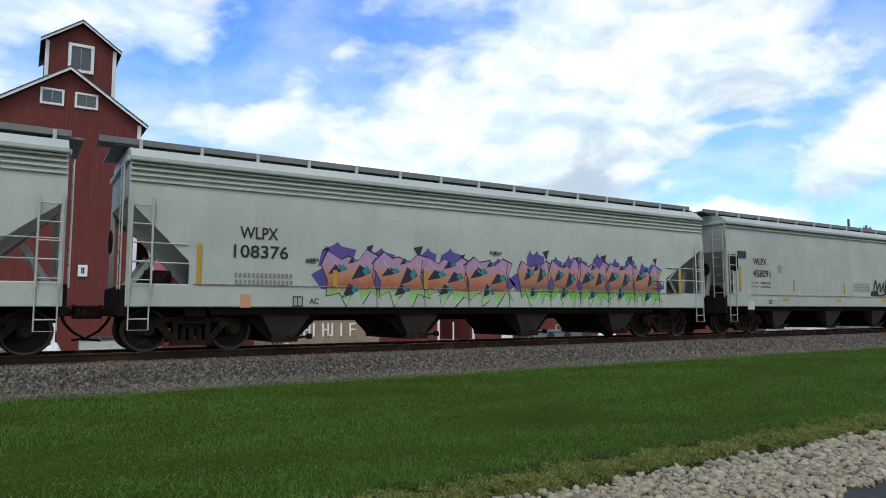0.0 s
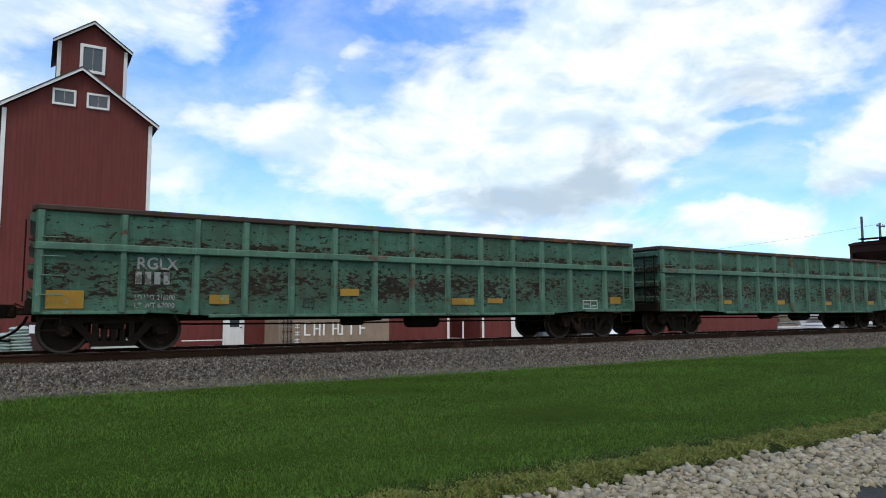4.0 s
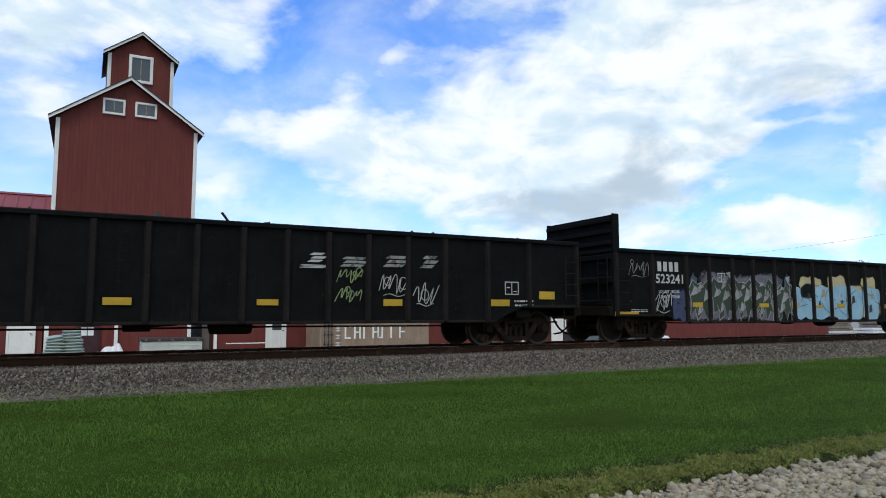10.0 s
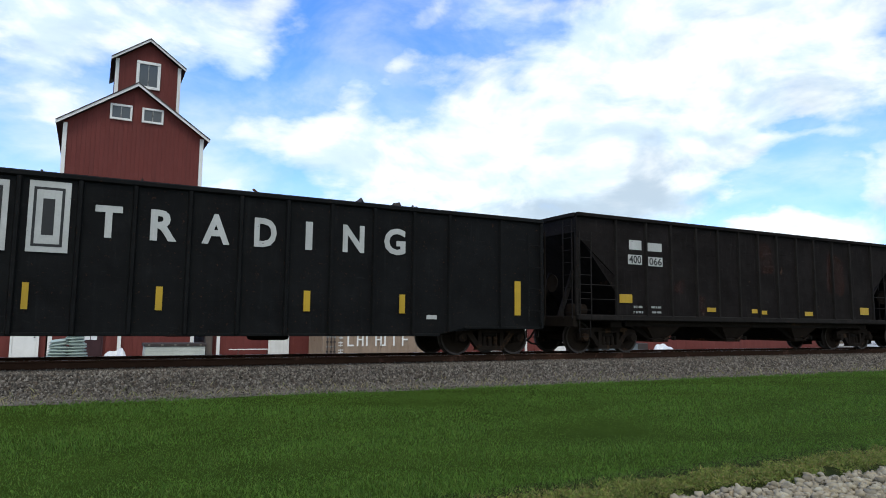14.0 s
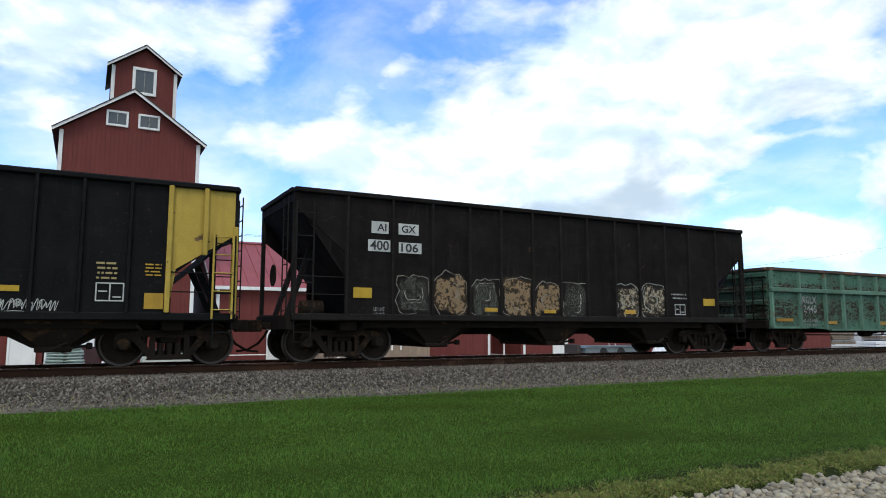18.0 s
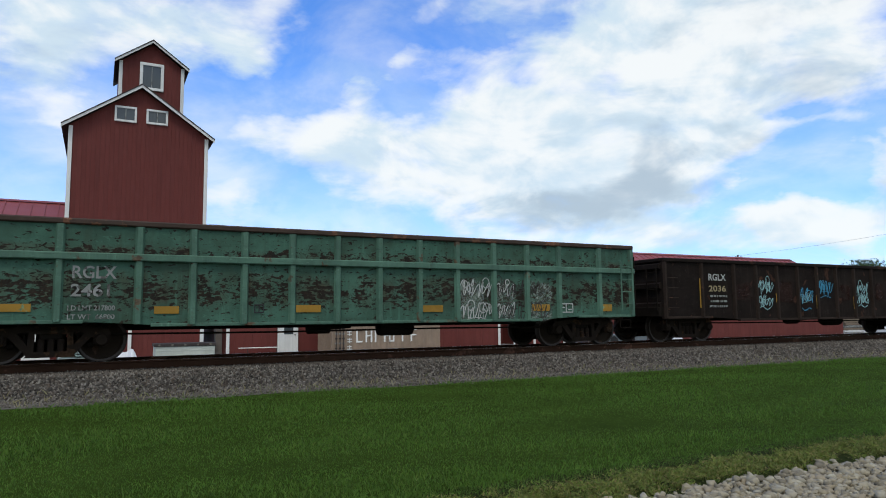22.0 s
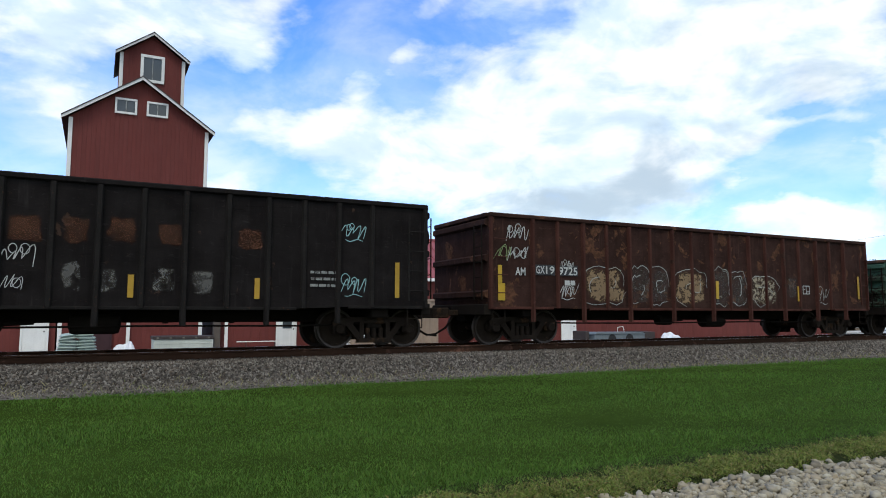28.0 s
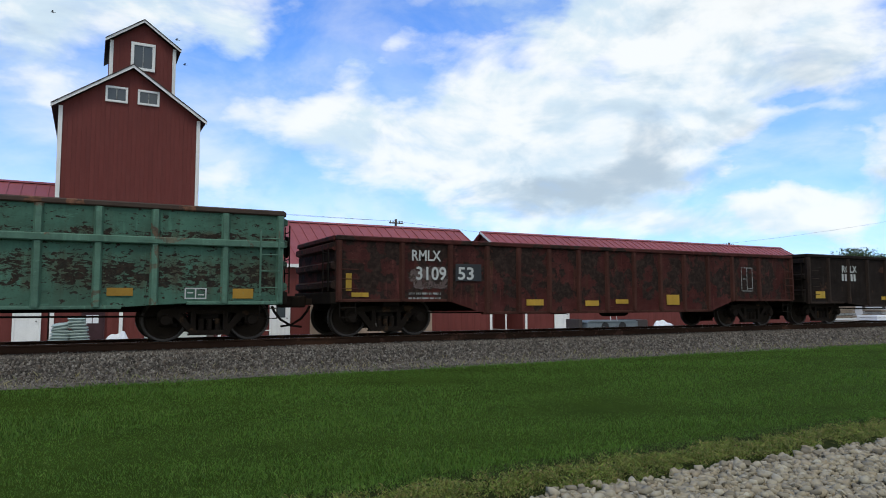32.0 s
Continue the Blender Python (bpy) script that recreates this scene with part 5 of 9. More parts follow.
RUST_PATCH = thin("red_brown_rust", (0.050, 0.018, 0.012), 0.5, 3, 0.3, top=0.7)
DARK_SCUFF = thin("dark_scuff", (0.016, 0.011, 0.010), 0.5, 4, 0.3, top=0.6)
GREY_SCUFF = thin("grey_scuff", (0.14, 0.10, 0.09), 0.7, 4, 0.15)
DUSK_BLUE = paint("dusk_blue_spray", (0.045, 0.060, 0.095), rough=0.7, stain=0.4)
DULL_PINK = paint("dull_pink_spray", (0.24, 0.20, 0.235), rough=0.7, stain=0.4)
DULL_WHITE = paint("dull_white_spray", (0.30, 0.31, 0.29), rough=0.7, stain=0.5, rust=0.3, rust_col=(0.05, 0.06, 0.05), rust_scale=5)
MURAL_BASE = thin("lavender_spray", (0.20, 0.19, 0.235), 1.05, 2.5, 0.1)
MURAL_PURPLE = thin("dull_blue_spray", (0.07, 0.09, 0.17), 0.9, 2, 0.2)
MURAL_FADED2 = thin("faded_grey_spray", (0.12, 0.125, 0.105), 0.6, 7, 0.22, top=0.65)
MURAL_FADED3 = thin("faded_white_spray", (0.34, 0.40, 0.34), 0.55, 4, 0.25, top=0.6)
MURAL_RUST = thin("rusty_cream_spray", (0.30, 0.205, 0.115), 0.66, 7.0, 0.14, top=0.85)
MURAL_WHITE = thin("chalky_white_spray", (0.40, 0.34, 0.25), 0.50, 9.0, 0.16, top=0.8)
MURAL_GREY = thin("thin_grey_spray", (0.13, 0.115, 0.10), 0.52, 8, 0.22, top=0.55)
WORN_SPRAY = paint("worn_pale_spray", (0.24, 0.22, 0.185), rough=0.7, stain=0.5, rust=0.5, rust_col=(0.06, 0.05, 0.04), rust_scale=6)
PALE_SMEAR = thin("pale_smear", (0.13, 0.125, 0.115), 0.5, 4, 0.16)
ORANGE_SMEAR = thin("orange_smear", (0.11, 0.040, 0.018), 0.62, 2.6, 0.3)
LEDGE = paint("stained_ledge", (0.30, 0.29, 0.26), rough=0.7, stain=0.6, rust=0.55, rust_col=(0.10, 0.06, 0.035), rust_scale=5)
TAG_BLACK = paint("black_spray", (0.012, 0.012, 0.012), rough=0.6, stain=0.2)
TAG_DARK = paint("dark_spray", (0.035, 0.032, 0.028), rough=0.6, stain=0.3)
TAG_CYAN = paint("pale_cyan_spray", (0.32, 0.55, 0.56), rough=0.6, stain=0.3)
TAG_BLUE = paint("sky_blue_spray", (0.06, 0.34, 0.55), rough=0.6, stain=0.3)
TAG_GREEN = paint("yellow_green_spray", (0.23, 0.30, 0.13), rough=0.6, stain=0.4)
DARK_PANEL = paint("dark_patch_paint", (0.022, 0.024, 0.027), rough=0.6, stain=0.3)
GREY_PANEL = paint("grey_patch_paint", (0.22, 0.20, 0.19), rough=0.6, stain=0.4)
YELLOW_END = paint("worn_yellow_paint", (0.42, 0.29, 0.045), rough=0.65, stain=0.45, streak=0.4, rust=0.25, rust_col=(0.09, 0.05, 0.02))


def fade(name, stops, z0, z1):
    """Spray paint that blends through several colours with height on the car."""
    m = bpy.data.materials.new(name)
    m.use_nodes = True
    n, l = m.node_tree.nodes, m.node_tree.links
    b = n["Principled BSDF"]
    b.inputs["Roughness"].default_value, b.inputs["Specular IOR Level"].default_value = 0.55, 0.3
    co, sep, mr, r, t = n.new("ShaderNodeTexCoord"), n.new("ShaderNodeSeparateXYZ"), n.new("ShaderNodeMapRange"), n.new("ShaderNodeValToRGB"), n.new("ShaderNodeTexNoise")
    l.new(co.outputs["Object"], sep.inputs[0])
    l.new(co.outputs["Object"], t.inputs["Vector"])
    t.inputs["Scale"].default_value = 3.0
    k = n.new("ShaderNodeMath")
    k.operation = "MULTIPLY_ADD"
    k.inputs[1].default_value = 0.22
    l.new(t.outputs[0], k.inputs[0])
    l.new(sep.outputs[2], k.inputs[2])
    mr.inputs["From Min"].default_value, mr.inputs["From Max"].default_value = z0 + 0.11, z1 + 0.11
    l.new(k.outputs[0], mr.inputs["Value"])
    e = r.color_ramp.elements
    e[0].position, e[0].color = stops[0][0], (*stops[0][1], 1)
    e[1].position, e[1].color = stops[-1][0], (*stops[-1][1], 1)
    for p, c in stops[1:-1]:
        e.new(p).color = (*c, 1)
    l.new(mr.outputs[0], r.inputs[0])
    l.new(r.outputs[0], b.inputs["Base Color"])
    return m


SUNSET = fade("sunset_spray", ((0.0, (0.42, 0.50, 0.37)), (0.12, (0.36, 0.50, 0.28)), (0.24, (0.20, 0.46, 0.12)), (0.33, (0.28, 0.30, 0.12)), (0.39, (0.30, 0.085, 0.055)), (0.60, (0.42, 0.19, 0.095)), (0.78, (0.38, 0.22, 0.28)), (1.0, (0.36, 0.22, 0.40))), 0.92, 2.25)
GARDEN = fade("garden_spray", ((0.0, (0.40, 0.44, 0.36)), (0.14, (0.36, 0.48, 0.26)), (0.26, (0.13, 0.46, 0.05)), (0.36, (0.14, 0.30, 0.05)), (0.44, (0.20, 0.085, 0.06)), (0.60, (0.34, 0.15, 0.08)), (0.78, (0.42, 0.20, 0.14)), (1.0, (0.34, 0.20, 0.38))), 0.92, 2.25)
DEEP_GREEN = fade("green_spray", ((0.0, (0.022, 0.036, 0.022)), (0.6, (0.028, 0.046, 0.028)), (1.0, (0.020, 0.028, 0.025))), 0.6, 2.0)
VIOLET = paint("violet_spray", (0.090, 0.060, 0.25), rough=0.55, stain=0.25)
INK = paint("ink_outline", (0.018, 0.016, 0.035), rough=0.55, stain=0.2)
TEAL = paint("teal_spray", (0.02, 0.20, 0.22), rough=0.55, stain=0.3)
LILAC = paint("lilac_spray", (0.45, 0.38, 0.60), rough=0.55, stain=0.2)


def logo(car, x0, x1, z0, z1, mat):
    """A plain mark of slanted strips."""
    h, k = (z1 - z0) / 3, 0.35 * (z1 - z0)
    for i in range(3):
        a, b, z = x0 + k * i / 3 + 0.05 * (i % 2), x1 - k * (2 - i) / 3 - 0.07 * (1 - i % 2), z0 + h * i
        part("logo_strip", Geo().add([(a, -1.573, z), (b, -1.573, z), (b + 0.10, -1.573, z + h * 0.7), (a + 0.10, -1.573, z + h * 0.7)], [(0, 1, 2, 3)]), mat, car)


def stencil_box(car, x0, x1, z0, z1, mat):
    """A small printed box: frame, divider and two filled fields."""
    g, y, w = Geo(), -1.573, min(0.025, (x1 - x0) * 0.12)
    xm = (x0 + x1) / 2
    for a, b, c, d in ((x0, x1, z1 - w, z1), (x0, x1, z0, z0 + w), (x0, x0 + w, z0 + w, z1 - w), (x1 - w, x1, z0 + w, z1 - w), (xm - w / 2, xm + w / 2, z0 + w, z1 - w), (x0 + 2 * w, xm - 2 * w, (z0 + z1) / 2, (z0 + z1) / 2 + w), (xm + 2 * w, x1 - 2 * w, z0 + 3 * w, z0 + 4 * w)):
        if b > a and d > c:
            g.add([(a, y, c), (b, y, c), (b, y, d), (a, y, d)], [(0, 1, 2, 3)])
    return part("stencil_box", g, mat, car)


def lines(car, x0, x1, z0, z1, mat, n):
    """Rows of print too small to read, as bars."""
    g, y = Geo(), -1.573
    rng = random.Random(int(x0 * 100) + n)
    h = (z1 - z0) / (n * 2 - 1) if n > 1 else (z1 - z0)
    for i in range(n):
        z = z0 + i * 2 * h
        x = x0 + rng.random() * 0.1 * (x1 - x0)
        while x < x1:
            w = min((0.04 + 0.14 * rng.random()), x1 - x)
            g.add([(x, y, z), (x + w, y, z), (x + w, y, z + h * 0.8), (x, y, z + h * 0.8)], [(0, 1, 2, 3)])
            x += w + 0.03
    return part("small_print", g, mat, car)


def ribbon(g, pts, w, y):
    """A flat stroke of paint along points in x and z."""
    n, k = len(pts), len(g.v)
    for i, (x, z) in enumerate(pts):
        a, b = pts[max(i - 1, 0)], pts[min(i + 1, n - 1)]
        dx, dz = b[0] - a[0], b[1] - a[1]
        q = math.hypot(dx, dz) or 1.0
        ww = w * (0.6 + 0.4 * math.sin(math.pi * (i + 0.5) / n))
        g.v += [(x - dz / q * ww, y, z + dx / q * ww), (x + dz / q * ww, y, z - dx / q * ww)]
    g.f += [(k + 2 * i, k + 2 * i + 1, k + 2 * i + 3, k + 2 * i + 2) for i in range(n - 1)]


def tag(car, x0, x1, z0, z1, mat, seed, bold=0.0):
    """Rows of quick sprayed loops and hooks with a flourish under them; they spell nothing."""
    rng = random.Random(seed)
    g = Geo()
    w, h = x1 - x0, z1 - z0
    y = -1.578 - 0.0004 * (seed % 9)
    wid = bold or max(0.007, min(0.013, h * 0.018))
    rows = max(1, round(h / 0.58))
    rh = h / rows
    for r in range(rows):
        zb = z0 + rh * (rows - 1 - r) + rh * 0.10
        inset = 0.14 * w * rng.random() if rows > 1 else 0.0
        span = w - inset
        turns = max(5, round(span / rh * (4.6 if bold else 7.5)))
        c = []
        for k in range(turns + 1):
            u = k / turns
            back = rng.uniform(0.0, 0.16) * rh * (1 if k % 2 else -1)
            up = rng.uniform(0.62, 0.98) if k % 2 else rng.uniform(-0.04, 0.34)
            c.append((x0 + inset * 0.5 + span * u + back, zb + rh * 0.86 * up))
        cut = sorted(rng.sample(range(2, turns - 1), max(0, min(turns // 4, turns - 4))))
        for a, b in zip([0] + cut, cut + [turns]):
            q = [c[a], *c[a:b + 1], c[b]]
            pts = []
            for k in range(1, len(q) - 2):
                for t in (0.0, 0.2, 0.4, 0.6, 0.8):
                    pts.append(tuple(m + (d - m) * (3 * t * t - 2 * t ** 3) + 0.8 * ((d - l) * (t - 2 * t * t + t ** 3) + (e - m) * (t ** 3 - t * t))
                                     for l, m, d, e in zip(q[k - 1], q[k], q[k + 1], q[k + 2])))
            pts.append(q[-1])
            ribbon(g, pts, wid * rng.uniform(0.85, 1.1), y)
        for k in range(max(1, turns // 4)):
            cx, cz, rr = x0 + w * rng.uniform(0.1, 0.9), zb + rh * rng.uniform(0.3, 0.75), rh * rng.uniform(0.10, 0.20)
            ribbon(g, [(cx + rr * math.cos(t * 0.63), cz + 1.3 * rr * math.sin(t * 0.63)) for t in range(11)], wid * 0.9, y)
    if rng.random() < 0.7:
        ribbon(g, [(x0 + w * (0.1 + 0.75 * t / 8), z0 + h * (0.05 + 0.05 * math.sin(t * 0.9 + seed))) for t in range(9)], wid * 0.8, y)
    return part("sprayed_tag", g, mat, car, "sprayed scrawl")


def patch(car, x0, x1, z0, z1, mat, seed):
    """A patch of paint or rust with an uneven rim."""
    g = Geo()
    n = 26
    xm, zm = (x0 + x1) / 2, (z0 + z1) / 2
    y = -1.5645 - 0.0003 * (seed % 7)
    ring = []
    for i in range(n):
        a = i * math.tau / n
        c, sn = math.cos(a), math.sin(a)
        r = 1.0 / max(abs(c) ** 6 + abs(sn) ** 6, 1e-6) ** (1 / 6)
        r *= 0.95 + 0.30 * noise.noise((c * 1.7 + seed, sn * 1.7, seed * 0.37))
        ring.append(((x1 - x0) / 2 * c * r, min(max((z1 - z0) / 2 * sn * r, z0 - zm - 0.02), z1 - zm + 0.06)))
    g.v = [(xm, y, zm)] + [(xm + k * dx, y, zm + k * dz) for k in (0.72, 1.0) for dx, dz in ring]
    g.f = [(0, 1 + i, 1 + (i + 1) % n) for i in range(n)] + [(1 + i, 1 + n + i, 1 + n + (i + 1) % n, 1 + (i + 1) % n) for i in range(n)]
    me = g.mesh("paint_patch", mat)
    rim = me.attributes.new("rim", "FLOAT", "POINT")
    rim.data.foreach_set("value", [1.0] * (n + 1) + [0.0] * n)
    return part("paint_patch", me, mat, car)


def throwup(car, x0, x1, z0, z1, n, fill, line, seed):
    """A faded mural of n fat outlined blocks with a few strokes in each; it spells nothing."""
    rng = random.Random(seed)
    w = (x1 - x0) / n
    for i in range(n):
        a, b = x0 + w * i - 0.03, x0 + w * (i + 1) + 0.03
        zt = z1 - rng.uniform(0.0, 0.10)
        patch(car, a, b, z0, zt, fill, seed * 3 + i)
        y = -1.5705 - 0.0004 * (i % 3)
        g = Geo()
        xm, zm, rx, rz = (a + b) / 2, (z0 + zt) / 2, (b - a) / 2 * 0.96, (zt - z0) / 2 * 0.97
        ring = []
        for k in range(25):
            t = k * math.tau / 24
            c, q = math.cos(t), math.sin(t)
            r = (abs(c) ** 4 + abs(q) ** 4) ** -0.25 * (1 + 0.26 * noise.noise((c * 2.2 + seed, q * 2.2, i * 3.3)))
            ring.append((xm + rx * r * c, zm + rz * r * q))
        ribbon(g, ring[:rng.randrange(17, 25)], 0.011, y)
        for k in range(2):
            a0, span, f = rng.randrange(24), rng.randrange(7, 12), rng.uniform(0.35, 0.72)
            ox, oz = rx * rng.uniform(-0.2, 0.2), rz * rng.uniform(-0.25, 0.25)
            ribbon(g, [(xm + ox + (ring[(a0 + m) % 24][0] - xm) * f, zm + oz + (ring[(a0 + m) % 24][1] - zm) * f) for m in range(span)], rng.uniform(0.008, 0.015), y)
        part("mural_outline", g, line, car)


SKY_SPRAY = paint("sky_blue_mural", (0.26, 0.44, 0.56), rough=0.6, stain=0.35, streak=0.2, big=1.4)
SOFT_CREAM = thin("soft_cream_spray", (0.60, 0.52, 0.30), 1.35, 3, 0.3, top=0.95)


def bubbles(car, x0, x1, z0, z1, domes, n):
    """A mural of fat pale blue letters on a cream cloud, with thin dark outlines; it spells nothing."""
    rng = random.Random(n)
    for i, (x, r, top) in enumerate(domes):
        patch(car, x - r * 1.25, x + r * 1.25, z1 - 0.5, top, SOFT_CREAM, 300 + i)
    patch(car, x0 - 0.12, x1 + 0.12, z0 - 0.02, z1 + 0.05, SOFT_CREAM, 310)
    w = (x1 - x0) / n
    for i in range(n):
        a, b = x0 + w * i + 0.03, x0 + w * (i + 1) - 0.02
        patch(car, a - 0.06, b + 0.06, z0 + 0.05, z1, SKY_SPRAY, 321 + 7 * i)
        y = -1.5705 - 0.0003 * i
        g = Geo()
        for k in range(4):
            cx, cz = rng.uniform(a + 0.12, b - 0.12), rng.uniform(z0 + 0.35, z1 - 0.2)
            ln, up = rng.uniform(0.10, 0.28), rng.uniform(-0.25, 0.25)
            ribbon(g, [(cx - ln, cz - up), (cx - ln * 0.3, cz + up * 0.2), (cx + ln * 0.4, cz + up * 0.6), (cx + ln, cz + up)], 0.011, y)
        ribbon(g, [(b - 0.03, z0 + 0.08), (b + 0.015, z0 + 0.45), (b - 0.02, z0 + 0.8), (b + 0.02, z1 - 0.06)], 0.013, y)
        part("mural_outline", g, TAG_DARK, car)
        for k in range(2):
            cx, cz, q = rng.uniform(a + 0.15, b - 0.15), rng.uniform(z0 + 0.4, z1 - 0.25), rng.uniform(0.05, 0.11)
            part("mural_notch", Geo().add([(cx - q, y - 0.001, cz - q * 1.6), (cx + q, y - 0.001, cz - q), (cx + q * 0.6, y - 0.001, cz + q * 1.5), (cx - q * 0.7, y - 0.001, cz + q)], [(0, 1, 2, 3)]), TAG_DARK if k else CREAM, car)


def mural(car, x0, x1, z0, z1, n, seed, slim, back, ink, fill, sliver, shine):
    """A colourful mural: violet spikes behind, angular forms that fade from pink to green, dark outlines and teal slivers."""
    rng = random.Random(seed)
    w, h = x1 - x0, z1 - z0
    lw = w / n

    def flat(pts, y):
        return Geo().add([(x, y, z) for x, z in pts], [tuple(range(len(pts)))])

    root = part("sprayed_mural", flat([(x0 - 0.35, z0 + 0.50 * h), (x0 - 0.1, z0 + 0.30 * h), (x1 - 0.2, z0 + 0.25 * h), (x1 + 0.22, z0 + 0.42 * h), (x1 - 0.1, z0 + 0.60 * h), (x1 - 0.5, z0 + 0.66 * h), (x0 + 0.5, z0 + 0.72 * h), (x0 + 0.1, z0 + 0.66 * h)], -1.5640), back, car, "sprayed mural of angular forms")
    for i in range(int(n * (2.2 if slim else 1.3))):
        cx = x0 + w * (i + 0.5 + rng.uniform(-0.3, 0.3)) / int(n * (2.2 if slim else 1.3))
        top, s = z0 + h * rng.uniform(0.86, 1.0), lw * rng.uniform(0.16, 0.42) * (0.7 if slim else 1.0)
        part("mural_spike", flat([(cx - s, z0 + 0.62 * h), (cx - s * 0.8, top - 0.12 * h), (cx - s * 0.25, top - 0.05 * h), (cx, top), (cx + s * 0.2, top - 0.06 * h), (cx + s, top - 0.10 * h), (cx + s * 0.7, z0 + 0.62 * h)], -1.5646 - 0.0001 * (i % 3)), back, root)
    for i in range(n if slim else n - 1):
        cx, zz, s = x0 + w * (i + 0.85) / n, z0 + h * rng.uniform(0.86, 0.96), rng.uniform(0.08, 0.15)
        part("mural_dart", flat([(cx - s, zz), (cx + s, zz + 0.06), (cx + 0.2 * s, zz - 1.8 * s)], -1.5652), ink, root)
    shape = ((0.02, 0.10), (0.06, 0.46), (-0.06, 0.78), (0.08, 1.0), (0.30, 0.86), (0.46, 0.93), (0.62, 0.84), (0.84, 1.02), (1.04, 0.90), (0.98, 0.62), (0.90, 0.40), (1.08, 0.08), (0.84, 0.20), (0.72, -0.04), (0.60, 0.30), (0.46, 0.10), (0.36, -0.06), (0.26, 0.24))
    for i in range(n):
        xa = x0 + lw * i
        pts = [(xa + lw * (u + rng.uniform(-0.06, 0.06)), z0 + h * (0.10 + 0.74 * v * (0.92 if i in (0, n - 1) and slim else 1.0) + rng.uniform(-0.03, 0.04))) for u, v in shape]
        cx, cz = sum(p[0] for p in pts) / len(pts), sum(p[1] for p in pts) / len(pts)
        y = -1.5660 - 0.0012 * (i % 2)
        part("mural_outline", flat([(cx + (x - cx) * (1 + 0.05 / lw) , cz + (z - cz) * 1.06) for x, z in pts], y), ink, root)
        part("mural_fill", flat(pts, y - 0.0006), fill, root)
        # gaps in the form: dark wedges edged with teal
        for u, v, a, b in ((0.26, 0.54, 0.21, 0.12), (0.68, 0.50, 0.19, 0.15), (0.48, 0.25, 0.15, 0.13), (0.52, 0.70, 0.13, 0.07)):
            px, pz = xa + lw * (u + rng.uniform(-0.05, 0.05)), z0 + h * (v + rng.uniform(-0.04, 0.04))
            da, db = a * lw * rng.uniform(0.7, 1.2), b * h * rng.uniform(0.8, 1.3)
            part("mural_wedge", flat([(px - da, pz - 0.5 * db), (px - 0.2 * da, pz + db), (px + da, pz + 0.3 * db), (px + 0.1 * da, pz - 0.2 * db)], y - 0.0012), ink, root)
            part("mural_sliver", flat([(px + 0.1 * da, pz + 0.4 * db), (px + 0.55 * da, pz + 0.95 * db), (px + 0.9 * da, pz + 0.45 * db), (px + 0.4 * da, pz - 0.1 * db)], y - 0.0017), sliver, root)
        for u, v in ((0.12, 0.70), (0.80, 0.70), (0.22, 0.30)):
            g = Geo()
            ribbon(g, [(xa + lw * (u + 0.05 * k), z0 + h * (v + (0.05, -0.02, -0.05, -0.10)[k])) for k in range(4)], 0.010, y - 0.0020)
            part("mural_highlight", g, shine, root)
        g = Geo()
        ribbon(g, [(xa + lw * 0.95, z0 + 0.78 * h), (xa + lw * 0.90, z0 + 0.5 * h), (xa + lw * 0.99, z0 + 0.3 * h), (xa + lw * 1.0, z0 + 0.02 * h)], 0.013, y - 0.0023)
        part("mural_outline", g, ink, root)
    return root


letter(('T', 'R', 'A', 'D', 'I', 'N', 'G', '066', '080', '106', '108376', '19', '2036', '212107', '217600', '222600', '2445', '2458', '2461', '274', '3109', '311', '35', '400', '458091', '470', '519', '523241', '53', '63600', '64', '682', '68400', '9725', 'AC', 'AI', 'AM', 'CAR', 'CU FT    4400', 'CX', 'DISMANTLED', 'DO NOT', 'GA', 'GX', 'HAMMER', 'HL', 'INTERCHANGE', 'ITFX', 'LD LMT', 'LD LMT  198300 LBS', 'LD LMT 185200', 'LD LMT 209400', 'LD LMT 210200', 'LD LMT 216200', 'LD LMT 217800', 'LD LMT 218200', 'LOAD', 'LT WT', 'LT WT   66700 LBS', 'LT WT   76600', 'LT WT  66800', 'LT WT  67800', 'LT WT  75800', 'LT WT  77800', 'LT WT 67000', 'MOVING', 'MX', 'ON CAR', 'RGLX', 'RMLX', 'RULE 90', 'TO BE', 'WLPX'))

text(grey_b, 'WLPX', -6.75, 2.44, 0.27, 0.86, STENCIL_BLACK, y=-1.572)
text(grey_b, '108376', -6.88, 2.02, 0.29, 1.23, STENCIL_BLACK)
bars(grey_b, -6.85, 1.59, 0.10, 1.33, 14, GREY_MARK)
bars(grey_b, -6.84, 1.44, 0.10, 1.33, 14, GREY_MARK)
plate(grey_b, -7.64, -7.54, 1.40, 2.28, DULL_YELLOW)
plate(grey_b, -6.71, -6.48, 0.93, 1.22, FADED_ORANGE, name="warning_mark", t=0.002)
stencil_box(grey_b, -5.53, -5.29, 0.96, 1.19, STENCIL_BLACK)
text(grey_b, 'AC', -5.13, 1.02, 0.13, 0.22, STENCIL_BLACK, y=-1.572)
plate(grey_b, -4.56, -4.45, 1.40, 1.82, DULL_YELLOW)
plate(grey_b, -2.08, -1.97, 1.41, 1.87, DULL_YELLOW)
mural(grey_b, -4.75, 0.66, 0.87, 2.52, 4, 1, False, VIOLET, INK, SUNSET, TEAL, LILAC)
mural(grey_b, 1.0, 6.75, 0.87, 2.60, 5, 2, True, VIOLET, INK, GARDEN, TEAL, LILAC)
tag(grey_b, -5.24, -4.92, 1.95, 2.08, STENCIL_BLACK, 31)
tag(grey_b, -0.02, 0.40, 2.35, 2.49, STENCIL_BLACK, 32)
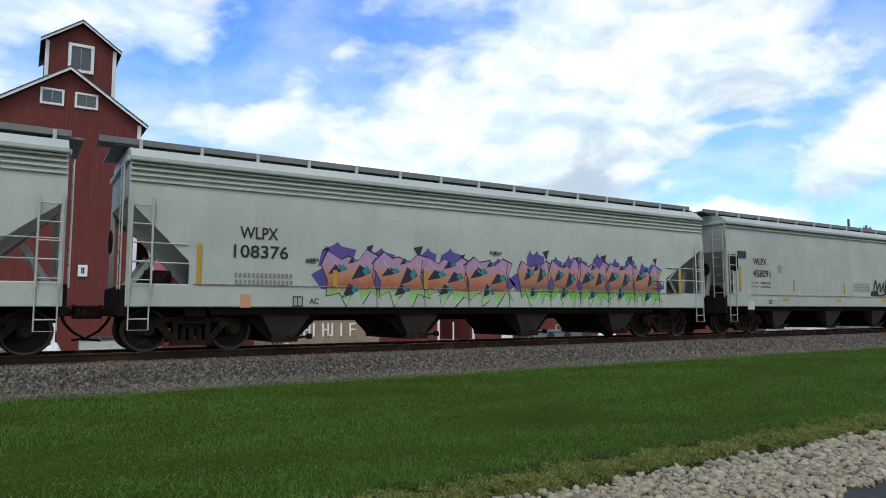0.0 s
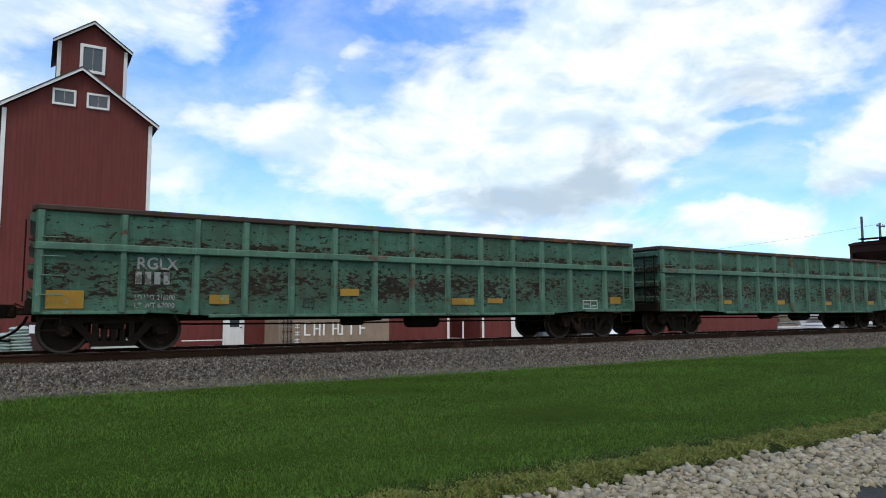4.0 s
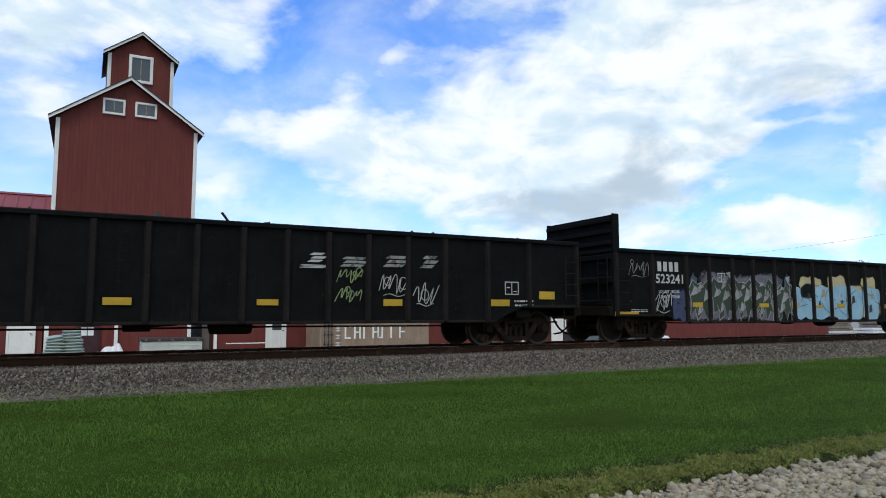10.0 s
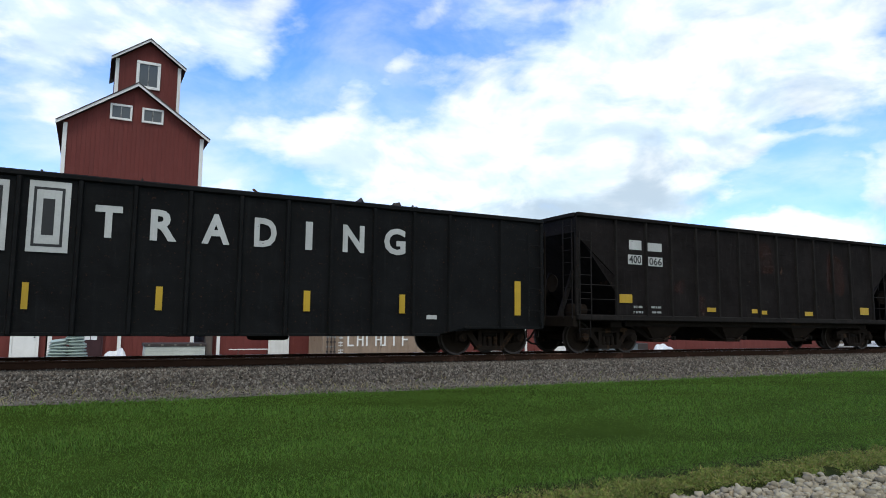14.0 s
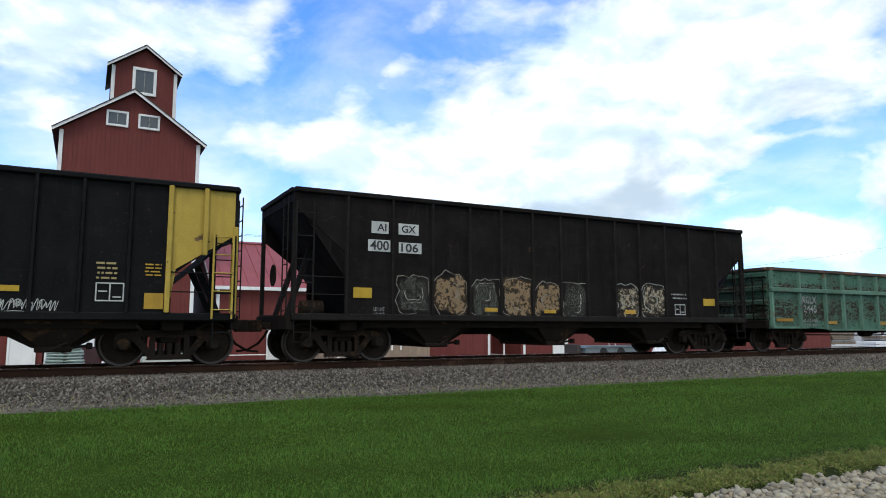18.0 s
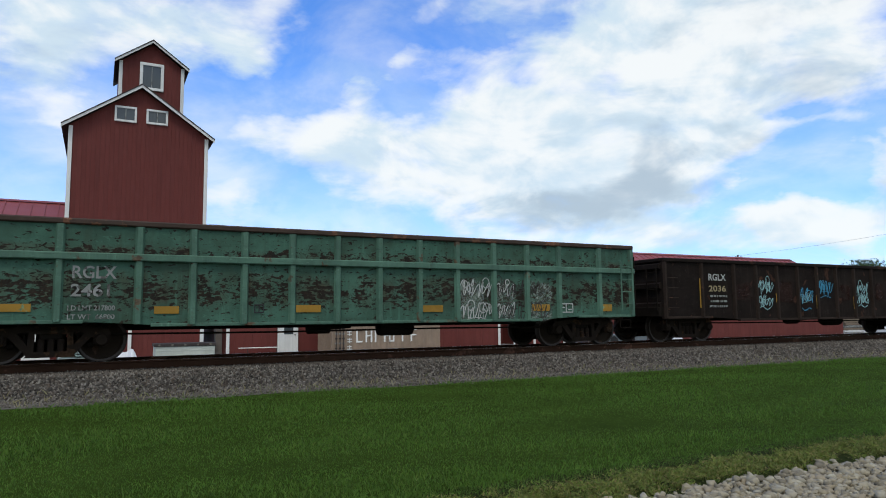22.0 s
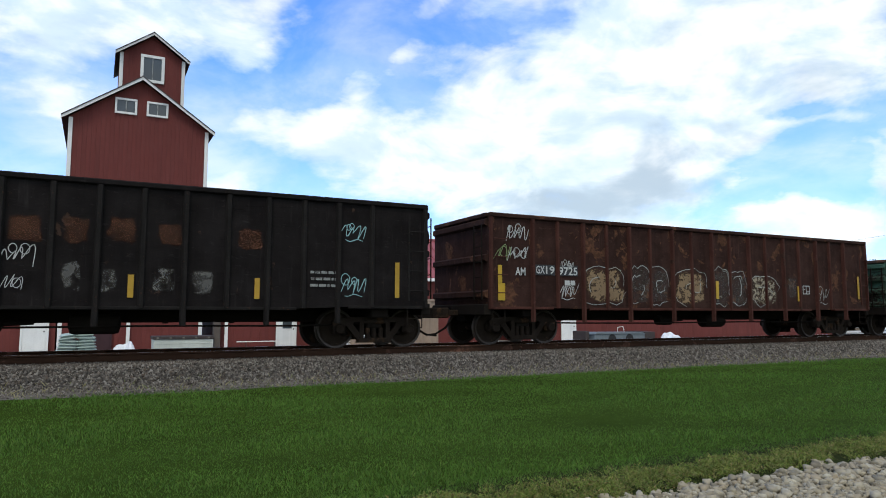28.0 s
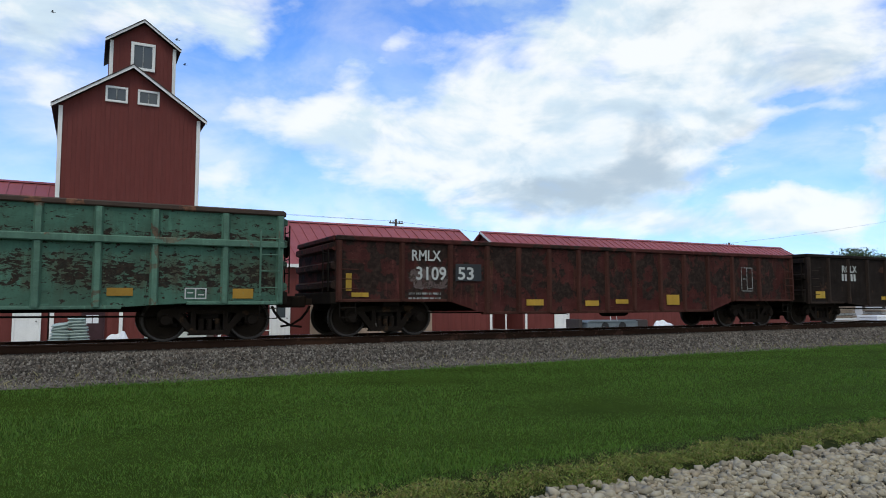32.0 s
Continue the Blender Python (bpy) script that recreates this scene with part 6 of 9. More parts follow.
stencil_box(grey_b, 6.43, 6.95, 1.55, 1.80, STENCIL_BLACK)
plate(grey_b, 7.70, 7.84, 1.42, 2.26, DULL_YELLOW)
tag(grey_b, -4.80, -4.66, 2.24, 2.36, STENCIL_BLACK, 33)
text(grey_c, 'WLPX', -7.57, 2.53, 0.24, 0.83, STENCIL_BLACK, y=-1.572)
text(grey_c, '458091', -7.60, 2.07, 0.27, 1.07, STENCIL_BLACK)
text(grey_c, 'LD LMT  198300 LBS', -7.72, 1.83, 0.07, 1.16, STENCIL_BLACK, y=-1.572)
text(grey_c, 'LT WT   66700 LBS', -7.66, 1.69, 0.07, 1.10, STENCIL_BLACK, y=-1.572)
plate(grey_c, -8.48, -7.97, 2.73, 2.99, STENCIL_BLACK, name="placard", t=0.002)
plate(grey_c, -8.43, -8.32, 1.54, 2.44, DULL_YELLOW)
plate(grey_c, -5.06, -4.99, 1.55, 1.97, DULL_YELLOW)
plate(grey_c, -1.44, -1.38, 1.52, 1.93, DULL_YELLOW)
plate(grey_c, 5.27, 5.36, 1.55, 1.94, DULL_YELLOW)
tag(grey_c, 0.95, 2.70, 1.48, 2.19, TAG_BLACK, 41, bold=0.045)
patch(grey_c, 0.70, 1.35, 1.44, 1.68, TAG_BLACK, 42)
patch(grey_c, 1.9, 2.75, 1.50, 1.64, TAG_BLACK, 43)
plate(grey_c, -5.79, -5.39, 1.23, 1.35, YELLOW, name="yellow_patch", t=0.002)
plate(grey_c, -2.12, -1.69, 1.21, 1.33, YELLOW, name="yellow_patch", t=0.002)
plate(grey_c, 1.53, 2.00, 1.22, 1.33, YELLOW, name="yellow_patch", t=0.002)
plate(grey_c, 5.40, 5.80, 1.22, 1.32, YELLOW, name="yellow_patch", t=0.002)
plate(grey_c, -6.44, -6.18, 1.24, 1.35, STENCIL, name="white_patch", t=0.002)
lines(grey_c, -0.77, 0.68, 1.65, 1.99, GREY_MARK, 5)
plate(grey_c, 5.77, 6.08, 1.68, 1.93, STENCIL_BLACK, name="placard", t=0.002)
plate(grey_c, 8.17, 8.59, 2.71, 2.96, STENCIL_BLACK, name="placard", t=0.002)
lines(grey_c, 6.48, 8.09, 2.58, 2.81, GREY_MARK, 3)
lines(grey_c, 7.49, 8.04, 1.59, 2.21, GREY_MARK, 5)
lines(grey_c, 4.46, 5.03, 1.60, 1.98, GREY_MARK, 4)
stencil_box(grey_c, -6.70, -6.49, 1.10, 1.23, STENCIL_BLACK)
plate(grey_c, -8.00, -7.60, 0.89, 1.19, STENCIL, name="bearing_cover", t=0.002)
stencil_box(grey_c, -6.04, -5.80, 2.28, 2.54, GREY_MARK)
plate(green_d, -7.72, -7.08, 0.89, 1.24, GREEN_YELLOW)
plate(green_d, -4.73, -4.32, 0.98, 1.18, GREEN_YELLOW)
plate(green_d, -1.76, -1.29, 1.18, 1.35, GREEN_YELLOW)
plate(green_d, 1.31, 2.01, 0.98, 1.15, GREEN_YELLOW)
text(green_d, 'RGLX', -6.15, 1.68, 0.25, 0.79, STENCIL_DULL, y=-1.572)
bars(green_d, -6.18, 1.38, 0.25, 0.71, 4, STENCIL_DULL)
text(green_d, 'LD LMT 216200', -6.18, 1.06, 0.11, 0.76, STENCIL_DULL, y=-1.572)
text(green_d, 'LT WT 67000', -6.18, 0.90, 0.11, 0.76, STENCIL_DULL, y=-1.572)
stencil_box(green_d, -2.66, -2.40, 0.90, 1.12, STENCIL_BLACK)
stencil_box(green_d, 5.83, 6.41, 0.87, 1.12, STENCIL)
plate(green_d, 2.44, 2.93, 1.02, 1.15, GREEN_YELLOW)
plate(green_d, 6.94, 7.37, 1.01, 1.22, GREEN_YELLOW)
plate(green_e, -4.83, -4.42, 1.02, 1.15, GREEN_YELLOW)
plate(green_e, -1.79, -1.34, 1.01, 1.16, GREEN_YELLOW)
plate(green_e, 1.27, 1.74, 1.00, 1.13, GREEN_YELLOW)
plate(green_e, 4.39, 4.90, 1.02, 1.16, GREEN_YELLOW)
plate(green_e, 6.76, 7.23, 0.97, 1.19, GREEN_YELLOW)
stencil_box(green_e, 5.82, 6.26, 0.95, 1.23, STENCIL)
stencil_box(green_e, -3.72, -3.49, 0.88, 1.03, STENCIL_BLACK)
stencil_box(green_e, -2.71, -2.49, 0.87, 1.16, STENCIL_BLACK)
tag(green_e, 4.44, 5.15, 1.25, 1.84, TAG_DARK, 51)
text(brown_f, 'GA', -5.90, 2.66, 0.25, 0.30, CREAM, y=-1.572)
text(brown_f, 'CX', -5.08, 2.66, 0.25, 0.30, CREAM, y=-1.572)
text(brown_f, '470', -5.95, 2.17, 0.27, 0.46, CREAM)
text(brown_f, '080', -5.12, 2.17, 0.27, 0.46, CREAM)
text(brown_f, 'LD LMT', -5.95, 1.92, 0.08, 0.42, FADED_ORANGE)
text(brown_f, 'LT WT', -5.95, 1.78, 0.08, 0.34, FADED_ORANGE)
text(brown_f, '222600', -5.08, 1.92, 0.08, 0.40, FADED_ORANGE)
text(brown_f, '63600', -5.02, 1.78, 0.08, 0.34, FADED_ORANGE)
for i, (w, x, k) in enumerate((('DO NOT', -3.50, 0.32), ('CAR', -3.58, 0.17), ('TO BE', -3.66, 0.28), ('INTERCHANGE', -3.70, 0.57))):
    text(brown_f, w, x, 2.17 - 0.135 * i, 0.085, k, STENCIL, y=-1.572)
for i, (w, x, k) in enumerate((('LOAD', -2.88, 0.24), ('MOVING', -2.88, 0.34), ('DISMANTLED', -2.85, 0.53), ('RULE 90', -2.76, 0.38))):
    text(brown_f, w, x, 2.13 - 0.135 * i, 0.085, k, STENCIL, y=-1.572)
plate(brown_f, -7.50, -6.93, 1.49, 1.64, YELLOW, name="yellow_patch", t=0.002)
plate(brown_f, -6.70, -6.20, 1.50, 1.63, YELLOW, name="yellow_patch", t=0.002)
plate(brown_f, -3.58, -3.08, 1.51, 1.65, YELLOW, name="yellow_patch", t=0.002)
plate(brown_f, -1.04, -0.53, 1.50, 1.64, YELLOW, name="yellow_patch", t=0.002)
plate(brown_f, 0.83, 1.30, 1.49, 1.64, YELLOW, name="yellow_patch", t=0.002)
plate(brown_f, 3.32, 3.81, 1.49, 1.64, YELLOW, name="yellow_patch", t=0.002)
plate(brown_f, 6.53, 7.04, 1.51, 1.64, YELLOW, name="yellow_patch", t=0.002)
plate(brown_f, 7.19, 7.65, 1.50, 1.65, YELLOW, name="yellow_patch", t=0.002)
stencil_box(brown_f, 5.64, 6.22, 1.72, 2.09, TAN_MARK)
for i, (w, x, k) in enumerate((('DO NOT', -0.12, 0.32), ('HAMMER', -0.19, 0.46), ('ON CAR', -0.14, 0.38))):
    text(brown_f, w, x, 2.10 - 0.145 * i, 0.09, k, FADED_ORANGE, y=-1.572)
patch(brown_f, 2.52, 3.11, 1.75, 2.35, RUST_ORANGE, 64)
patch(brown_f, -1.85, -1.38, 1.67, 2.08, RUST_ORANGE, 65)
bars(dark_g, -7.56, 2.25, 0.23, 1.04, 4, STENCIL_DULL)
text(dark_g, '519', -7.76, 1.85, 0.29, 0.62, STENCIL_DULL)
text(dark_g, '682', -6.84, 1.83, 0.29, 0.60, STENCIL_DULL)
text(dark_g, 'LD LMT 210200', -6.88, 1.35, 0.09, 0.89, STENCIL, y=-1.572)
text(dark_g, 'LT WT  75800', -6.88, 1.21, 0.09, 0.89, STENCIL, y=-1.572)
plate(dark_g, -9.15, -8.69, 1.19, 1.44, YELLOW)
plate(dark_g, -7.58, -7.12, 1.05, 1.19, YELLOW)
plate(dark_g, -4.63, -4.14, 1.03, 1.18, YELLOW)
plate(dark_g, -1.71, -1.19, 1.02, 1.17, YELLOW)
plate(dark_g, 1.27, 1.74, 1.03, 1.16, YELLOW)
plate(dark_g, 4.23, 4.72, 1.03, 1.19, YELLOW)
plate(dark_g, 7.22, 7.79, 1.04, 1.21, YELLOW)
plate(dark_g, 8.74, 9.25, 1.23, 1.44, YELLOW)
tag(dark_g, -9.15, -8.57, 1.24, 1.77, STENCIL, 71)
tag(dark_g, -8.12, -7.51, 1.32, 1.76, STENCIL, 72)
tag(dark_g, -9.15, -8.70, 1.87, 2.38, STENCIL_DULL, 73)
stencil_box(dark_g, -5.45, -5.22, 2.02, 2.29, STENCIL)
plate(dark_g, -5.46, -5.15, 1.42, 1.66, STENCIL, name="white_patch", t=0.002)
logo(dark_g, 2.36, 2.77, 2.01, 2.25, STENCIL)
logo(dark_g, 2.17, 2.80, 1.88, 1.96, STENCIL)
logo(dark_g, 3.13, 3.79, 1.93, 2.19, STENCIL_DULL)
logo(dark_g, 4.21, 4.83, 1.96, 2.26, STENCIL_DULL)
logo(dark_g, 5.18, 5.65, 1.96, 2.30, STENCIL_DULL)
tag(dark_g, 3.06, 3.72, 1.08, 1.97, TAG_GREEN, 74)
tag(dark_g, 4.15, 4.89, 1.26, 1.84, STENCIL, 75)
tag(dark_g, 5.03, 5.65, 1.03, 1.67, STENCIL, 76)
stencil_box(dark_g, 7.65, 8.08, 1.34, 1.68, STENCIL)
lines(dark_g, 7.93, 8.57, 1.04, 1.21, STENCIL, 2)
lines(dark_g, -6.88, -6.02, 1.06, 1.10, STENCIL, 1)
lines(dark_g, -9.06, -8.47, 2.50, 2.62, STENCIL_DULL, 3)
bars(dark_h, -8.30, 2.11, 0.29, 0.94, 4, STENCIL)
text(dark_h, '523241', -8.38, 1.75, 0.28, 1.13, STENCIL)
text(dark_h, 'LD LMT 185200', -8.27, 1.46, 0.09, 0.85, STENCIL, y=-1.572)
text(dark_h, 'LT WT  77800', -8.27, 1.31, 0.09, 0.85, STENCIL, y=-1.572)
plate(dark_h, -10.00, -9.10, 0.76, 0.90, DULL_YELLOW)
stencil_box(dark_h, -5.72, -5.37, 1.83, 2.13, STENCIL)
patch(dark_h, -7.14, -2.02, 0.51, 2.22, MURAL_BASE, 81)
mural(dark_h, -6.95, -2.15, 0.52, 2.22, 5, 3, True, DUSK_BLUE, DULL_WHITE, DEEP_GREEN, DULL_PINK, DULL_WHITE)
bubbles(dark_h, -1.95, 2.96, 0.60, 1.83, ((-1.30, 0.32, 2.14), (-0.77, 0.32, 2.16), (0.48, 0.48, 2.25), (2.33, 0.40, 2.23)), 5)
patch(dark_h, -7.73, -7.10, 0.54, 1.59, MURAL_PURPLE, 90)
plate(dark_h, -6.87, -6.43, 1.05, 1.19, YELLOW)
plate(dark_h, -3.79, -3.33, 1.05, 1.18, YELLOW)
plate(dark_h, -0.87, -0.46, 1.05, 1.14, YELLOW)
plate(dark_h, 0.40, 0.83, 1.06, 1.20, YELLOW)
logo(dark_h, 3.41, 3.96, 1.58, 1.84, STENCIL)
logo(dark_h, 4.35, 4.89, 1.60, 1.87, STENCIL)
logo(dark_h, 5.37, 5.92, 1.61, 1.89, STENCIL)
logo(dark_h, 6.36, 6.76, 1.63, 1.91, STENCIL)
plate(dark_h, 3.31, 3.78, 1.04, 1.19, DULL_YELLOW)
tag(dark_h, 7.27, 8.25, 1.40, 1.98, STENCIL, 91)
tag(dark_h, 6.25, 6.93, 0.76, 1.16, STENCIL, 92)
tag(dark_h, 7.30, 8.37, 0.79, 1.21, STENCIL, 93)
stencil_box(dark_h, 8.81, 9.25, 1.38, 1.71, STENCIL)
plate(dark_h, 9.04, 9.93, 0.83, 0.95, YELLOW)
tag(dark_h, -9.41, -8.67, 1.91, 2.44, STENCIL_DULL, 94)
tag(dark_h, -8.47, -7.73, 0.86, 1.58, STENCIL, 95)
lines(dark_h, -9.45, -8.74, 0.90, 0.97, STENCIL, 2)
text(black_i, 'ITFX', -6.40, 1.89, 0.22, 0.72, STENCIL, y=-1.572)
text(black_i, '212107', -6.38, 1.51, 0.23, 1.06, STENCIL)
text(black_i, 'LD LMT 209400', -6.35, 1.18, 0.08, 0.88, STENCIL, y=-1.572)
text(black_i, 'LT WT   76600', -6.35, 1.03, 0.08, 0.88, STENCIL, y=-1.572)
text(black_i, 'CU FT    4400', -6.35, 0.88, 0.08, 0.88, STENCIL, y=-1.572)
plate(black_i, -4.95, -4.23, 2.08, 3.41, STENCIL, name="sign_panel", t=0.002)
plate(black_i, -3.91, -3.21, 2.08, 3.45, STENCIL, name="sign_panel", t=0.002)
plate(black_i, -7.27, -7.13, 1.03, 1.91, YELLOW)
plate(black_i, -3.91, -3.80, 1.00, 1.50, YELLOW)
plate(black_i, -1.60, -1.47, 1.02, 1.50, YELLOW)
plate(black_i, 1.45, 1.60, 1.05, 1.51, YELLOW)
plate(black_i, 3.78, 3.93, 1.04, 1.49, YELLOW)
plate(black_i, 7.07, 7.26, 1.04, 1.93, YELLOW)
plate(black_i, 4.51, 4.79, 0.91, 1.01, STENCIL, name="white_patch", t=0.002)
plate(black_i, -7.92, -7.69, 3.45, 3.50, STENCIL, name="white_patch", t=0.002)
stencil_box(black_i, -7.10, -6.76, 1.19, 1.48, STENCIL_DULL)
lines(black_i, -7.17, -6.91, 1.02, 1.09, STENCIL, 2)
for ch, x, w in (("T", -2.78, 0.49), ("R", -1.77, 0.51), ("A", -0.77, 0.57), ("D", 0.31, 0.49), ("I", 1.45, 0.16), ("N", 2.33, 0.53), ("G", 3.36, 0.56)):
    text(black_i, ch, x, 2.43, 0.64, w, STENCIL)
plate(black_j, -5.54, -5.06, 3.01, 3.29, STENCIL, name="number_panel", t=0.002)
plate(black_j, -4.82, -4.25, 3.00, 3.25, STENCIL, name="number_panel", t=0.002)
plate(black_j, -5.59, -5.05, 2.58, 2.86, STENCIL, name="number_panel", t=0.002)
plate(black_j, -4.80, -4.23, 2.56, 2.83, STENCIL, name="number_panel", t=0.002)
text(black_j, '400', -5.55, 2.61, 0.23, 0.46, STENCIL_BLACK, y=-1.58)
text(black_j, '066', -4.77, 2.59, 0.22, 0.50, STENCIL_BLACK, y=-1.58)
plate(black_j, -5.94, -5.46, 1.45, 1.70, YELLOW)
plate(black_j, -2.40, -2.01, 1.25, 1.38, YELLOW)
plate(black_j, -0.34, -0.08, 1.24, 1.37, YELLOW)
plate(black_j, 0.14, 0.39, 1.21, 1.33, YELLOW)
plate(black_j, 2.34, 2.76, 1.19, 1.33, YELLOW)
plate(black_j, 5.50, 6.01, 1.27, 1.53, YELLOW)
lines(black_j, -5.44, -5.05, 1.16, 1.39, STENCIL_DULL, 2)
lines(black_j, -4.74, -4.33, 1.17, 1.39, STENCIL_DULL, 2)
patch(black_j, -3.80, -3.28, 1.74, 2.20, RUST_PATCH, 101)
patch(black_j, 0.07, 0.80, 2.45, 3.60, RUST_PATCH, 102)
patch(black_j, 3.55, 4.75, 1.88, 3.44, RUST_PATCH, 103)
patch(black_j, -2.77, -2.38, 1.08, 1.77, RUST_PATCH, 104)
text(black_k, 'HL', -4.94, 2.45, 0.25, 0.40, STENCIL, y=-1.572)
text(black_k, 'MX', -4.20, 2.46, 0.27, 0.46, STENCIL, y=-1.572)
text(black_k, '35', -4.92, 2.10, 0.25, 0.38, YELLOW)
text(black_k, '64', -4.18, 2.13, 0.24, 0.38, YELLOW)
text(black_k, 'LD LMT', -4.94, 1.55, 0.09, 0.39, TAN_MARK, y=-1.572)
text(black_k, 'LT WT', -4.93, 1.39, 0.09, 0.34, TAN_MARK, y=-1.572)
bars(black_k, -4.14, 1.55, 0.09, 0.41, 6, TAN_MARK)
bars(black_k, -4.08, 1.39, 0.08, 0.35, 5, TAN_MARK)
plate(black_k, -5.87, -5.40, 1.55, 1.85, YELLOW)
plate(black_k, -3.31, -2.83, 1.48, 1.60, YELLOW)
plate(black_k, -0.66, -0.20, 1.47, 1.60, YELLOW)
plate(black_k, 0.26, 0.74, 1.47, 1.59, YELLOW)
plate(black_k, 2.90, 3.34, 1.47, 1.58, YELLOW)
tag(black_k, -2.60, -1.92, 1.21, 1.75, STENCIL, 111)
tag(black_k, 2.84, 3.99, 1.08, 1.36, STENCIL, 112)
stencil_box(black_k, 4.60, 5.11, 1.31, 1.68, STENCIL)
plate(black_k, 5.48, 5.96, 1.17, 1.49, DULL_YELLOW)
lines(black_k, 4.58, 4.97, 1.75, 2.09, TAN_MARK, 4)
lines(black_k, 5.47, 5.78, 1.84, 2.09, DULL_YELLOW, 4)
plate(black_l, -5.54, -5.10, 3.03, 3.32, STENCIL, name="number_panel", t=0.002)
plate(black_l, -4.84, -4.30, 3.04, 3.31, STENCIL, name="number_panel", t=0.002)
plate(black_l, -5.62, -5.05, 2.60, 2.88, STENCIL, name="number_panel", t=0.002)
plate(black_l, -4.83, -4.22, 2.59, 2.85, STENCIL, name="number_panel", t=0.002)
text(black_l, 'AI', -5.40, 3.09, 0.18, 0.24, STENCIL_BLACK, y=-1.58)
text(black_l, 'GX', -4.76, 3.09, 0.18, 0.38, STENCIL_BLACK, y=-1.58)
text(black_l, '400', -5.57, 2.63, 0.23, 0.48, STENCIL_BLACK, y=-1.58)
text(black_l, '106', -4.77, 2.62, 0.21, 0.46, STENCIL_BLACK, y=-1.58)
plate(black_l, -5.97, -5.51, 1.49, 1.73, YELLOW)
text(black_l, 'LD LMT', -5.46, 1.19, 0.09, 0.28, STENCIL_DULL, y=-1.572)
text(black_l, 'LT WT', -5.46, 1.08, 0.07, 0.28, STENCIL_DULL, y=-1.572)
throwup(black_l, -4.86, -4.02, 1.10, 2.15, 1, MURAL_FADED2, WORN_SPRAY, 128)
throwup(black_l, -3.88, -2.96, 1.08, 2.18, 1, MURAL_RUST, WORN_SPRAY, 121)
throwup(black_l, -2.84, -1.98, 1.08, 2.10, 1, MURAL_FADED2, WORN_SPRAY, 122)
throwup(black_l, -1.88, -0.96, 1.08, 2.12, 1, MURAL_RUST, WORN_SPRAY, 123)
throwup(black_l, -0.88, -0.02, 1.06, 2.12, 1, MURAL_RUST, WORN_SPRAY, 124)
throwup(black_l, 0.07, 0.94, 1.07, 2.14, 1, MURAL_FADED2, WORN_SPRAY, 125)
throwup(black_l, 2.02, 2.84, 1.04, 2.13, 1, MURAL_WHITE, DULL_WHITE, 126)
throwup(black_l, 2.94, 3.90, 1.05, 2.12, 1, MURAL_WHITE, DULL_WHITE, 127)
stencil_box(black_l, 4.28, 4.72, 1.19, 1.51, STENCIL)
plate(black_l, 5.51, 6.01, 1.48, 1.70, YELLOW)
plate(black_l, -2.41, -2.03, 1.21, 1.31, DULL_YELLOW)
plate(black_l, -0.55, -0.16, 1.19, 1.28, DULL_YELLOW)
plate(black_l, 2.30, 2.70, 1.20, 1.31, DULL_YELLOW)
lines(black_l, 4.15, 4.80, 1.67, 1.84, STENCIL_DULL, 2)
text(green_m, 'RGLX', -6.25, 1.64, 0.25, 0.76, STENCIL_DULL, y=-1.572)
text(green_m, '2445', -6.22, 1.33, 0.25, 0.72, STENCIL_DULL)
text(green_m, 'LD LMT', -6.25, 1.01, 0.09, 0.4, STENCIL_DULL, y=-1.572)
text(green_m, '217600', -5.78, 1.01, 0.09, 0.33, STENCIL_DULL)
text(green_m, 'LT WT', -6.25, 0.86, 0.09, 0.4, STENCIL_DULL, y=-1.572)
text(green_m, '68400', -5.75, 0.86, 0.09, 0.30, STENCIL_DULL)
plate(green_m, -7.66, -6.80, 1.02, 1.12, GREEN_YELLOW)
plate(green_m, -4.93, -4.38, 0.94, 1.04, GREEN_YELLOW)
plate(green_m, -1.85, -1.24, 0.92, 1.04, GREEN_YELLOW)
plate(green_m, 1.09, 1.92, 0.89, 1.03, GREEN_YELLOW)
plate(green_m, 2.93, 3.61, 0.83, 1.02, GREEN_YELLOW)
plate(green_m, 5.27, 5.80, 0.77, 1.14, DARK_PANEL, name="dark_panel", t=0.002)
stencil_box(green_m, 5.87, 6.33, 0.87, 1.13, STENCIL)
plate(green_m, 6.67, 7.13, 0.91, 1.12, GREEN_YELLOW, name="yellow_patch", t=0.002)
plate(green_m, 4.32, 4.80, 1.01, 1.09, GREEN_YELLOW, name="yellow_patch", t=0.002)
text(green_n, 'RGLX', -6.18, 1.65, 0.25, 0.77, STENCIL_DULL, y=-1.572)
text(green_n, '2461', -6.20, 1.30, 0.25, 0.68, STENCIL_DULL)
text(green_n, 'LD LMT 217800', -6.24, 1.03, 0.10, 0.82, STENCIL_DULL, y=-1.572)
text(green_n, 'LT WT  66800', -6.24, 0.86, 0.10, 0.82, STENCIL_DULL, y=-1.572)
plate(green_n, -7.61, -6.84, 1.01, 1.16, GREEN_YELLOW)
plate(green_n, -4.71, -4.24, 0.96, 1.11, GREEN_YELLOW)
plate(green_n, -1.82, -1.26, 0.97, 1.13, GREEN_YELLOW)
plate(green_n, 1.26, 1.82, 0.96, 1.12, GREEN_YELLOW)
plate(green_n, 4.46, 5.01, 0.97, 1.14, GREEN_YELLOW)
plate(green_n, 6.68, 7.14, 0.95, 1.14, GREEN_YELLOW)
stencil_box(green_n, 5.32, 5.79, 0.92, 1.17, STENCIL)
patch(green_n, 2.12, 3.07, 0.66, 1.89, MURAL_FADED3, 141)
patch(green_n, 3.21, 4.00, 0.65, 1.83, MURAL_FADED3, 142)
patch(green_n, 4.19, 5.11, 0.67, 1.84, MURAL_FADED3, 143)
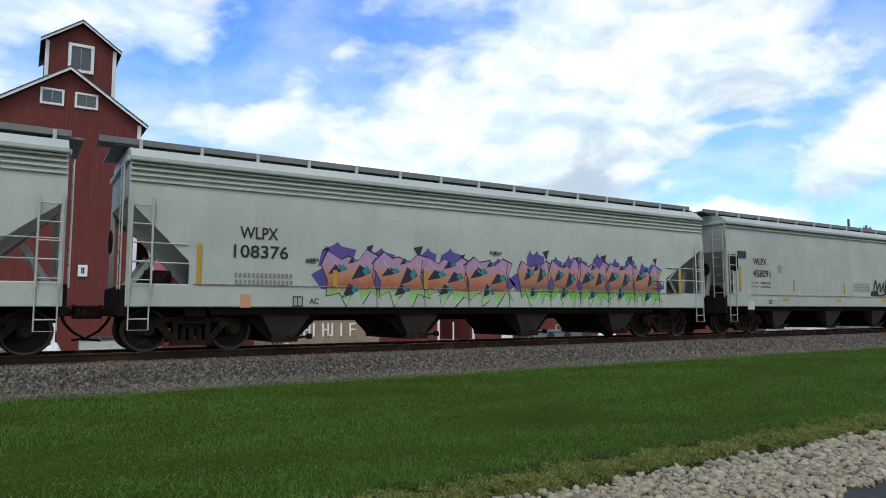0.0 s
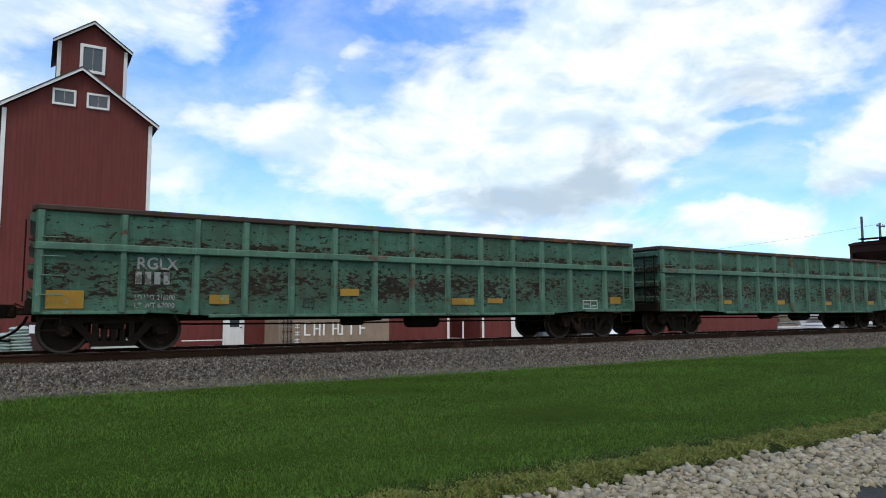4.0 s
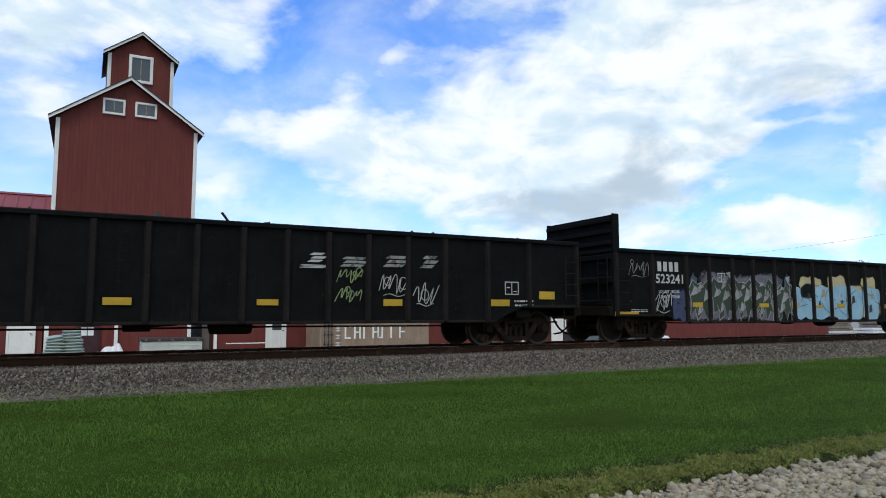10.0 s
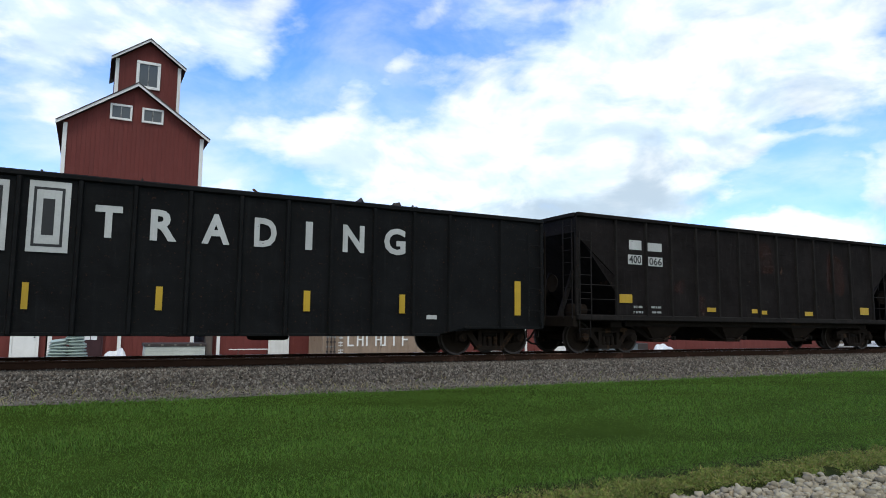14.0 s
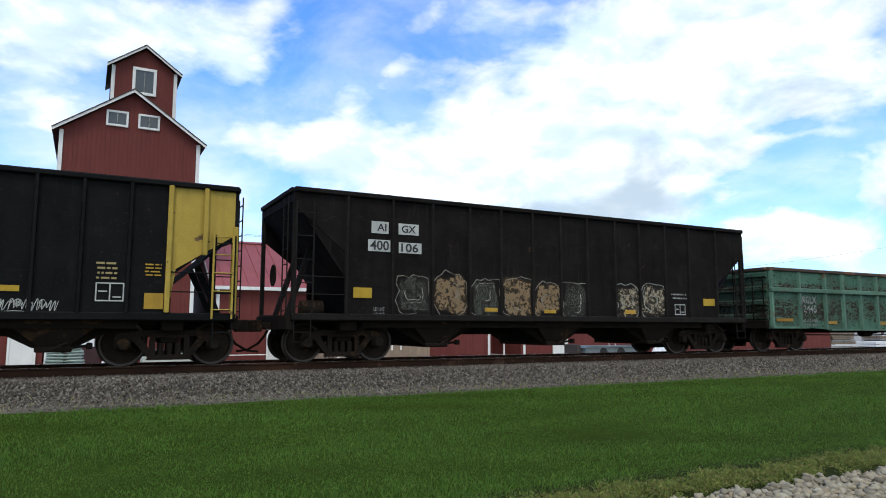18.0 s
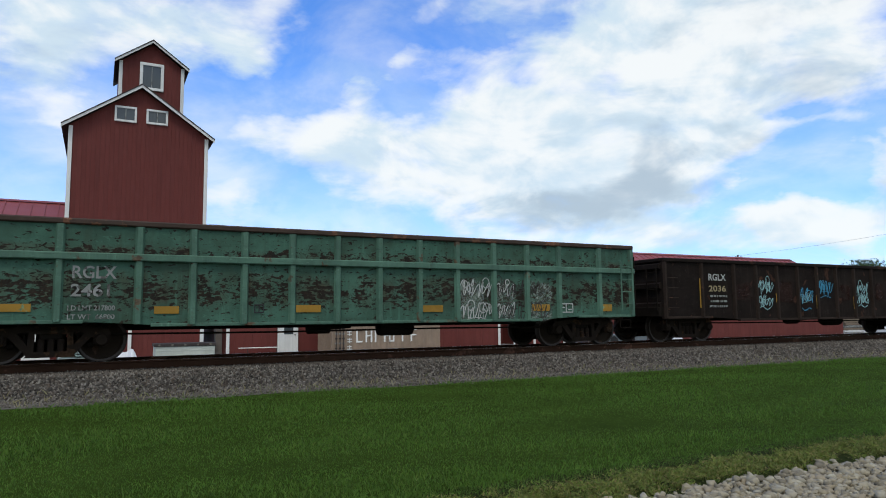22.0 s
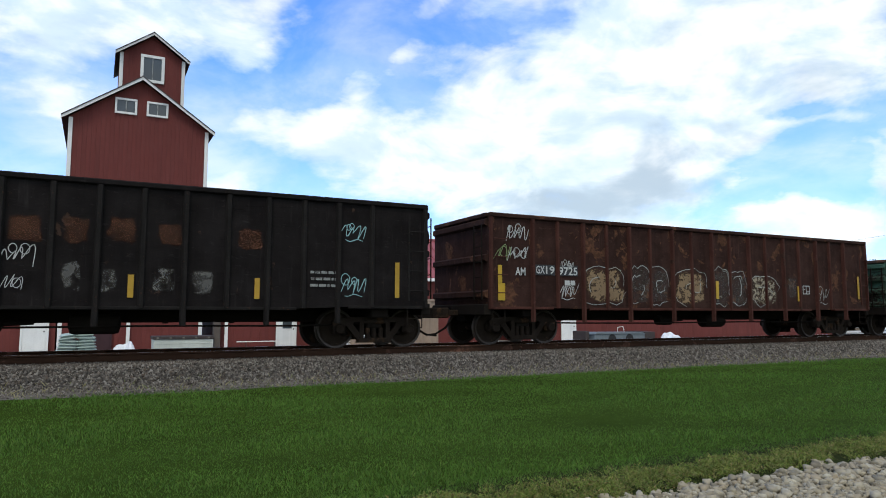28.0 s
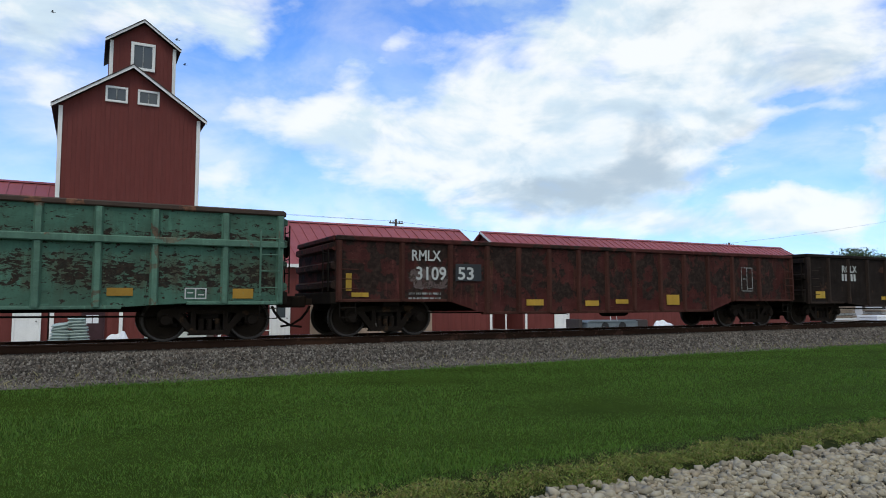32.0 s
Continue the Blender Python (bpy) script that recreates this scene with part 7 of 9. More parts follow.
tag(green_n, 2.22, 3.94, 0.71, 1.82, STENCIL, 144)
tag(green_n, 3.21, 5.06, 0.70, 1.84, TAG_DARK, 145)
stencil_box(green_n, -2.73, -2.52, 0.96, 1.15, STENCIL_BLACK)
text(dark_o, 'RGLX', -6.17, 1.87, 0.21, 0.76, STENCIL, y=-1.572)
text(dark_o, '2036', -6.18, 1.53, 0.19, 0.75, CREAM)
lines(dark_o, -6.21, -5.39, 1.05, 1.44, STENCIL_DULL, 3)
plate(dark_o, -6.57, -6.44, 1.04, 1.93, DULL_YELLOW)
plate(dark_o, -3.10, -3.00, 1.21, 1.49, DULL_YELLOW)
plate(dark_o, -1.05, -0.94, 0.98, 1.44, DULL_YELLOW)
plate(dark_o, 1.01, 1.12, 0.97, 1.41, DULL_YELLOW)
plate(dark_o, 3.10, 3.21, 0.97, 1.41, DULL_YELLOW)
plate(dark_o, 6.54, 6.67, 1.03, 1.94, DULL_YELLOW)
tag(dark_o, -3.98, -3.24, 0.97, 2.02, TAG_CYAN, 151)
tag(dark_o, -3.94, -3.28, 1.27, 1.95, TAG_CYAN, 152)
tag(dark_o, -1.90, -1.25, 0.93, 1.78, TAG_BLUE, 153)
tag(dark_o, -1.87, -1.27, 1.19, 1.52, TAG_CYAN, 154)
tag(dark_o, -0.91, -0.17, 1.37, 1.99, TAG_BLUE, 155)
tag(dark_o, -0.84, -0.20, 1.55, 1.95, TAG_BLUE, 156)
tag(dark_o, 1.20, 1.92, 1.03, 1.96, TAG_CYAN, 157)
tag(dark_o, 1.20, 1.87, 1.32, 1.60, TAG_CYAN, 158)
tag(dark_o, 4.22, 4.90, 0.96, 2.06, TAG_CYAN, 159)
tag(dark_o, 4.28, 4.90, 1.38, 2.00, TAG_CYAN, 160)
tag(dark_o, 6.69, 7.40, 1.34, 1.97, TAG_BLUE, 161)
tag(dark_o, 6.69, 7.40, 1.39, 1.92, TAG_BLUE, 162)
stencil_box(dark_o, 5.47, 6.09, 1.40, 1.72, STENCIL_DULL)
patch(dark_o, -5.01, -4.20, 1.19, 1.85, RUST_PATCH, 163)
patch(dark_o, -2.96, -2.17, 1.11, 1.94, RUST_PATCH, 164)
patch(dark_o, 0.21, 0.92, 1.23, 1.86, RUST_PATCH, 165)
patch(dark_o, 2.26, 2.97, 1.26, 1.93, RUST_PATCH, 166)
text(red_p, 'RMLX', -6.16, 1.81, 0.29, 0.77, STENCIL, y=-1.572)
text(red_p, '311', -5.71, 1.33, 0.31, 0.40, STENCIL)
text(red_p, '274', -4.96, 1.31, 0.32, 0.63, STENCIL)
plate(red_p, -7.74, -7.26, 1.13, 1.37, YELLOW)
plate(red_p, -3.84, -3.37, 0.79, 0.92, YELLOW)
plate(red_p, -1.85, -1.35, 0.82, 0.96, YELLOW)
plate(red_p, 0.25, 0.76, 0.64, 0.77, YELLOW)
plate(red_p, 3.29, 3.76, 0.61, 0.74, YELLOW)
plate(red_p, 7.37, 7.75, 0.94, 1.21, YELLOW)
stencil_box(red_p, 5.45, 6.04, 1.44, 1.83, STENCIL)
lines(red_p, -7.76, -7.34, 1.67, 1.85, TAN_MARK, 2)
tag(red_p, -7.73, -7.49, 0.88, 1.12, STENCIL, 171)
plate(red_p, -5.67, -5.34, 0.90, 1.20, GREY_PANEL, name="grey_patch", t=0.002)
lines(red_p, -6.28, -5.98, 0.90, 1.14, STENCIL_DULL, 2)
patch(red_p, -7.19, -6.61, 1.13, 1.97, DARK_SCUFF, 172)
patch(red_p, -3.88, -3.15, 0.92, 1.86, DARK_SCUFF, 173)
patch(red_p, 1.94, 2.94, 0.98, 2.08, DARK_SCUFF, 174)
bars(black_q, -5.50, 2.26, 0.25, 0.31, 2, YELLOW)
plate(black_q, -4.03, -3.93, 1.12, 1.59, DULL_YELLOW)
plate(black_q, -1.56, -1.45, 1.12, 1.56, DULL_YELLOW)
plate(black_q, 1.43, 1.54, 1.13, 1.59, DULL_YELLOW)
plate(black_q, 3.91, 4.02, 1.13, 1.58, DULL_YELLOW)
plate(black_q, 7.19, 7.30, 1.19, 2.03, DULL_YELLOW)
tag(black_q, -2.03, -1.69, 1.73, 2.15, STENCIL, 181)
tag(black_q, -1.53, -0.94, 1.48, 2.09, STENCIL, 182)
tag(black_q, -0.73, -0.20, 1.65, 2.14, STENCIL, 183)
tag(black_q, -0.72, -0.37, 1.15, 1.58, STENCIL, 184)
tag(black_q, 5.88, 6.45, 2.48, 3.00, TAG_CYAN, 185)
tag(black_q, 5.88, 6.45, 1.21, 1.73, TAG_CYAN, 186)
tag(black_q, -4.01, -3.57, 1.77, 1.95, STENCIL_DULL, 187)
patch(black_q, 0.25, 0.64, 1.22, 1.86, PALE_SMEAR, 188)
patch(black_q, 0.91, 1.25, 1.23, 1.75, PALE_SMEAR, 189)
patch(black_q, 1.87, 2.30, 1.24, 1.77, PALE_SMEAR, 190)
patch(black_q, 2.59, 3.12, 1.18, 1.72, PALE_SMEAR, 191)
patch(black_q, -1.48, -0.89, 2.11, 2.66, ORANGE_SMEAR, 192)
patch(black_q, -0.64, -0.08, 2.15, 2.71, ORANGE_SMEAR, 193)
patch(black_q, 0.24, 0.70, 2.15, 2.69, ORANGE_SMEAR, 194)
patch(black_q, 1.03, 1.58, 2.18, 2.74, ORANGE_SMEAR, 195)
patch(black_q, 1.93, 2.44, 2.18, 2.65, ORANGE_SMEAR, 196)
patch(black_q, 3.50, 4.05, 2.17, 2.66, ORANGE_SMEAR, 197)
patch(black_q, -2.38, -1.82, 2.14, 2.67, ORANGE_SMEAR, 198)
lines(black_q, 5.12, 5.72, 1.42, 1.79, STENCIL_DULL, 3)
bars(black_q, -6.44, 2.16, 0.33, 0.36, 1, YELLOW)
bars(black_q, -5.78, 2.18, 0.33, 0.43, 2, YELLOW)
plate(black_q, -7.55, -7.40, 1.54, 1.99, DULL_YELLOW)
tag(black_q, -5.82, -5.39, 1.36, 2.05, STENCIL_DULL, 199)
text(rust_r, 'AM', -7.19, 1.82, 0.21, 0.32, STENCIL, y=-1.572)
plate(rust_r, -6.57, -5.92, 1.84, 2.12, DARK_PANEL, name="number_panel", t=0.002)
plate(rust_r, -5.83, -5.15, 1.84, 2.13, DARK_PANEL, name="number_panel", t=0.002)
text(rust_r, 'GX', -6.54, 1.88, 0.21, 0.28, STENCIL, y=-1.58)
text(rust_r, '19', -6.22, 1.88, 0.21, 0.28, STENCIL, y=-1.58)
text(rust_r, '9725', -5.80, 1.86, 0.22, 0.63, STENCIL, y=-1.58)
tag(rust_r, -7.45, -6.78, 2.14, 3.19, STENCIL, 201)
tag(rust_r, -7.79, -7.29, 2.05, 2.68, TAG_GREEN, 202)
plate(rust_r, -7.72, -7.60, 1.61, 2.07, YELLOW)
plate(rust_r, -7.72, -7.51, 1.16, 1.60, YELLOW)
plate(rust_r, -3.33, -3.22, 1.16, 1.62, YELLOW)
plate(rust_r, 0.20, 0.32, 1.28, 1.83, YELLOW)
plate(rust_r, 4.08, 4.24, 1.24, 1.74, DULL_YELLOW)
plate(rust_r, 7.39, 7.50, 1.34, 2.15, DULL_YELLOW)
tag(rust_r, -5.72, -5.30, 2.01, 2.27, STENCIL, 208)
tag(rust_r, -5.79, -5.17, 1.19, 1.72, STENCIL, 209)
throwup(rust_r, -4.93, -3.50, 1.06, 2.16, 1, MURAL_RUST, DULL_WHITE, 203)
throwup(rust_r, -3.25, -1.80, 1.08, 2.25, 2, MURAL_GREY, DULL_WHITE, 204)
throwup(rust_r, -1.55, -0.20, 1.08, 2.18, 1, MURAL_RUST, DULL_WHITE, 205)
throwup(rust_r, 0.07, 1.58, 1.08, 2.24, 2, MURAL_GREY, DULL_WHITE, 206)
throwup(rust_r, 1.74, 3.10, 1.08, 2.10, 1, MURAL_WHITE, DULL_WHITE, 207)
stencil_box(rust_r, 4.36, 4.71, 1.48, 1.77, STENCIL)
tag(rust_r, 5.08, 5.73, 1.14, 1.83, STENCIL_DULL, 213)
patch(rust_r, 3.55, 4.09, 1.29, 2.12, MURAL_GREY, 214)
lines(rust_r, -5.60, -5.22, 1.59, 1.75, STENCIL, 1)
text(green_s, 'RGLX', -6.14, 1.65, 0.24, 0.81, STENCIL_DULL, y=-1.572)
text(green_s, '2458', -6.13, 1.29, 0.23, 0.69, STENCIL_DULL)
text(green_s, 'LD LMT 218200', -6.14, 1.01, 0.08, 0.78, STENCIL, y=-1.572)
text(green_s, 'LT WT  67800', -6.14, 0.86, 0.08, 0.78, STENCIL, y=-1.572)
plate(green_s, -7.55, -6.65, 1.02, 1.14, GREEN_YELLOW)
plate(green_s, -4.76, -4.27, 0.99, 1.12, GREEN_YELLOW)
plate(green_s, -1.65, -1.16, 0.97, 1.10, GREEN_YELLOW)
plate(green_s, 1.43, 1.95, 0.98, 1.10, GREEN_YELLOW)
plate(green_s, 4.49, 4.96, 0.96, 1.12, GREEN_YELLOW)
plate(green_s, 6.89, 7.32, 0.91, 1.12, GREEN_YELLOW)
stencil_box(green_s, 5.93, 6.36, 0.90, 1.13, STENCIL)
stencil_box(green_s, -2.62, -2.34, 0.84, 0.99, STENCIL_BLACK)
text(red_t, 'RMLX', -6.16, 1.83, 0.26, 0.79, STENCIL, y=-1.572)
text(red_t, '3109', -6.05, 1.36, 0.33, 0.82, STENCIL, y=-1.582)
text(red_t, '53', -4.90, 1.38, 0.32, 0.46, STENCIL, y=-1.582)
plate(red_t, -4.96, -4.21, 1.35, 1.78, DARK_PANEL, name="number_panel", t=0.002)
plate(red_t, -7.84, -7.70, 1.09, 1.49, DULL_YELLOW)
plate(red_t, -7.70, -7.28, 0.95, 1.05, DULL_YELLOW)
plate(red_t, -2.83, -2.28, 0.73, 0.89, DULL_YELLOW)
plate(red_t, -0.86, -0.38, 0.71, 0.86, DULL_YELLOW)
plate(red_t, 0.24, 0.71, 0.77, 0.89, DULL_YELLOW)
plate(red_t, 2.22, 2.74, 0.73, 1.03, DULL_YELLOW)
lines(red_t, -6.33, -5.38, 0.89, 1.07, STENCIL_DULL, 2)
patch(red_t, -6.30, -5.06, 1.10, 1.72, GREY_SCUFF, 221)
stencil_box(red_t, 5.52, 6.06, 1.15, 1.92, STENCIL_DULL)
text(dark_u, 'RGLX', -6.09, 1.85, 0.25, 0.88, STENCIL, y=-1.572)
bars(dark_u, -6.12, 1.55, 0.25, 0.87, 5, STENCIL)
plate(dark_u, -7.64, -7.13, 0.93, 1.17, YELLOW)
plate(dark_u, -3.76, -3.21, 0.87, 1.00, YELLOW)

# plain dark fields in the two white sign panels
plate(black_i, -4.85, -4.33, 2.19, 3.30, STENCIL_BLACK, y=-1.577, name="sign_field", t=0.002)
plate(black_i, -4.80, -4.38, 2.24, 3.25, STENCIL, y=-1.581, name="sign_field", t=0.002)
plate(black_i, -4.69, -4.49, 2.41, 3.08, STENCIL_BLACK, y=-1.585, name="sign_shape", t=0.002)
plate(black_i, -3.83, -3.31, 2.19, 3.33, STENCIL_BLACK, y=-1.577, name="sign_field", t=0.002)
plate(black_i, -3.78, -3.36, 2.24, 3.28, STENCIL, y=-1.581, name="sign_field", t=0.002)
plate(black_i, -3.67, -3.47, 2.41, 3.11, STENCIL_BLACK, y=-1.585, name="sign_shape", t=0.002)

# raised end bulkheads of the black gondola
h_half = (134.28 - 114.29) / 2
for k, low, high in ((-1, 2.74, 3.72), (1, 2.74, 3.66)):
    bk = part("bulkhead", Geo().box(k * (h_half - 0.08) - 0.05, k * (h_half - 0.08) + 0.05, -1.52, 1.52, low - 0.1, high, 0.012), BLK_GREEN, dark_h, "raised steel end bulkhead")
    for j in range(3):
        part("bulkhead_rib", Geo().box(k * (h_half + 0.03) - 0.08, k * (h_half + 0.03) + 0.08, -1.5, 1.5, low + 0.1 + 0.33 * j, low + 0.22 + 0.33 * j, 0.015), BLK_GREEN, bk)
    for y in (-1.54, 1.54):
        if k < 0:
            part("bulkhead_post", Geo().box(-h_half - 0.02, -h_half + 0.22, y - 0.05, y + 0.05, low - 0.1, high + 0.02, 0.02), BLK_GREEN, bk)
        else:
            part("bulkhead_post", Geo().box(h_half - 0.14, h_half + 0.02, y - 0.05, y + 0.05, low - 0.1, high + 0.02, 0.02), BLK_GREEN, bk)

# yellow end of the black hopper
k_half = (183.58 - 169.03) / 2
part("yellow_end_panel", Geo().prism([(5.93, 1.1), (6.05, 2.0), (7.2, 2.75), (7.2, 3.72), (5.93, 3.72)], "y", -1.5665, -1.5625), YELLOW_END, black_k, "worn yellow painted end of the side")
for x in (5.9, 6.6):
    part("yellow_post", Geo().box(x - 0.05, x + 0.05, -1.65, -1.566, 1.1 if x < 6 else 2.3, 3.72, 0.015), YELLOW_END, black_k)
part("yellow_corner_post", Geo().box(k_half - 0.115, k_half + 0.01, -1.58, -1.44, 1.0, 2.95, 0.012), YELLOW_END, black_k)
ladder(black_k, k_half - 0.50, 0.98, 2.9, YELLOW_END, y=-1.665, rungs=5)

# worn ledge on top of the side sill of the grey hoppers
for car, hh in ((grey_a, 9.01), (grey_b, 8.995), (grey_c, 9.09)):
    part("sill_ledge", Geo().box(-hh + 1.3, hh - 1.3, -1.585, -1.55, 1.415, 1.432), LEDGE, car, "thin rust-stained ledge")
# fluted band and mouldings under the roof of the grey hoppers
for car, hh, z in ((grey_a, 9.01, 3.50), (grey_b, 8.995, 3.50), (grey_c, 9.09, 3.80)):
    for j in range(4 if z < 3.7 else 1):
        part("side_moulding", Geo().box(-hh + 0.02, hh - 0.02, -1.572, -1.50, z + 0.115 * j, z + 0.115 * j + 0.05, 0.014), GREY, car)
# octagonal openings at the ends of the light grey hopper
for xa in (-8.93, 8.45):
    part("end_opening", Geo().prism([(xa, 2.3), (xa + 0.1, 2.25), (xa + 0.38, 2.25), (xa + 0.48, 2.36), (xa + 0.48, 2.72), (xa + 0.38, 2.85), (xa + 0.1, 2.85), (xa, 2.78)], "y", -1.5655, -1.562), BLACK_STEEL, grey_c, "dark opening in the side sheet")

# scrap standing over the tops of the loaded gondolas
SCRAP = paint("scrap_steel", (0.035, 0.028, 0.024), rough=0.8, stain=0.5, rust=0.4)


def scrap(car, half, zt, n, seed, hi=0.25):
    rng = random.Random(seed)
    for i in range(n):
        x = rng.uniform(-half + 0.6, half - 0.6)
        s = rng.uniform(0.12, 0.55)
        m = pose(x, rng.uniform(-1.2, 0.3), zt - 0.12, rng.uniform(-50, 50), rng.uniform(-60, 60), rng.uniform(0, 180))
        g = Geo()
        if rng.random() < 0.5:
            g.box(-s, s, -0.22 * s, 0.22 * s, -0.012, 0.012 + 0.1 * s)
        else:
            g.tube([(-s, 0, 0), (-0.3 * s, 0.1, hi * 0.6), (0.4 * s, 0.0, hi * 0.3), (s, 0.1, hi)], 0.03, 5)
        part("scrap_piece", g.moved(m), SCRAP, car)
    bed = Geo()
    nx = int(half * 3)
    for i in range(nx + 1):
        for j in range(5):
            bed.v.append((-half + 0.1 + (2 * half - 0.2) * i / nx, -1.48 + 2.96 * j / 4, zt - 0.22 + 0.14 * noise.noise((i * 0.7 + seed, j * 0.9, seed))))
    bed.f = [(i * 5 + j, (i + 1) * 5 + j, (i + 1) * 5 + j + 1, i * 5 + j + 1) for i in range(nx) for j in range(4)]
    part("scrap_heap", bed, SCRAP, car, "heap of loose scrap metal")


scrap(dark_g, 10.09, 2.83, 34, 5)
scrap(black_i, 7.97, 3.63, 16, 6, 0.3)

# ---- the yard behind the track ----
CONT = paint("tan_container_paint", (0.26, 0.19, 0.135), rough=0.6, stain=0.35, streak=0.4, rust=0.12)
PALE_BOX = paint("pale_green_grey", (0.50, 0.53, 0.47), rough=0.6, stain=0.3, streak=0.25)
BAG = paint("pale_green_bags", (0.36, 0.44, 0.40), rough=0.5, stain=0.3, streak=0.0)
TARP = paint("white_plastic_sheet", (0.70, 0.71, 0.72), rough=0.4, stain=0.2, streak=0.0)
WOOD = paint("weathered_wood", (0.22, 0.17, 0.125), rough=0.85, stain=0.5, streak=0.5)
POLE = paint("pole_wood", (0.105, 0.085, 0.07), rough=0.9, stain=0.4, streak=0.5)
BIN = paint("blue_grey_steel", (0.13, 0.155, 0.165), rough=0.55, stain=0.3, streak=0.3)
CONCRETE = paint("pale_concrete", (0.52, 0.50, 0.46), rough=0.9, stain=0.3, streak=0.0, grain=25)
CAR_WHITE = paint("white_car_paint", (0.72, 0.73, 0.74), rough=0.25, stain=0.05, streak=0.0, bump=0.0)
TYRE = paint("tyre_rubber", (0.02, 0.02, 0.02), rough=0.85, stain=0.3)


def make_container():
    c = thing("shipping_container", "tan corrugated steel shipping container with white lettering", "container", (13.55, 16.5, YZ))
    L, H, D = 3.03, 2.59, 2.44
    g = Geo()
    n, prof = 44, []
    for i in range(n + 1):
        x = -L + 0.12 + (2 * L - 0.24) * i / n
        prof.append((x, 0.035 if (i // 2) % 2 else 0.0))
    poly = [(x, y) for x, y in prof] + [(L - 0.12, 0.09), (-L + 0.12, 0.09)]
    g.prism([(p[0], p[1] + 0.02) for p in poly], "z", 0.16, H - 0.12)
    part("side_wall", g, CONT, c, "corrugated tan side")
    part("body_box", Geo().box(-L + 0.1, L - 0.1, 0.12, D - 0.1, 0.16, H - 0.04), CONT, c)
    part("end_wall", Geo().box(-L + 0.06, -L + 0.1, 0.12, D - 0.12, 0.16, H - 0.12), CONT, c)
    for i in range(12):
        y = 0.16 + i * (D - 0.3) / 12
        part("end_rib", Geo().box(-L + 0.02, -L + 0.06, y, y + 0.09, 0.16, H - 0.12), CONT, c)
    for x in (-L, L - 0.12):
        for y in (0, D - 0.12):
            part("corner_post", Geo().box(x, x + 0.12, y, y + 0.12, 0, H, 0.01), CONT, c)
    for z0, z1 in ((0, 0.16), (H - 0.12, H)):
        part("side_rail", Geo().box(-L + 0.12, L - 0.12, 0, 0.1, z0, z1, 0.01), CONT, c)
    # locking gear at the door end of the side
    for x in (-L + 0.22, -L + 0.42, -L + 0.6):
        part("lock_bar", Geo().tube([(x, -0.02, 0.2), (x, -0.02, H - 0.2)], 0.022, 6), DARK_TRIM, c)
        for j in range(9):
            part("lock_keeper", Geo().box(x - 0.06, x + 0.06, -0.035, 0.02, 0.3 + 0.24 * j, 0.38 + 0.24 * j, 0.01), STENCIL_DULL if j % 2 else DARK_TRIM, c)
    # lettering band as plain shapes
    for i in range(7):
        x = -1.75 + i * 0.505
        w = Geo()
        w.box(x, x + 0.085, 0.0, 0.016, 0.60, 1.27)
        if i in (0, 6):
            w.box(x + 0.085, x + 0.36, 0.0, 0.016, 1.19, 1.27).box(x + 0.085, x + 0.34, 0.0, 0.016, 0.60 if i == 0 else 0.90, 0.68 if i == 0 else 0.97)
        elif i in (1, 3):
            w.box(x + 0.28, x + 0.365, 0.0, 0.016, 0.60, 1.27).box(x + 0.085, x + 0.28, 0.0, 0.016, 0.9, 0.97)
        elif i == 4:
            w.box(x - 0.2, x, 0.0, 0.016, 0.60, 0.68)
        part("letter_shape", w, WHITE, c)
    for j in range(3):
        s = Geo()
        z = 1.02 - 0.37 * j
        s.box(-2.22, -1.98, 0.0, 0.016, z + 0.11, z + 0.15).box(-2.12, -2.08, 0.0, 0.016, z - 0.07, z + 0.19).box(-2.22, -1.98, 0.0, 0.016, z - 0.02, z + 0.02)
        part("small_letter_shape", s, WHITE, c)


make_container()


def make_door(x0, x1, y, z1, glazed, label):
    d = thing("shed_door", label, "door", ((x0 + x1) / 2, y, YZ))
    w = (x1 - x0) / 2
    part("door_leaf", Geo().box(-w, w, -0.05, 0.0, 0.02, z1, 0.01), WHITE, d)
    for a, b in ((-w - 0.09, -w), (w, w + 0.09)):
        part("jamb", Geo().box(a, b, -0.08, 0.0, 0.0, z1 + 0.09, 0.008), WHITE, d)
    part("head", Geo().box(-w, w, -0.08, 0.0, z1, z1 + 0.09, 0.008), WHITE, d)
    if glazed:
        part("door_glass", Geo().box(-w * 0.45, w * 0.62, -0.065, -0.04, z1 * 0.52, z1 * 0.9), GLASS, d, "dark glass pane")
    part("knob", Geo().lathe([(0.01, -0.12), (0.035, -0.11), (0.035, -0.08), (0.015, -0.05)], 10).moved(Matrix.Translation((w * 0.8, 0, 0.98))), DARK_TRIM, d)


make_door(8.70, 9.62, 19.93, 1.95, True, "white door with a dark glass pane in a red wall")
make_door(27.42, 28.45, 19.93, 1.95, False, "plain white door in a red wall")
MAROON = paint("dark_maroon_door", (0.040, 0.014, 0.017), rough=0.7, stain=0.3)


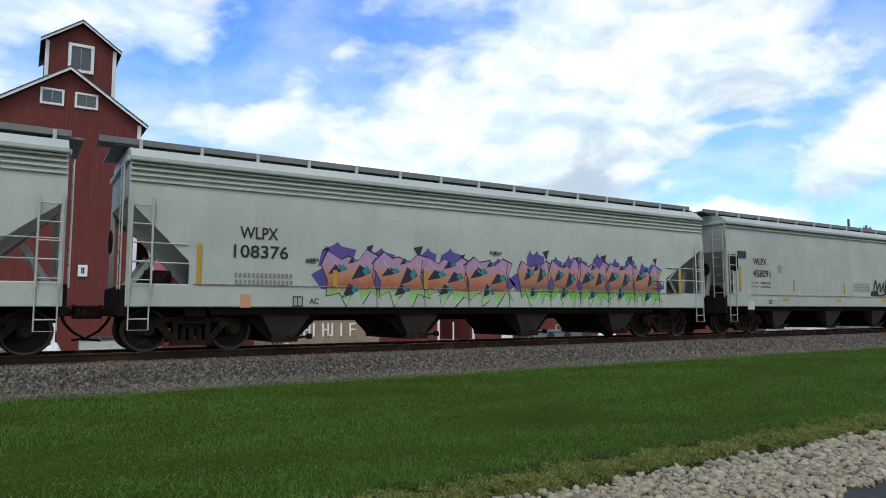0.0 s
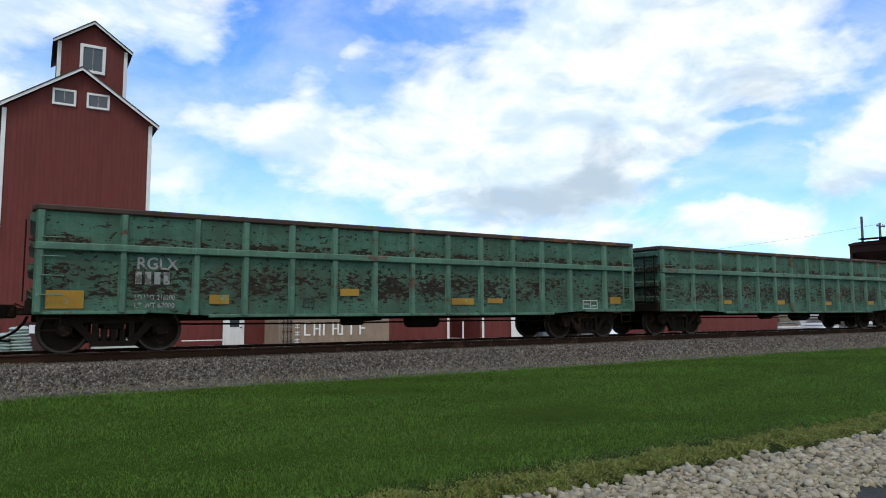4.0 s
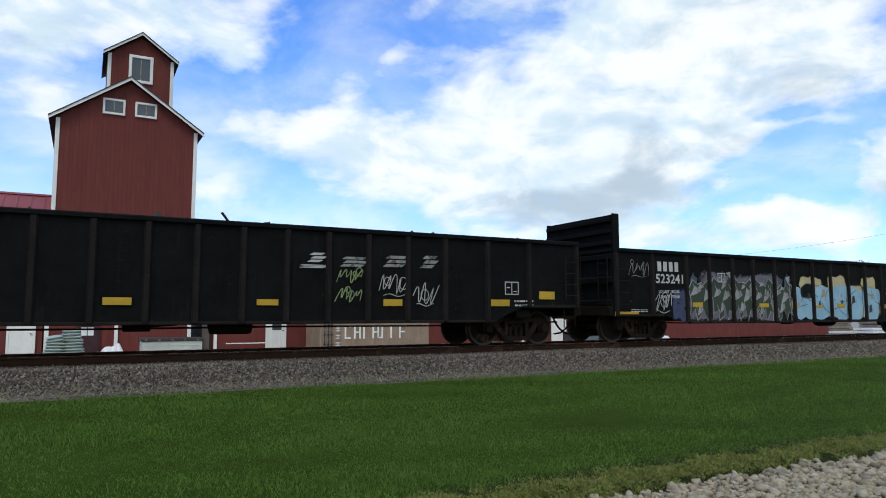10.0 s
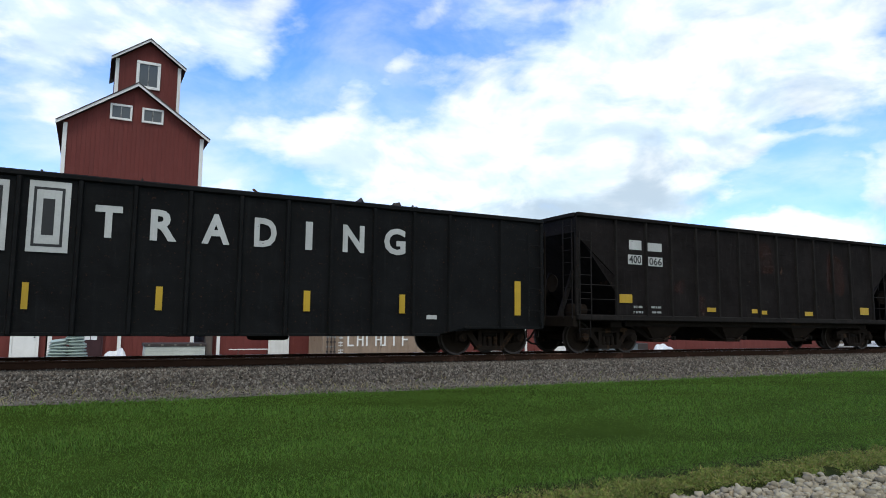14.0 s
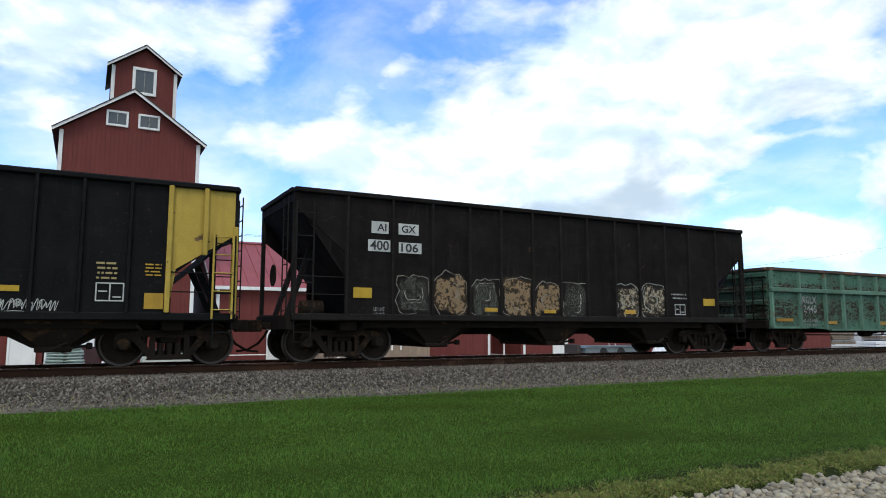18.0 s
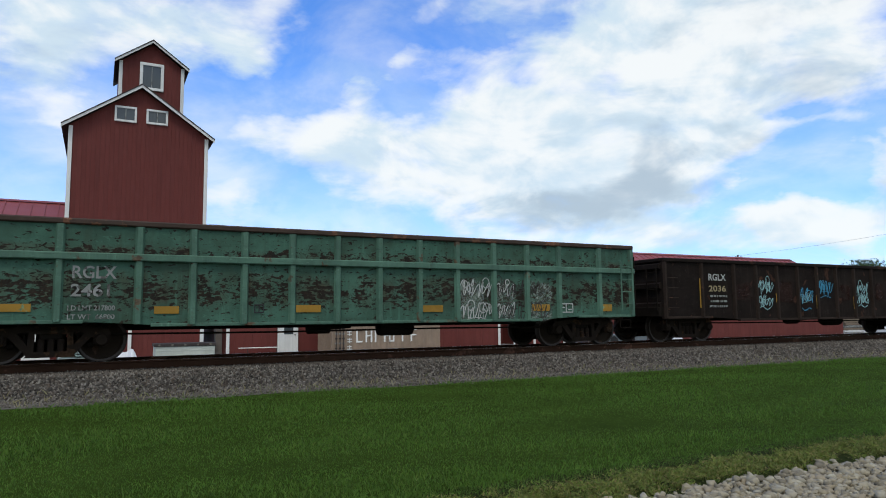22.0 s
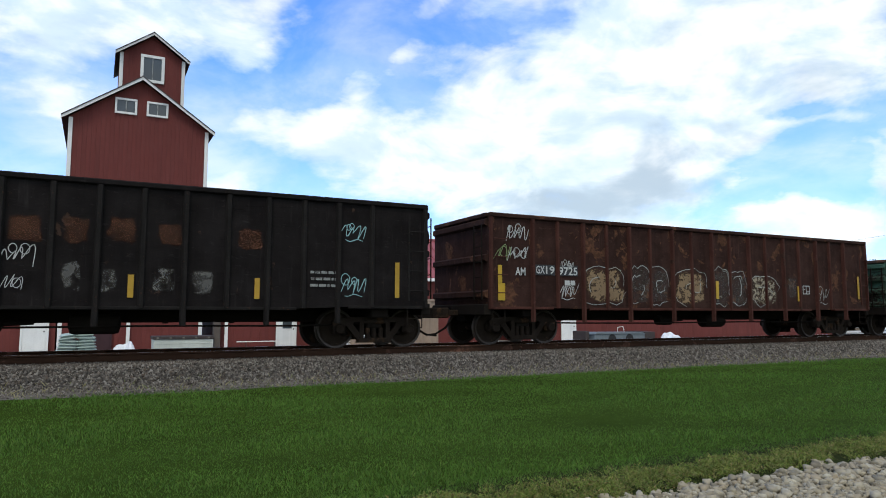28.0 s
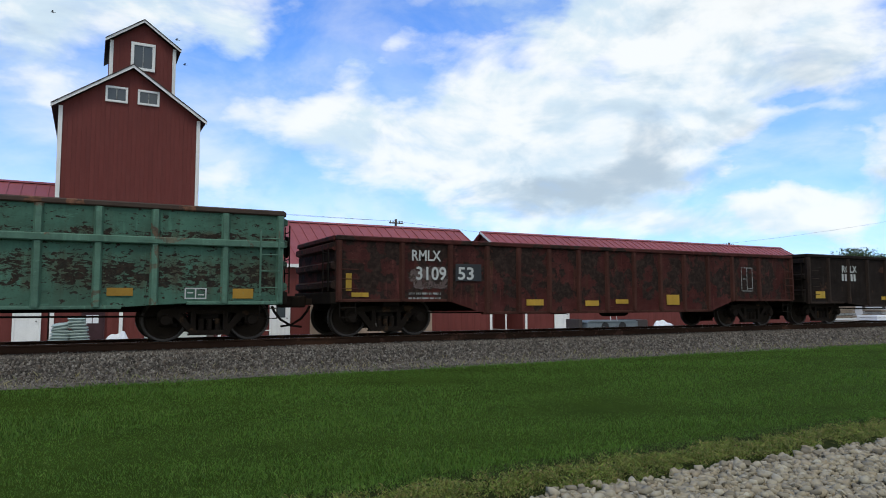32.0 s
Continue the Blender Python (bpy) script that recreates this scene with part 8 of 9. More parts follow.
def make_maroon_door():
    d = thing("maroon_door", "dark maroon door with a small two-pane window", "door", (0.27, 19.93, YZ))
    part("door_leaf", Geo().box(-0.44, 0.44, -0.05, 0.0, 0.02, 1.33, 0.01), MAROON, d)
    for x in (-0.5, 0.44):
        part("jamb", Geo().box(x, x + 0.06, -0.07, 0.0, 0.0, 1.39, 0.006), MAROON, d)
    part("head", Geo().box(-0.44, 0.44, -0.07, 0.0, 1.33, 1.39, 0.006), MAROON, d)
    for x in (-0.30, -0.02):
        part("pane", Geo().box(x, x + 0.25, -0.065, -0.045, 0.86, 1.24), TARP, d, "pale blind behind the pane")
    part("glazing_bar", Geo().box(-0.05, -0.02, -0.075, -0.045, 0.86, 1.24), MAROON, d)


make_maroon_door()
make_door(-2.9, -1.95, 19.93, 2.0, False, "pale grey-white door beside stacked bags")


def trim_post(x, y, z1, w=0.16, mat=None, label="white painted corner trim on a shed"):
    tagged(solo("wall_trim", Geo().box(x - w / 2, x + w / 2, y - 0.05, y, YZ, z1, 0.006), mat or WHITE, label), category="trim", kind="structure")


for x, z in ((6.06, 2.72), (22.45, 2.72), (25.1, 2.72), (1.46, 1.6)):
    trim_post(x, 19.965 if x > 5 else 19.92, z)
# low wall that joins the two sheds
plank_wall(solo("wall_link", Geo().box(22.6, 25.2, 23.504, 23.7, YZ, 2.2), RED_WALL, "red boarded wall between two sheds", "wall", kind="structure"), 22.6, 25.2, 23.5, YZ, lambda t: 2.2, 0.45)
# lean-to front left of the barn
plank_wall(solo("wall_lean_to", Geo().box(-34.0, -1.6, 20.024, 20.2, YZ, 2.9), RED_WALL, "red boarded wall of a lean-to", "wall", kind="structure"), -34.0, -1.6, 20.02, YZ, lambda t: 2.9, 0.45)

lean_window = thing("wall_window", "small white-framed window in the red lean-to wall", "window", (0, 0, 0), kind="structure")
window_unit(lean_window, -4.02, -3.02, 19.99, 1.27, 2.52, 1, 0.10)
# concrete apron in front of the sheds
solo("apron", Geo().box(-12, 60, 9.0, 19.8, YZ - 0.05, YZ + 0.03), CONCRETE, "pale sunlit concrete apron", kind="structure")


def pillow(w, d, h, seed, tilt):
    """A full plastic sack: flat, swollen, slack at its ends and creased."""
    g = Geo()
    nx, ny = 9, 6
    for s in (-1, 1):
        for j in range(ny + 1):
            for i in range(nx + 1):
                u, v = 2 * i / nx - 1, 2 * j / ny - 1
                r = noise.noise((u * 2.3 + seed, v * 1.7, seed * 1.9 + s))
                t = (1 - abs(u) ** 3) ** 0.5 * (1 - abs(v) ** 4) ** 0.5
                g.v.append((u * w * (1 + 0.04 * r), v * d * (1 + 0.05 * r), h * (0.5 + s * t * 0.56) + 0.03 * r * t + u * w * tilt))
    n, m = nx + 1, (nx + 1) * (ny + 1)
    for j in range(ny):
        for i in range(nx):
            q = (j * n + i, j * n + i + 1, (j + 1) * n + i + 1, (j + 1) * n + i)
            g.f += [q[::-1], tuple(m + k for k in q)]
    return g.mesh("bag", BAG, True)


def make_bags():
    p = thing("pallet_of_bags", "leaning stack of pale green plastic bags on a pallet", "pallet", (-0.53, 12.55, YZ + 0.03))
    part("pallet_base", Geo().box(-0.66, 0.66, -0.5, 0.5, 0.0, 0.03).box(-0.66, 0.66, -0.5, -0.4, 0.03, 0.11).box(-0.66, 0.66, 0.4, 0.5, 0.03, 0.11).box(-0.66, 0.66, -0.5, 0.5, 0.11, 0.14), WOOD, p)
    rng = random.Random(4)
    for i in (0, 1):
        n = 10 if i else 8
        for k in range(n):
            for j in (0, 1):
                q = part("bag", pillow(0.36 - 0.006 * k, 0.27, 0.118, rng.random() * 40, 0.16 if k > 5 and i == 0 else rng.uniform(-0.05, 0.08)), None, p)
                q.location = (-0.33 + 0.65 * i + rng.uniform(-0.03, 0.03) - (0.012 * k if i else -0.004 * k), -0.25 + 0.5 * j, 0.14 + 0.112 * k)


make_bags()


GREY_PANEL_BOLT = paint("dull_bolt", (0.16, 0.145, 0.12), rough=0.7, stain=0.3)


def make_crate():
    c = thing("pale_bin", "long pale grey bin with dark hinges along its lid", "bin", (3.15, 12.0, YZ + 0.03))
    part("bin_body", Geo().box(-1.1, 1.1, 0, 1.1, 0.0, 0.78, 0.02), PALE_BOX, c)
    part("bin_lid", Geo().box(-1.14, 1.14, -0.04, 1.14, 0.78, 0.90, 0.02), DARK_TRIM, c, "dark lid")
    for i in range(5):
        part("hinge", Geo().box(-1.0 + 0.47 * i, -0.92 + 0.47 * i, -0.06, -0.035, 0.80, 0.87, 0.005), GREY_PANEL_BOLT, c)
    for z in (0.2, 0.42, 0.6):
        part("batten", Geo().box(-1.08, 1.08, -0.012, 0.002, z, z + 0.05, 0.004), PALE_BOX, c)


make_crate()


def heap(name, x0, x1, y, z1, mat, label, cat, seed):
    """A crumpled sheet over a low pile."""
    nx, ny = 16, 8
    g = Geo()
    for j in range(ny + 1):
        for i in range(nx + 1):
            u, v = i / nx, j / ny
            h = (math.sin(math.pi * u) * math.sin(math.pi * v)) ** 0.5 * (0.65 + 0.7 * noise.noise((u * 4 + seed, v * 3, seed)))
            g.v.append((x0 + (x1 - x0) * u, y + 1.0 * v, YZ + 0.03 + max(h, 0) * (z1 - YZ) * 0.95))
    n = nx + 1
    g.f = [(j * n + i, j * n + i + 1, (j + 1) * n + i + 1, (j + 1) * n + i) for j in range(ny) for i in range(nx)]
    solo(name, g, mat, label, cat)


heap("covered_heap", 0.55, 1.75, 12.0, -0.22, TARP, "low pile under crumpled white plastic sheet", "pile", 1.0)
heap("covered_heap", 30.6, 32.6, 14.0, -0.18, TARP, "white plastic bags in a low heap", "pile", 5.0)


def make_trailer():
    t = thing("flat_trailer", "low blue-grey steel trailer with a dark tailboard", "trailer", (27.5, 14.0, YZ + 0.03))
    part("trailer_bed", Geo().box(-2.3, 1.5, 0, 1.7, 0.30, 0.62, 0.03), BIN, t)
    part("trailer_lid", Geo().prism([(-2.35, 0.62), (1.5, 0.62), (1.3, 0.70), (-2.1, 0.72)], "y", -0.04, 1.74), BIN, t)
    part("tailboard", Geo().box(1.5, 2.35, 0.05, 1.65, 0.28, 0.72, 0.03), DARK_TRIM, t, "dark tailboard")
    part("headboard", Geo().box(-2.75, -2.5, 0.2, 1.4, 0.0, 0.80, 0.02), DARK_TRIM, t)
    for x in (-1.0, 0.3):
        part("trailer_wheel", Geo().lathe([(0.05, -0.02), (0.3, 0.0), (0.32, 0.05), (0.32, 0.2), (0.1, 0.22)], 18).moved(Matrix.Translation((x, 0.0, 0.32))), TYRE, t, smooth=True)
    part("side_handle", Geo().tube([(-0.6, -0.02, 0.72), (-0.6, 0.0, 1.0), (-0.2, 0.0, 1.05), (-0.1, 0.0, 0.72)], 0.02, 5), WHITE, t)


make_trailer()


def make_handrail():
    r = thing("handrail", "low white handrail of two bars before a door", "railing", (7.4, 19.0, YZ))
    for z in (0.06, 0.385):
        part("rail_bar", Geo().tube([(-0.97, 0, z), (1.0, 0, z)], 0.026, 6), WHITE, r)
    for x in (-0.5, 0.95):
        part("rail_post", Geo().tube([(x, 0.03, 0), (x, 0.03, 0.385)], 0.02, 6), DARK_TRIM, r)


make_handrail()
solo("timber_post", Geo().box(4.27, 4.55, 12.2, 12.46, YZ, 0.55, 0.03), POLE, "short dark timber post in the yard", "post")
solo("downpipe", Geo().tube([(23.4, 19.7, YZ), (23.4, 19.7, 0.2)], 0.05, 8), WHITE, "thin white pipe standing by a wall", "pipe")


def lumber(x, y, w, h, d, seed, label):
    p = thing("lumber_stack", label, "lumber", (x, y, YZ))
    rng = random.Random(seed)
    for k in range(max(2, int(h / 0.22))):
        z = 0.22 * k
        mat = (WOOD, STENCIL_DULL, TARP, WOOD)[rng.randrange(4)]
        ww = w * rng.uniform(0.7, 1.0)
        o = rng.uniform(-0.1, 0.1)
        part("lumber_layer", Geo().box(-ww / 2 + o, ww / 2 + o, -d / 2, d / 2, z + 0.04, z + 0.22, 0.01), mat, p)
        for sx in (-ww * 0.35, ww * 0.35):
            part("spacer", Geo().box(sx - 0.05, sx + 0.05, -d / 2, d / 2, z, z + 0.04), POLE, p)


for i, (x, y, w, h) in enumerate(((58.5, 17, 3, 0.7), (62.5, 19, 3.4, 1.1), (66.5, 17.5, 3.5, 0.8), (70.5, 21, 4, 1.3), (75, 18.5, 4, 0.9), (64, 24, 4, 1.5), (82, 21, 4, 1.0), (88, 20, 5, 1.2))):
    lumber(x, y, w, h, 1.6, i, "stack of grey weathered lumber and pale sheets")


def make_pickup():
    p = thing("pickup_truck", "white pickup truck parked in the yard", "truck", (79.5, 26.0, YZ))
    body = [(-2.7, 0.5), (-2.65, 0.95), (-1.6, 1.05), (-0.9, 1.72), (0.75, 1.75), (0.95, 1.08), (2.65, 1.08), (2.7, 0.5)]
    part("body", Geo().prism(body, "y", -0.92, 0.92), CAR_WHITE, p, "white body")
    part("side_glass", Geo().prism([(-1.35, 1.1), (-0.82, 1.62), (0.62, 1.64), (0.68, 1.1)], "y", -0.935, -0.915), GLASS, p)
    for x in (-1.75, 1.75):
        w = part("wheel", Geo().lathe([(0.05, -0.97), (0.34, -0.97), (0.38, -0.93), (0.38, -0.74), (0.3, -0.72)], 18).moved(Matrix.Translation((x, 0, 0.38))), TYRE, p, smooth=True)
        part("hub", Geo().lathe([(0.03, -0.985), (0.19, -0.98), (0.2, -0.96)], 12).moved(Matrix.Translation((x, 0, 0.38))), STENCIL_DULL, w)
    for x in (-2.7, 2.68):
        part("bumper", Geo().box(x - 0.06, x + 0.08, -0.9, 0.9, 0.42, 0.62, 0.02), STENCIL_DULL, p)


make_pickup()


def make_pole(x, y, top, arm=0.0, label="bare grey wooden utility pole"):
    p = thing("utility_pole", label, "pole", (x, y, YZ))
    part("pole_shaft", Geo().lathe([(0.02, 0.0), (0.17, 0.0), (0.12, top - YZ), (0.02, top - YZ)], 10, "z"), POLE, p, smooth=True)
    if arm:
        part("crossarm", Geo().box(-arm, arm, -0.17, -0.07, top - YZ - 0.45, top - YZ - 0.33, 0.01), POLE, p)
        for k in (-arm * 0.85, -arm * 0.45, arm * 0.45, arm * 0.85):
            part("insulator", Geo().lathe([(0.02, 0), (0.06, 0.02), (0.05, 0.1), (0.06, 0.14), (0.02, 0.2)], 8, "z").moved(Matrix.Translation((k, -0.12, top - YZ - 0.33))), STENCIL_DULL, p)
    return p


make_pole(77.0, 22.4, 10.9)
make_pole(82.0, 23.0, 10.6, 0.9, "wooden utility pole with a crossarm")
make_pole(26.9, 45.0, 9.05, 0.75, "distant utility pole with a crossarm behind a shed")
make_pole(75.0, 45.0, 8.6, 0.75, "distant utility pole with a crossarm behind a shed")


def wire(pts, sag, name="power_line"):
    a, b = Vector(pts[0]), Vector(pts[1])
    n = 24
    solo(name, Geo().tube([a.lerp(b, i / n) - Vector((0, 0, sag * 4 * (i / n) * (1 - i / n))) for i in range(n + 1)], 0.012, 4), DARK_TRIM, "thin dark overhead power line", "cable")


wire(((75.0, 45.0, 8.5), (82.0, 23.0, 10.5)), 0.25)
wire(((26.3, 44.9, 8.85), (-30.0, 45.0, 11.5)), 0.8)
wire(((27.5, 44.9, 8.85), (-30.0, 45.4, 11.9)), 0.8)
wire(((26.9, 44.9, 8.85), (75.0, 45.0, 8.5)), 0.9)

# ---- grass, weeds, ballast, stones ----
GRASS = island("mown_grass", ((0.049, 0.103, 0.014), (0.070, 0.148, 0.018), (0.086, 0.166, 0.023), (0.060, 0.125, 0.016), (0.116, 0.172, 0.033)), rough=0.75, bump=0.0, grain=1.6)
WEED = island("yellow_green_weeds", ((0.11, 0.165, 0.024), (0.18, 0.215, 0.042), (0.050, 0.095, 0.018), (0.23, 0.175, 0.07), (0.125, 0.175, 0.030)), rough=0.8, bump=0.0, grain=3)
STRAW = island("dry_grass", ((0.20, 0.17, 0.08), (0.28, 0.25, 0.14), (0.10, 0.13, 0.04)), rough=0.85, bump=0.0, grain=3)
BALLAST = island("grey_ballast_stone", ((0.034, 0.030, 0.025), (0.105, 0.094, 0.081), (0.050, 0.042, 0.035), (0.23, 0.21, 0.18), (0.018, 0.016, 0.013), (0.090, 0.070, 0.053), (0.20, 0.18, 0.157)), rough=0.9, bump=0.2, grain=60)
LIME = island("pale_limestone", ((0.26, 0.22, 0.145), (0.31, 0.27, 0.19), (0.15, 0.128, 0.09), (0.37, 0.335, 0.25), (0.265, 0.215, 0.14), (0.30, 0.268, 0.20)), rough=0.9, bump=0.35, grain=22)


def tri_mesh(name, verts, tris, mat):
    me = bpy.data.meshes.new(name)
    me.vertices.add(len(verts))
    me.vertices.foreach_set("co", np.ascontiguousarray(verts, dtype=np.float32).ravel())
    me.loops.add(tris.size)
    me.loops.foreach_set("vertex_index", np.ascontiguousarray(tris, dtype=np.int32).ravel())
    me.polygons.add(len(tris))
    me.polygons.foreach_set("loop_start", np.arange(0, tris.size, 3, dtype=np.int32))
    me.update(calc_edges=True)
    me.materials.append(mat)
    return me


GZ = np.array(((-12.95, -1.02), (-12.7, -0.93), (-12.0, -0.85), (-11.4, -0.79), (-7, -0.70), (-2.9, -0.56), (-2.75, -0.55), (-1.95, -0.20), (-0.9, -0.195)))


def lie(y):
    return np.interp(y, GZ[:, 0], GZ[:, 1])


def blades(name, x, y, h, w, mat, label, lean=0.5, seed=0, lift=0.0):
    """One bent blade at each place: two triangles."""
    rs = np.random.RandomState(seed)
    n = len(x)
    a = rs.rand(n) * math.tau
    lx, ly = rs.randn(n) * lean * h, rs.randn(n) * lean * h
    z = lie(y) - 0.01 + lift
    dx, dy = np.cos(a) * w, np.sin(a) * w
    v = np.empty((n, 4, 3), np.float32)
    v[:, 0] = np.stack([x - dx, y - dy, z], 1)
    v[:, 1] = np.stack([x + dx, y + dy, z], 1)
    v[:, 2] = np.stack([x + dx * 0.6 + lx * 0.4, y + dy * 0.6 + ly * 0.4, z + h * 0.6], 1)
    v[:, 3] = np.stack([x + lx, y + ly, z + h], 1)
    k = np.arange(n)[:, None] * 4
    t = np.concatenate([k + np.array([[0, 1, 2]]), k + np.array([[0, 2, 3]])], 1).reshape(-1, 3)
    solo(name, tri_mesh(name, v.reshape(-1, 3), t, mat), None, label, "grass", kind="stuff")


def scatter(n, y0, y1, near, far, power, seed):
    """Places on the strip y0 to y1, thinning out along the track."""
    rs = np.random.RandomState(seed)
    x = near + (far - near) * rs.rand(n) ** power
    y = y0 + (y1 - y0) * rs.rand(n)
    return x, y, rs


def make_lawn():
    rs = np.random.RandomState(3)
    n = 520000
    ang = np.radians(rs.uniform(-12, 68, n))
    r = 4.6 + 42 * rs.rand(n) ** 1.7
    x, y = r * np.sin(ang), -16.387 + r * np.cos(ang)
    edge = -3.44 + 0.10 * np.sin(x * 1.7) + 0.07 * np.sin(x * 4.1 + 1)
    ok = (y < edge) & (y > -10.62 + 0.07 * np.sin(x * 2.3) + 0.05 * np.sin(x * 7) - 0.25 * rs.rand(n) ** 3)
    bare = np.exp(-(((x - 6.9) / 0.75) ** 2 + ((y + 8.75) / 0.16) ** 2))
    ok &= rs.rand(n) > bare * 0.95
    x, y, r = x[ok], y[ok], r[ok]
    m = len(x)
    tuft = 0.75 + 0.45 * np.sin(x * 0.9 + 2 * np.sin(y * 1.3)) * np.sin(y * 1.1 + x * 0.3)
    blades("lawn_grass", x, y, (0.030 + 0.022 * rs.rand(m)) * tuft + 0.0006 * r, 0.0026 + 0.00028 * r, GRASS, "short mown green lawn grass", lean=0.35, seed=1)
    # ragged edge along the ballast
    x, y, q = scatter(7000, -3.66, -3.36, -6, 50, 1.5, 11)
    keep = q.rand(len(x)) < 0.35 + 0.65 * (np.sin(x * 1.9) > -0.2)
    x, y = x[keep], y[keep]
    blades("edge_grass", x, y, 0.035 + 0.05 * q.rand(len(x)), 0.005 + 0.00025 * np.abs(x), GRASS, "longer grass along the ballast edge", seed=2)
    x, y, q = scatter(2600, -3.35, -2.5, -6, 50, 1.5, 12)
    blades("dry_tufts", x, y, 0.04 + 0.10 * q.rand(len(x)), 0.005 + 0.0002 * np.abs(x), STRAW, "dry straw-coloured tufts on the ballast edge", seed=3)
    # small-leaved weeds along the stone bank, in clumps
    rs = np.random.RandomState(8)
    k, per = 1500, 90
    cx = 0.2 + 20 * rs.rand(k) ** 1.25
    cy = -11.27 + 0.17 * rs.randn(k) + 0.05 * np.sin(cx * 2.6)
    tall = np.clip(0.025 + 0.045 * rs.rand(k) + 0.05 * (rs.rand(k) > 0.85), 0, 0.13)
    x = np.repeat(cx, per) + 0.045 * rs.randn(k * per)
    y = np.repeat(cy, per) + 0.045 * rs.randn(k * per)
    up = np.repeat(tall, per) * rs.rand(k * per) ** 0.8
    ok = (y > -11.70) & (y < -10.93 + 0.06 * np.sin(x * 3.1))
    x, y, up = x[ok], y[ok], up[ok]
    m = len(x)
    blades("verge_weeds", x, y, 0.008 + 0.020 * rs.rand(m), 0.0025 + 0.0045 * rs.rand(m), WEED, "ragged yellow-green weeds along the stones", lean=1.0, seed=4, lift=up)
    # thin dark grass in the hollow between weeds and lawn
    x = 0.2 + 19 * rs.rand(26000) ** 1.2
    y = -10.72 + 0.12 * rs.randn(26000)
    blades("hollow_grass", x, y, 0.012 + 0.025 * rs.rand(len(x)), 0.003 + 0.003 * rs.rand(len(x)), GRASS, "thin grass in the hollow above the bank", lean=0.6, seed=6)


make_lawn()

OCT_V = np.array(((1, 0, 0), (-1, 0, 0), (0, 1, 0), (0, -1, 0), (0, 0, 1), (0, 0, -1)), np.float32)
OCT_T = np.array(((0, 2, 4), (2, 1, 4), (1, 3, 4), (3, 0, 4), (2, 0, 5), (1, 2, 5), (3, 1, 5), (0, 3, 5)), np.int32)


def pebbles(name, x, y, z, r, mat, label, seed):
    """Angular small stones, joined."""
    rs = np.random.RandomState(seed)
    n = len(x)
    v = OCT_V[None] * (0.6 + 0.7 * rs.rand(n, 6, 1)) + 0.28 * rs.randn(n, 6, 3)
    v = v * r[:, None, None] + np.stack([x, y, z], 1)[:, None]
    t = (np.arange(n)[:, None, None] * 6 + OCT_T[None]).reshape(-1, 3)
    solo(name, tri_mesh(name, v.reshape(-1, 3).astype(np.float32), t, mat), None, label, "gravel", kind="stuff")


def make_ballast():
    rs = np.random.RandomState(21)
    n = 130000
    x = -7 + 62 * rs.rand(n) ** 1.55
    y = -3.05 + 2.20 * rs.rand(n)
    thin = (y < -2.6) & (rs.rand(n) < (-2.6 - y) / 0.45)
    x, y = x[~thin], y[~thin]
    r = 0.018 + 0.018 * rs.rand(len(x)) + 0.00030 * np.maximum(x, 0)
    pebbles("ballast_stones", x, y, lie(y) + 0.004, r, BALLAST, "grey crushed stone ballast beside the rail", 5)
    n = 26000
    x = -7 + 50 * rs.rand(n) ** 1.5
    y = -2.92 + 0.20 * rs.randn(n)
    pebbles("edge_grit", x, y, lie(y) + 0.004, 0.008 + 0.018 * rs.rand(n), BALLAST, "fine grey grit along the lawn edge", 6)


make_ballast()


def rock_mesh(seed):
    """A broken stone: the flat-faced hull of a few scattered corners."""
    bm = bmesh.new()
    rng = random.Random(seed)
    for _ in range(13):
        d = Vector((rng.gauss(0, 1), rng.gauss(0, 1), rng.gauss(0, 1))).normalized() * rng.uniform(0.62, 0.84)
        bm.verts.new((d.x * 1.3, d.y, d.z * 0.8))
    hull = bmesh.ops.convex_hull(bm, input=bm.verts)
    bmesh.ops.delete(bm, geom=list({v for v in hull["geom_interior"] + hull["geom_unused"] if isinstance(v, bmesh.types.BMVert)}), context="VERTS")
    bmesh.ops.recalc_face_normals(bm, faces=bm.faces)
    me = bpy.data.meshes.new("stone")
    bm.to_mesh(me)
    bm.free()
    me.materials.append(LIME)
    return me


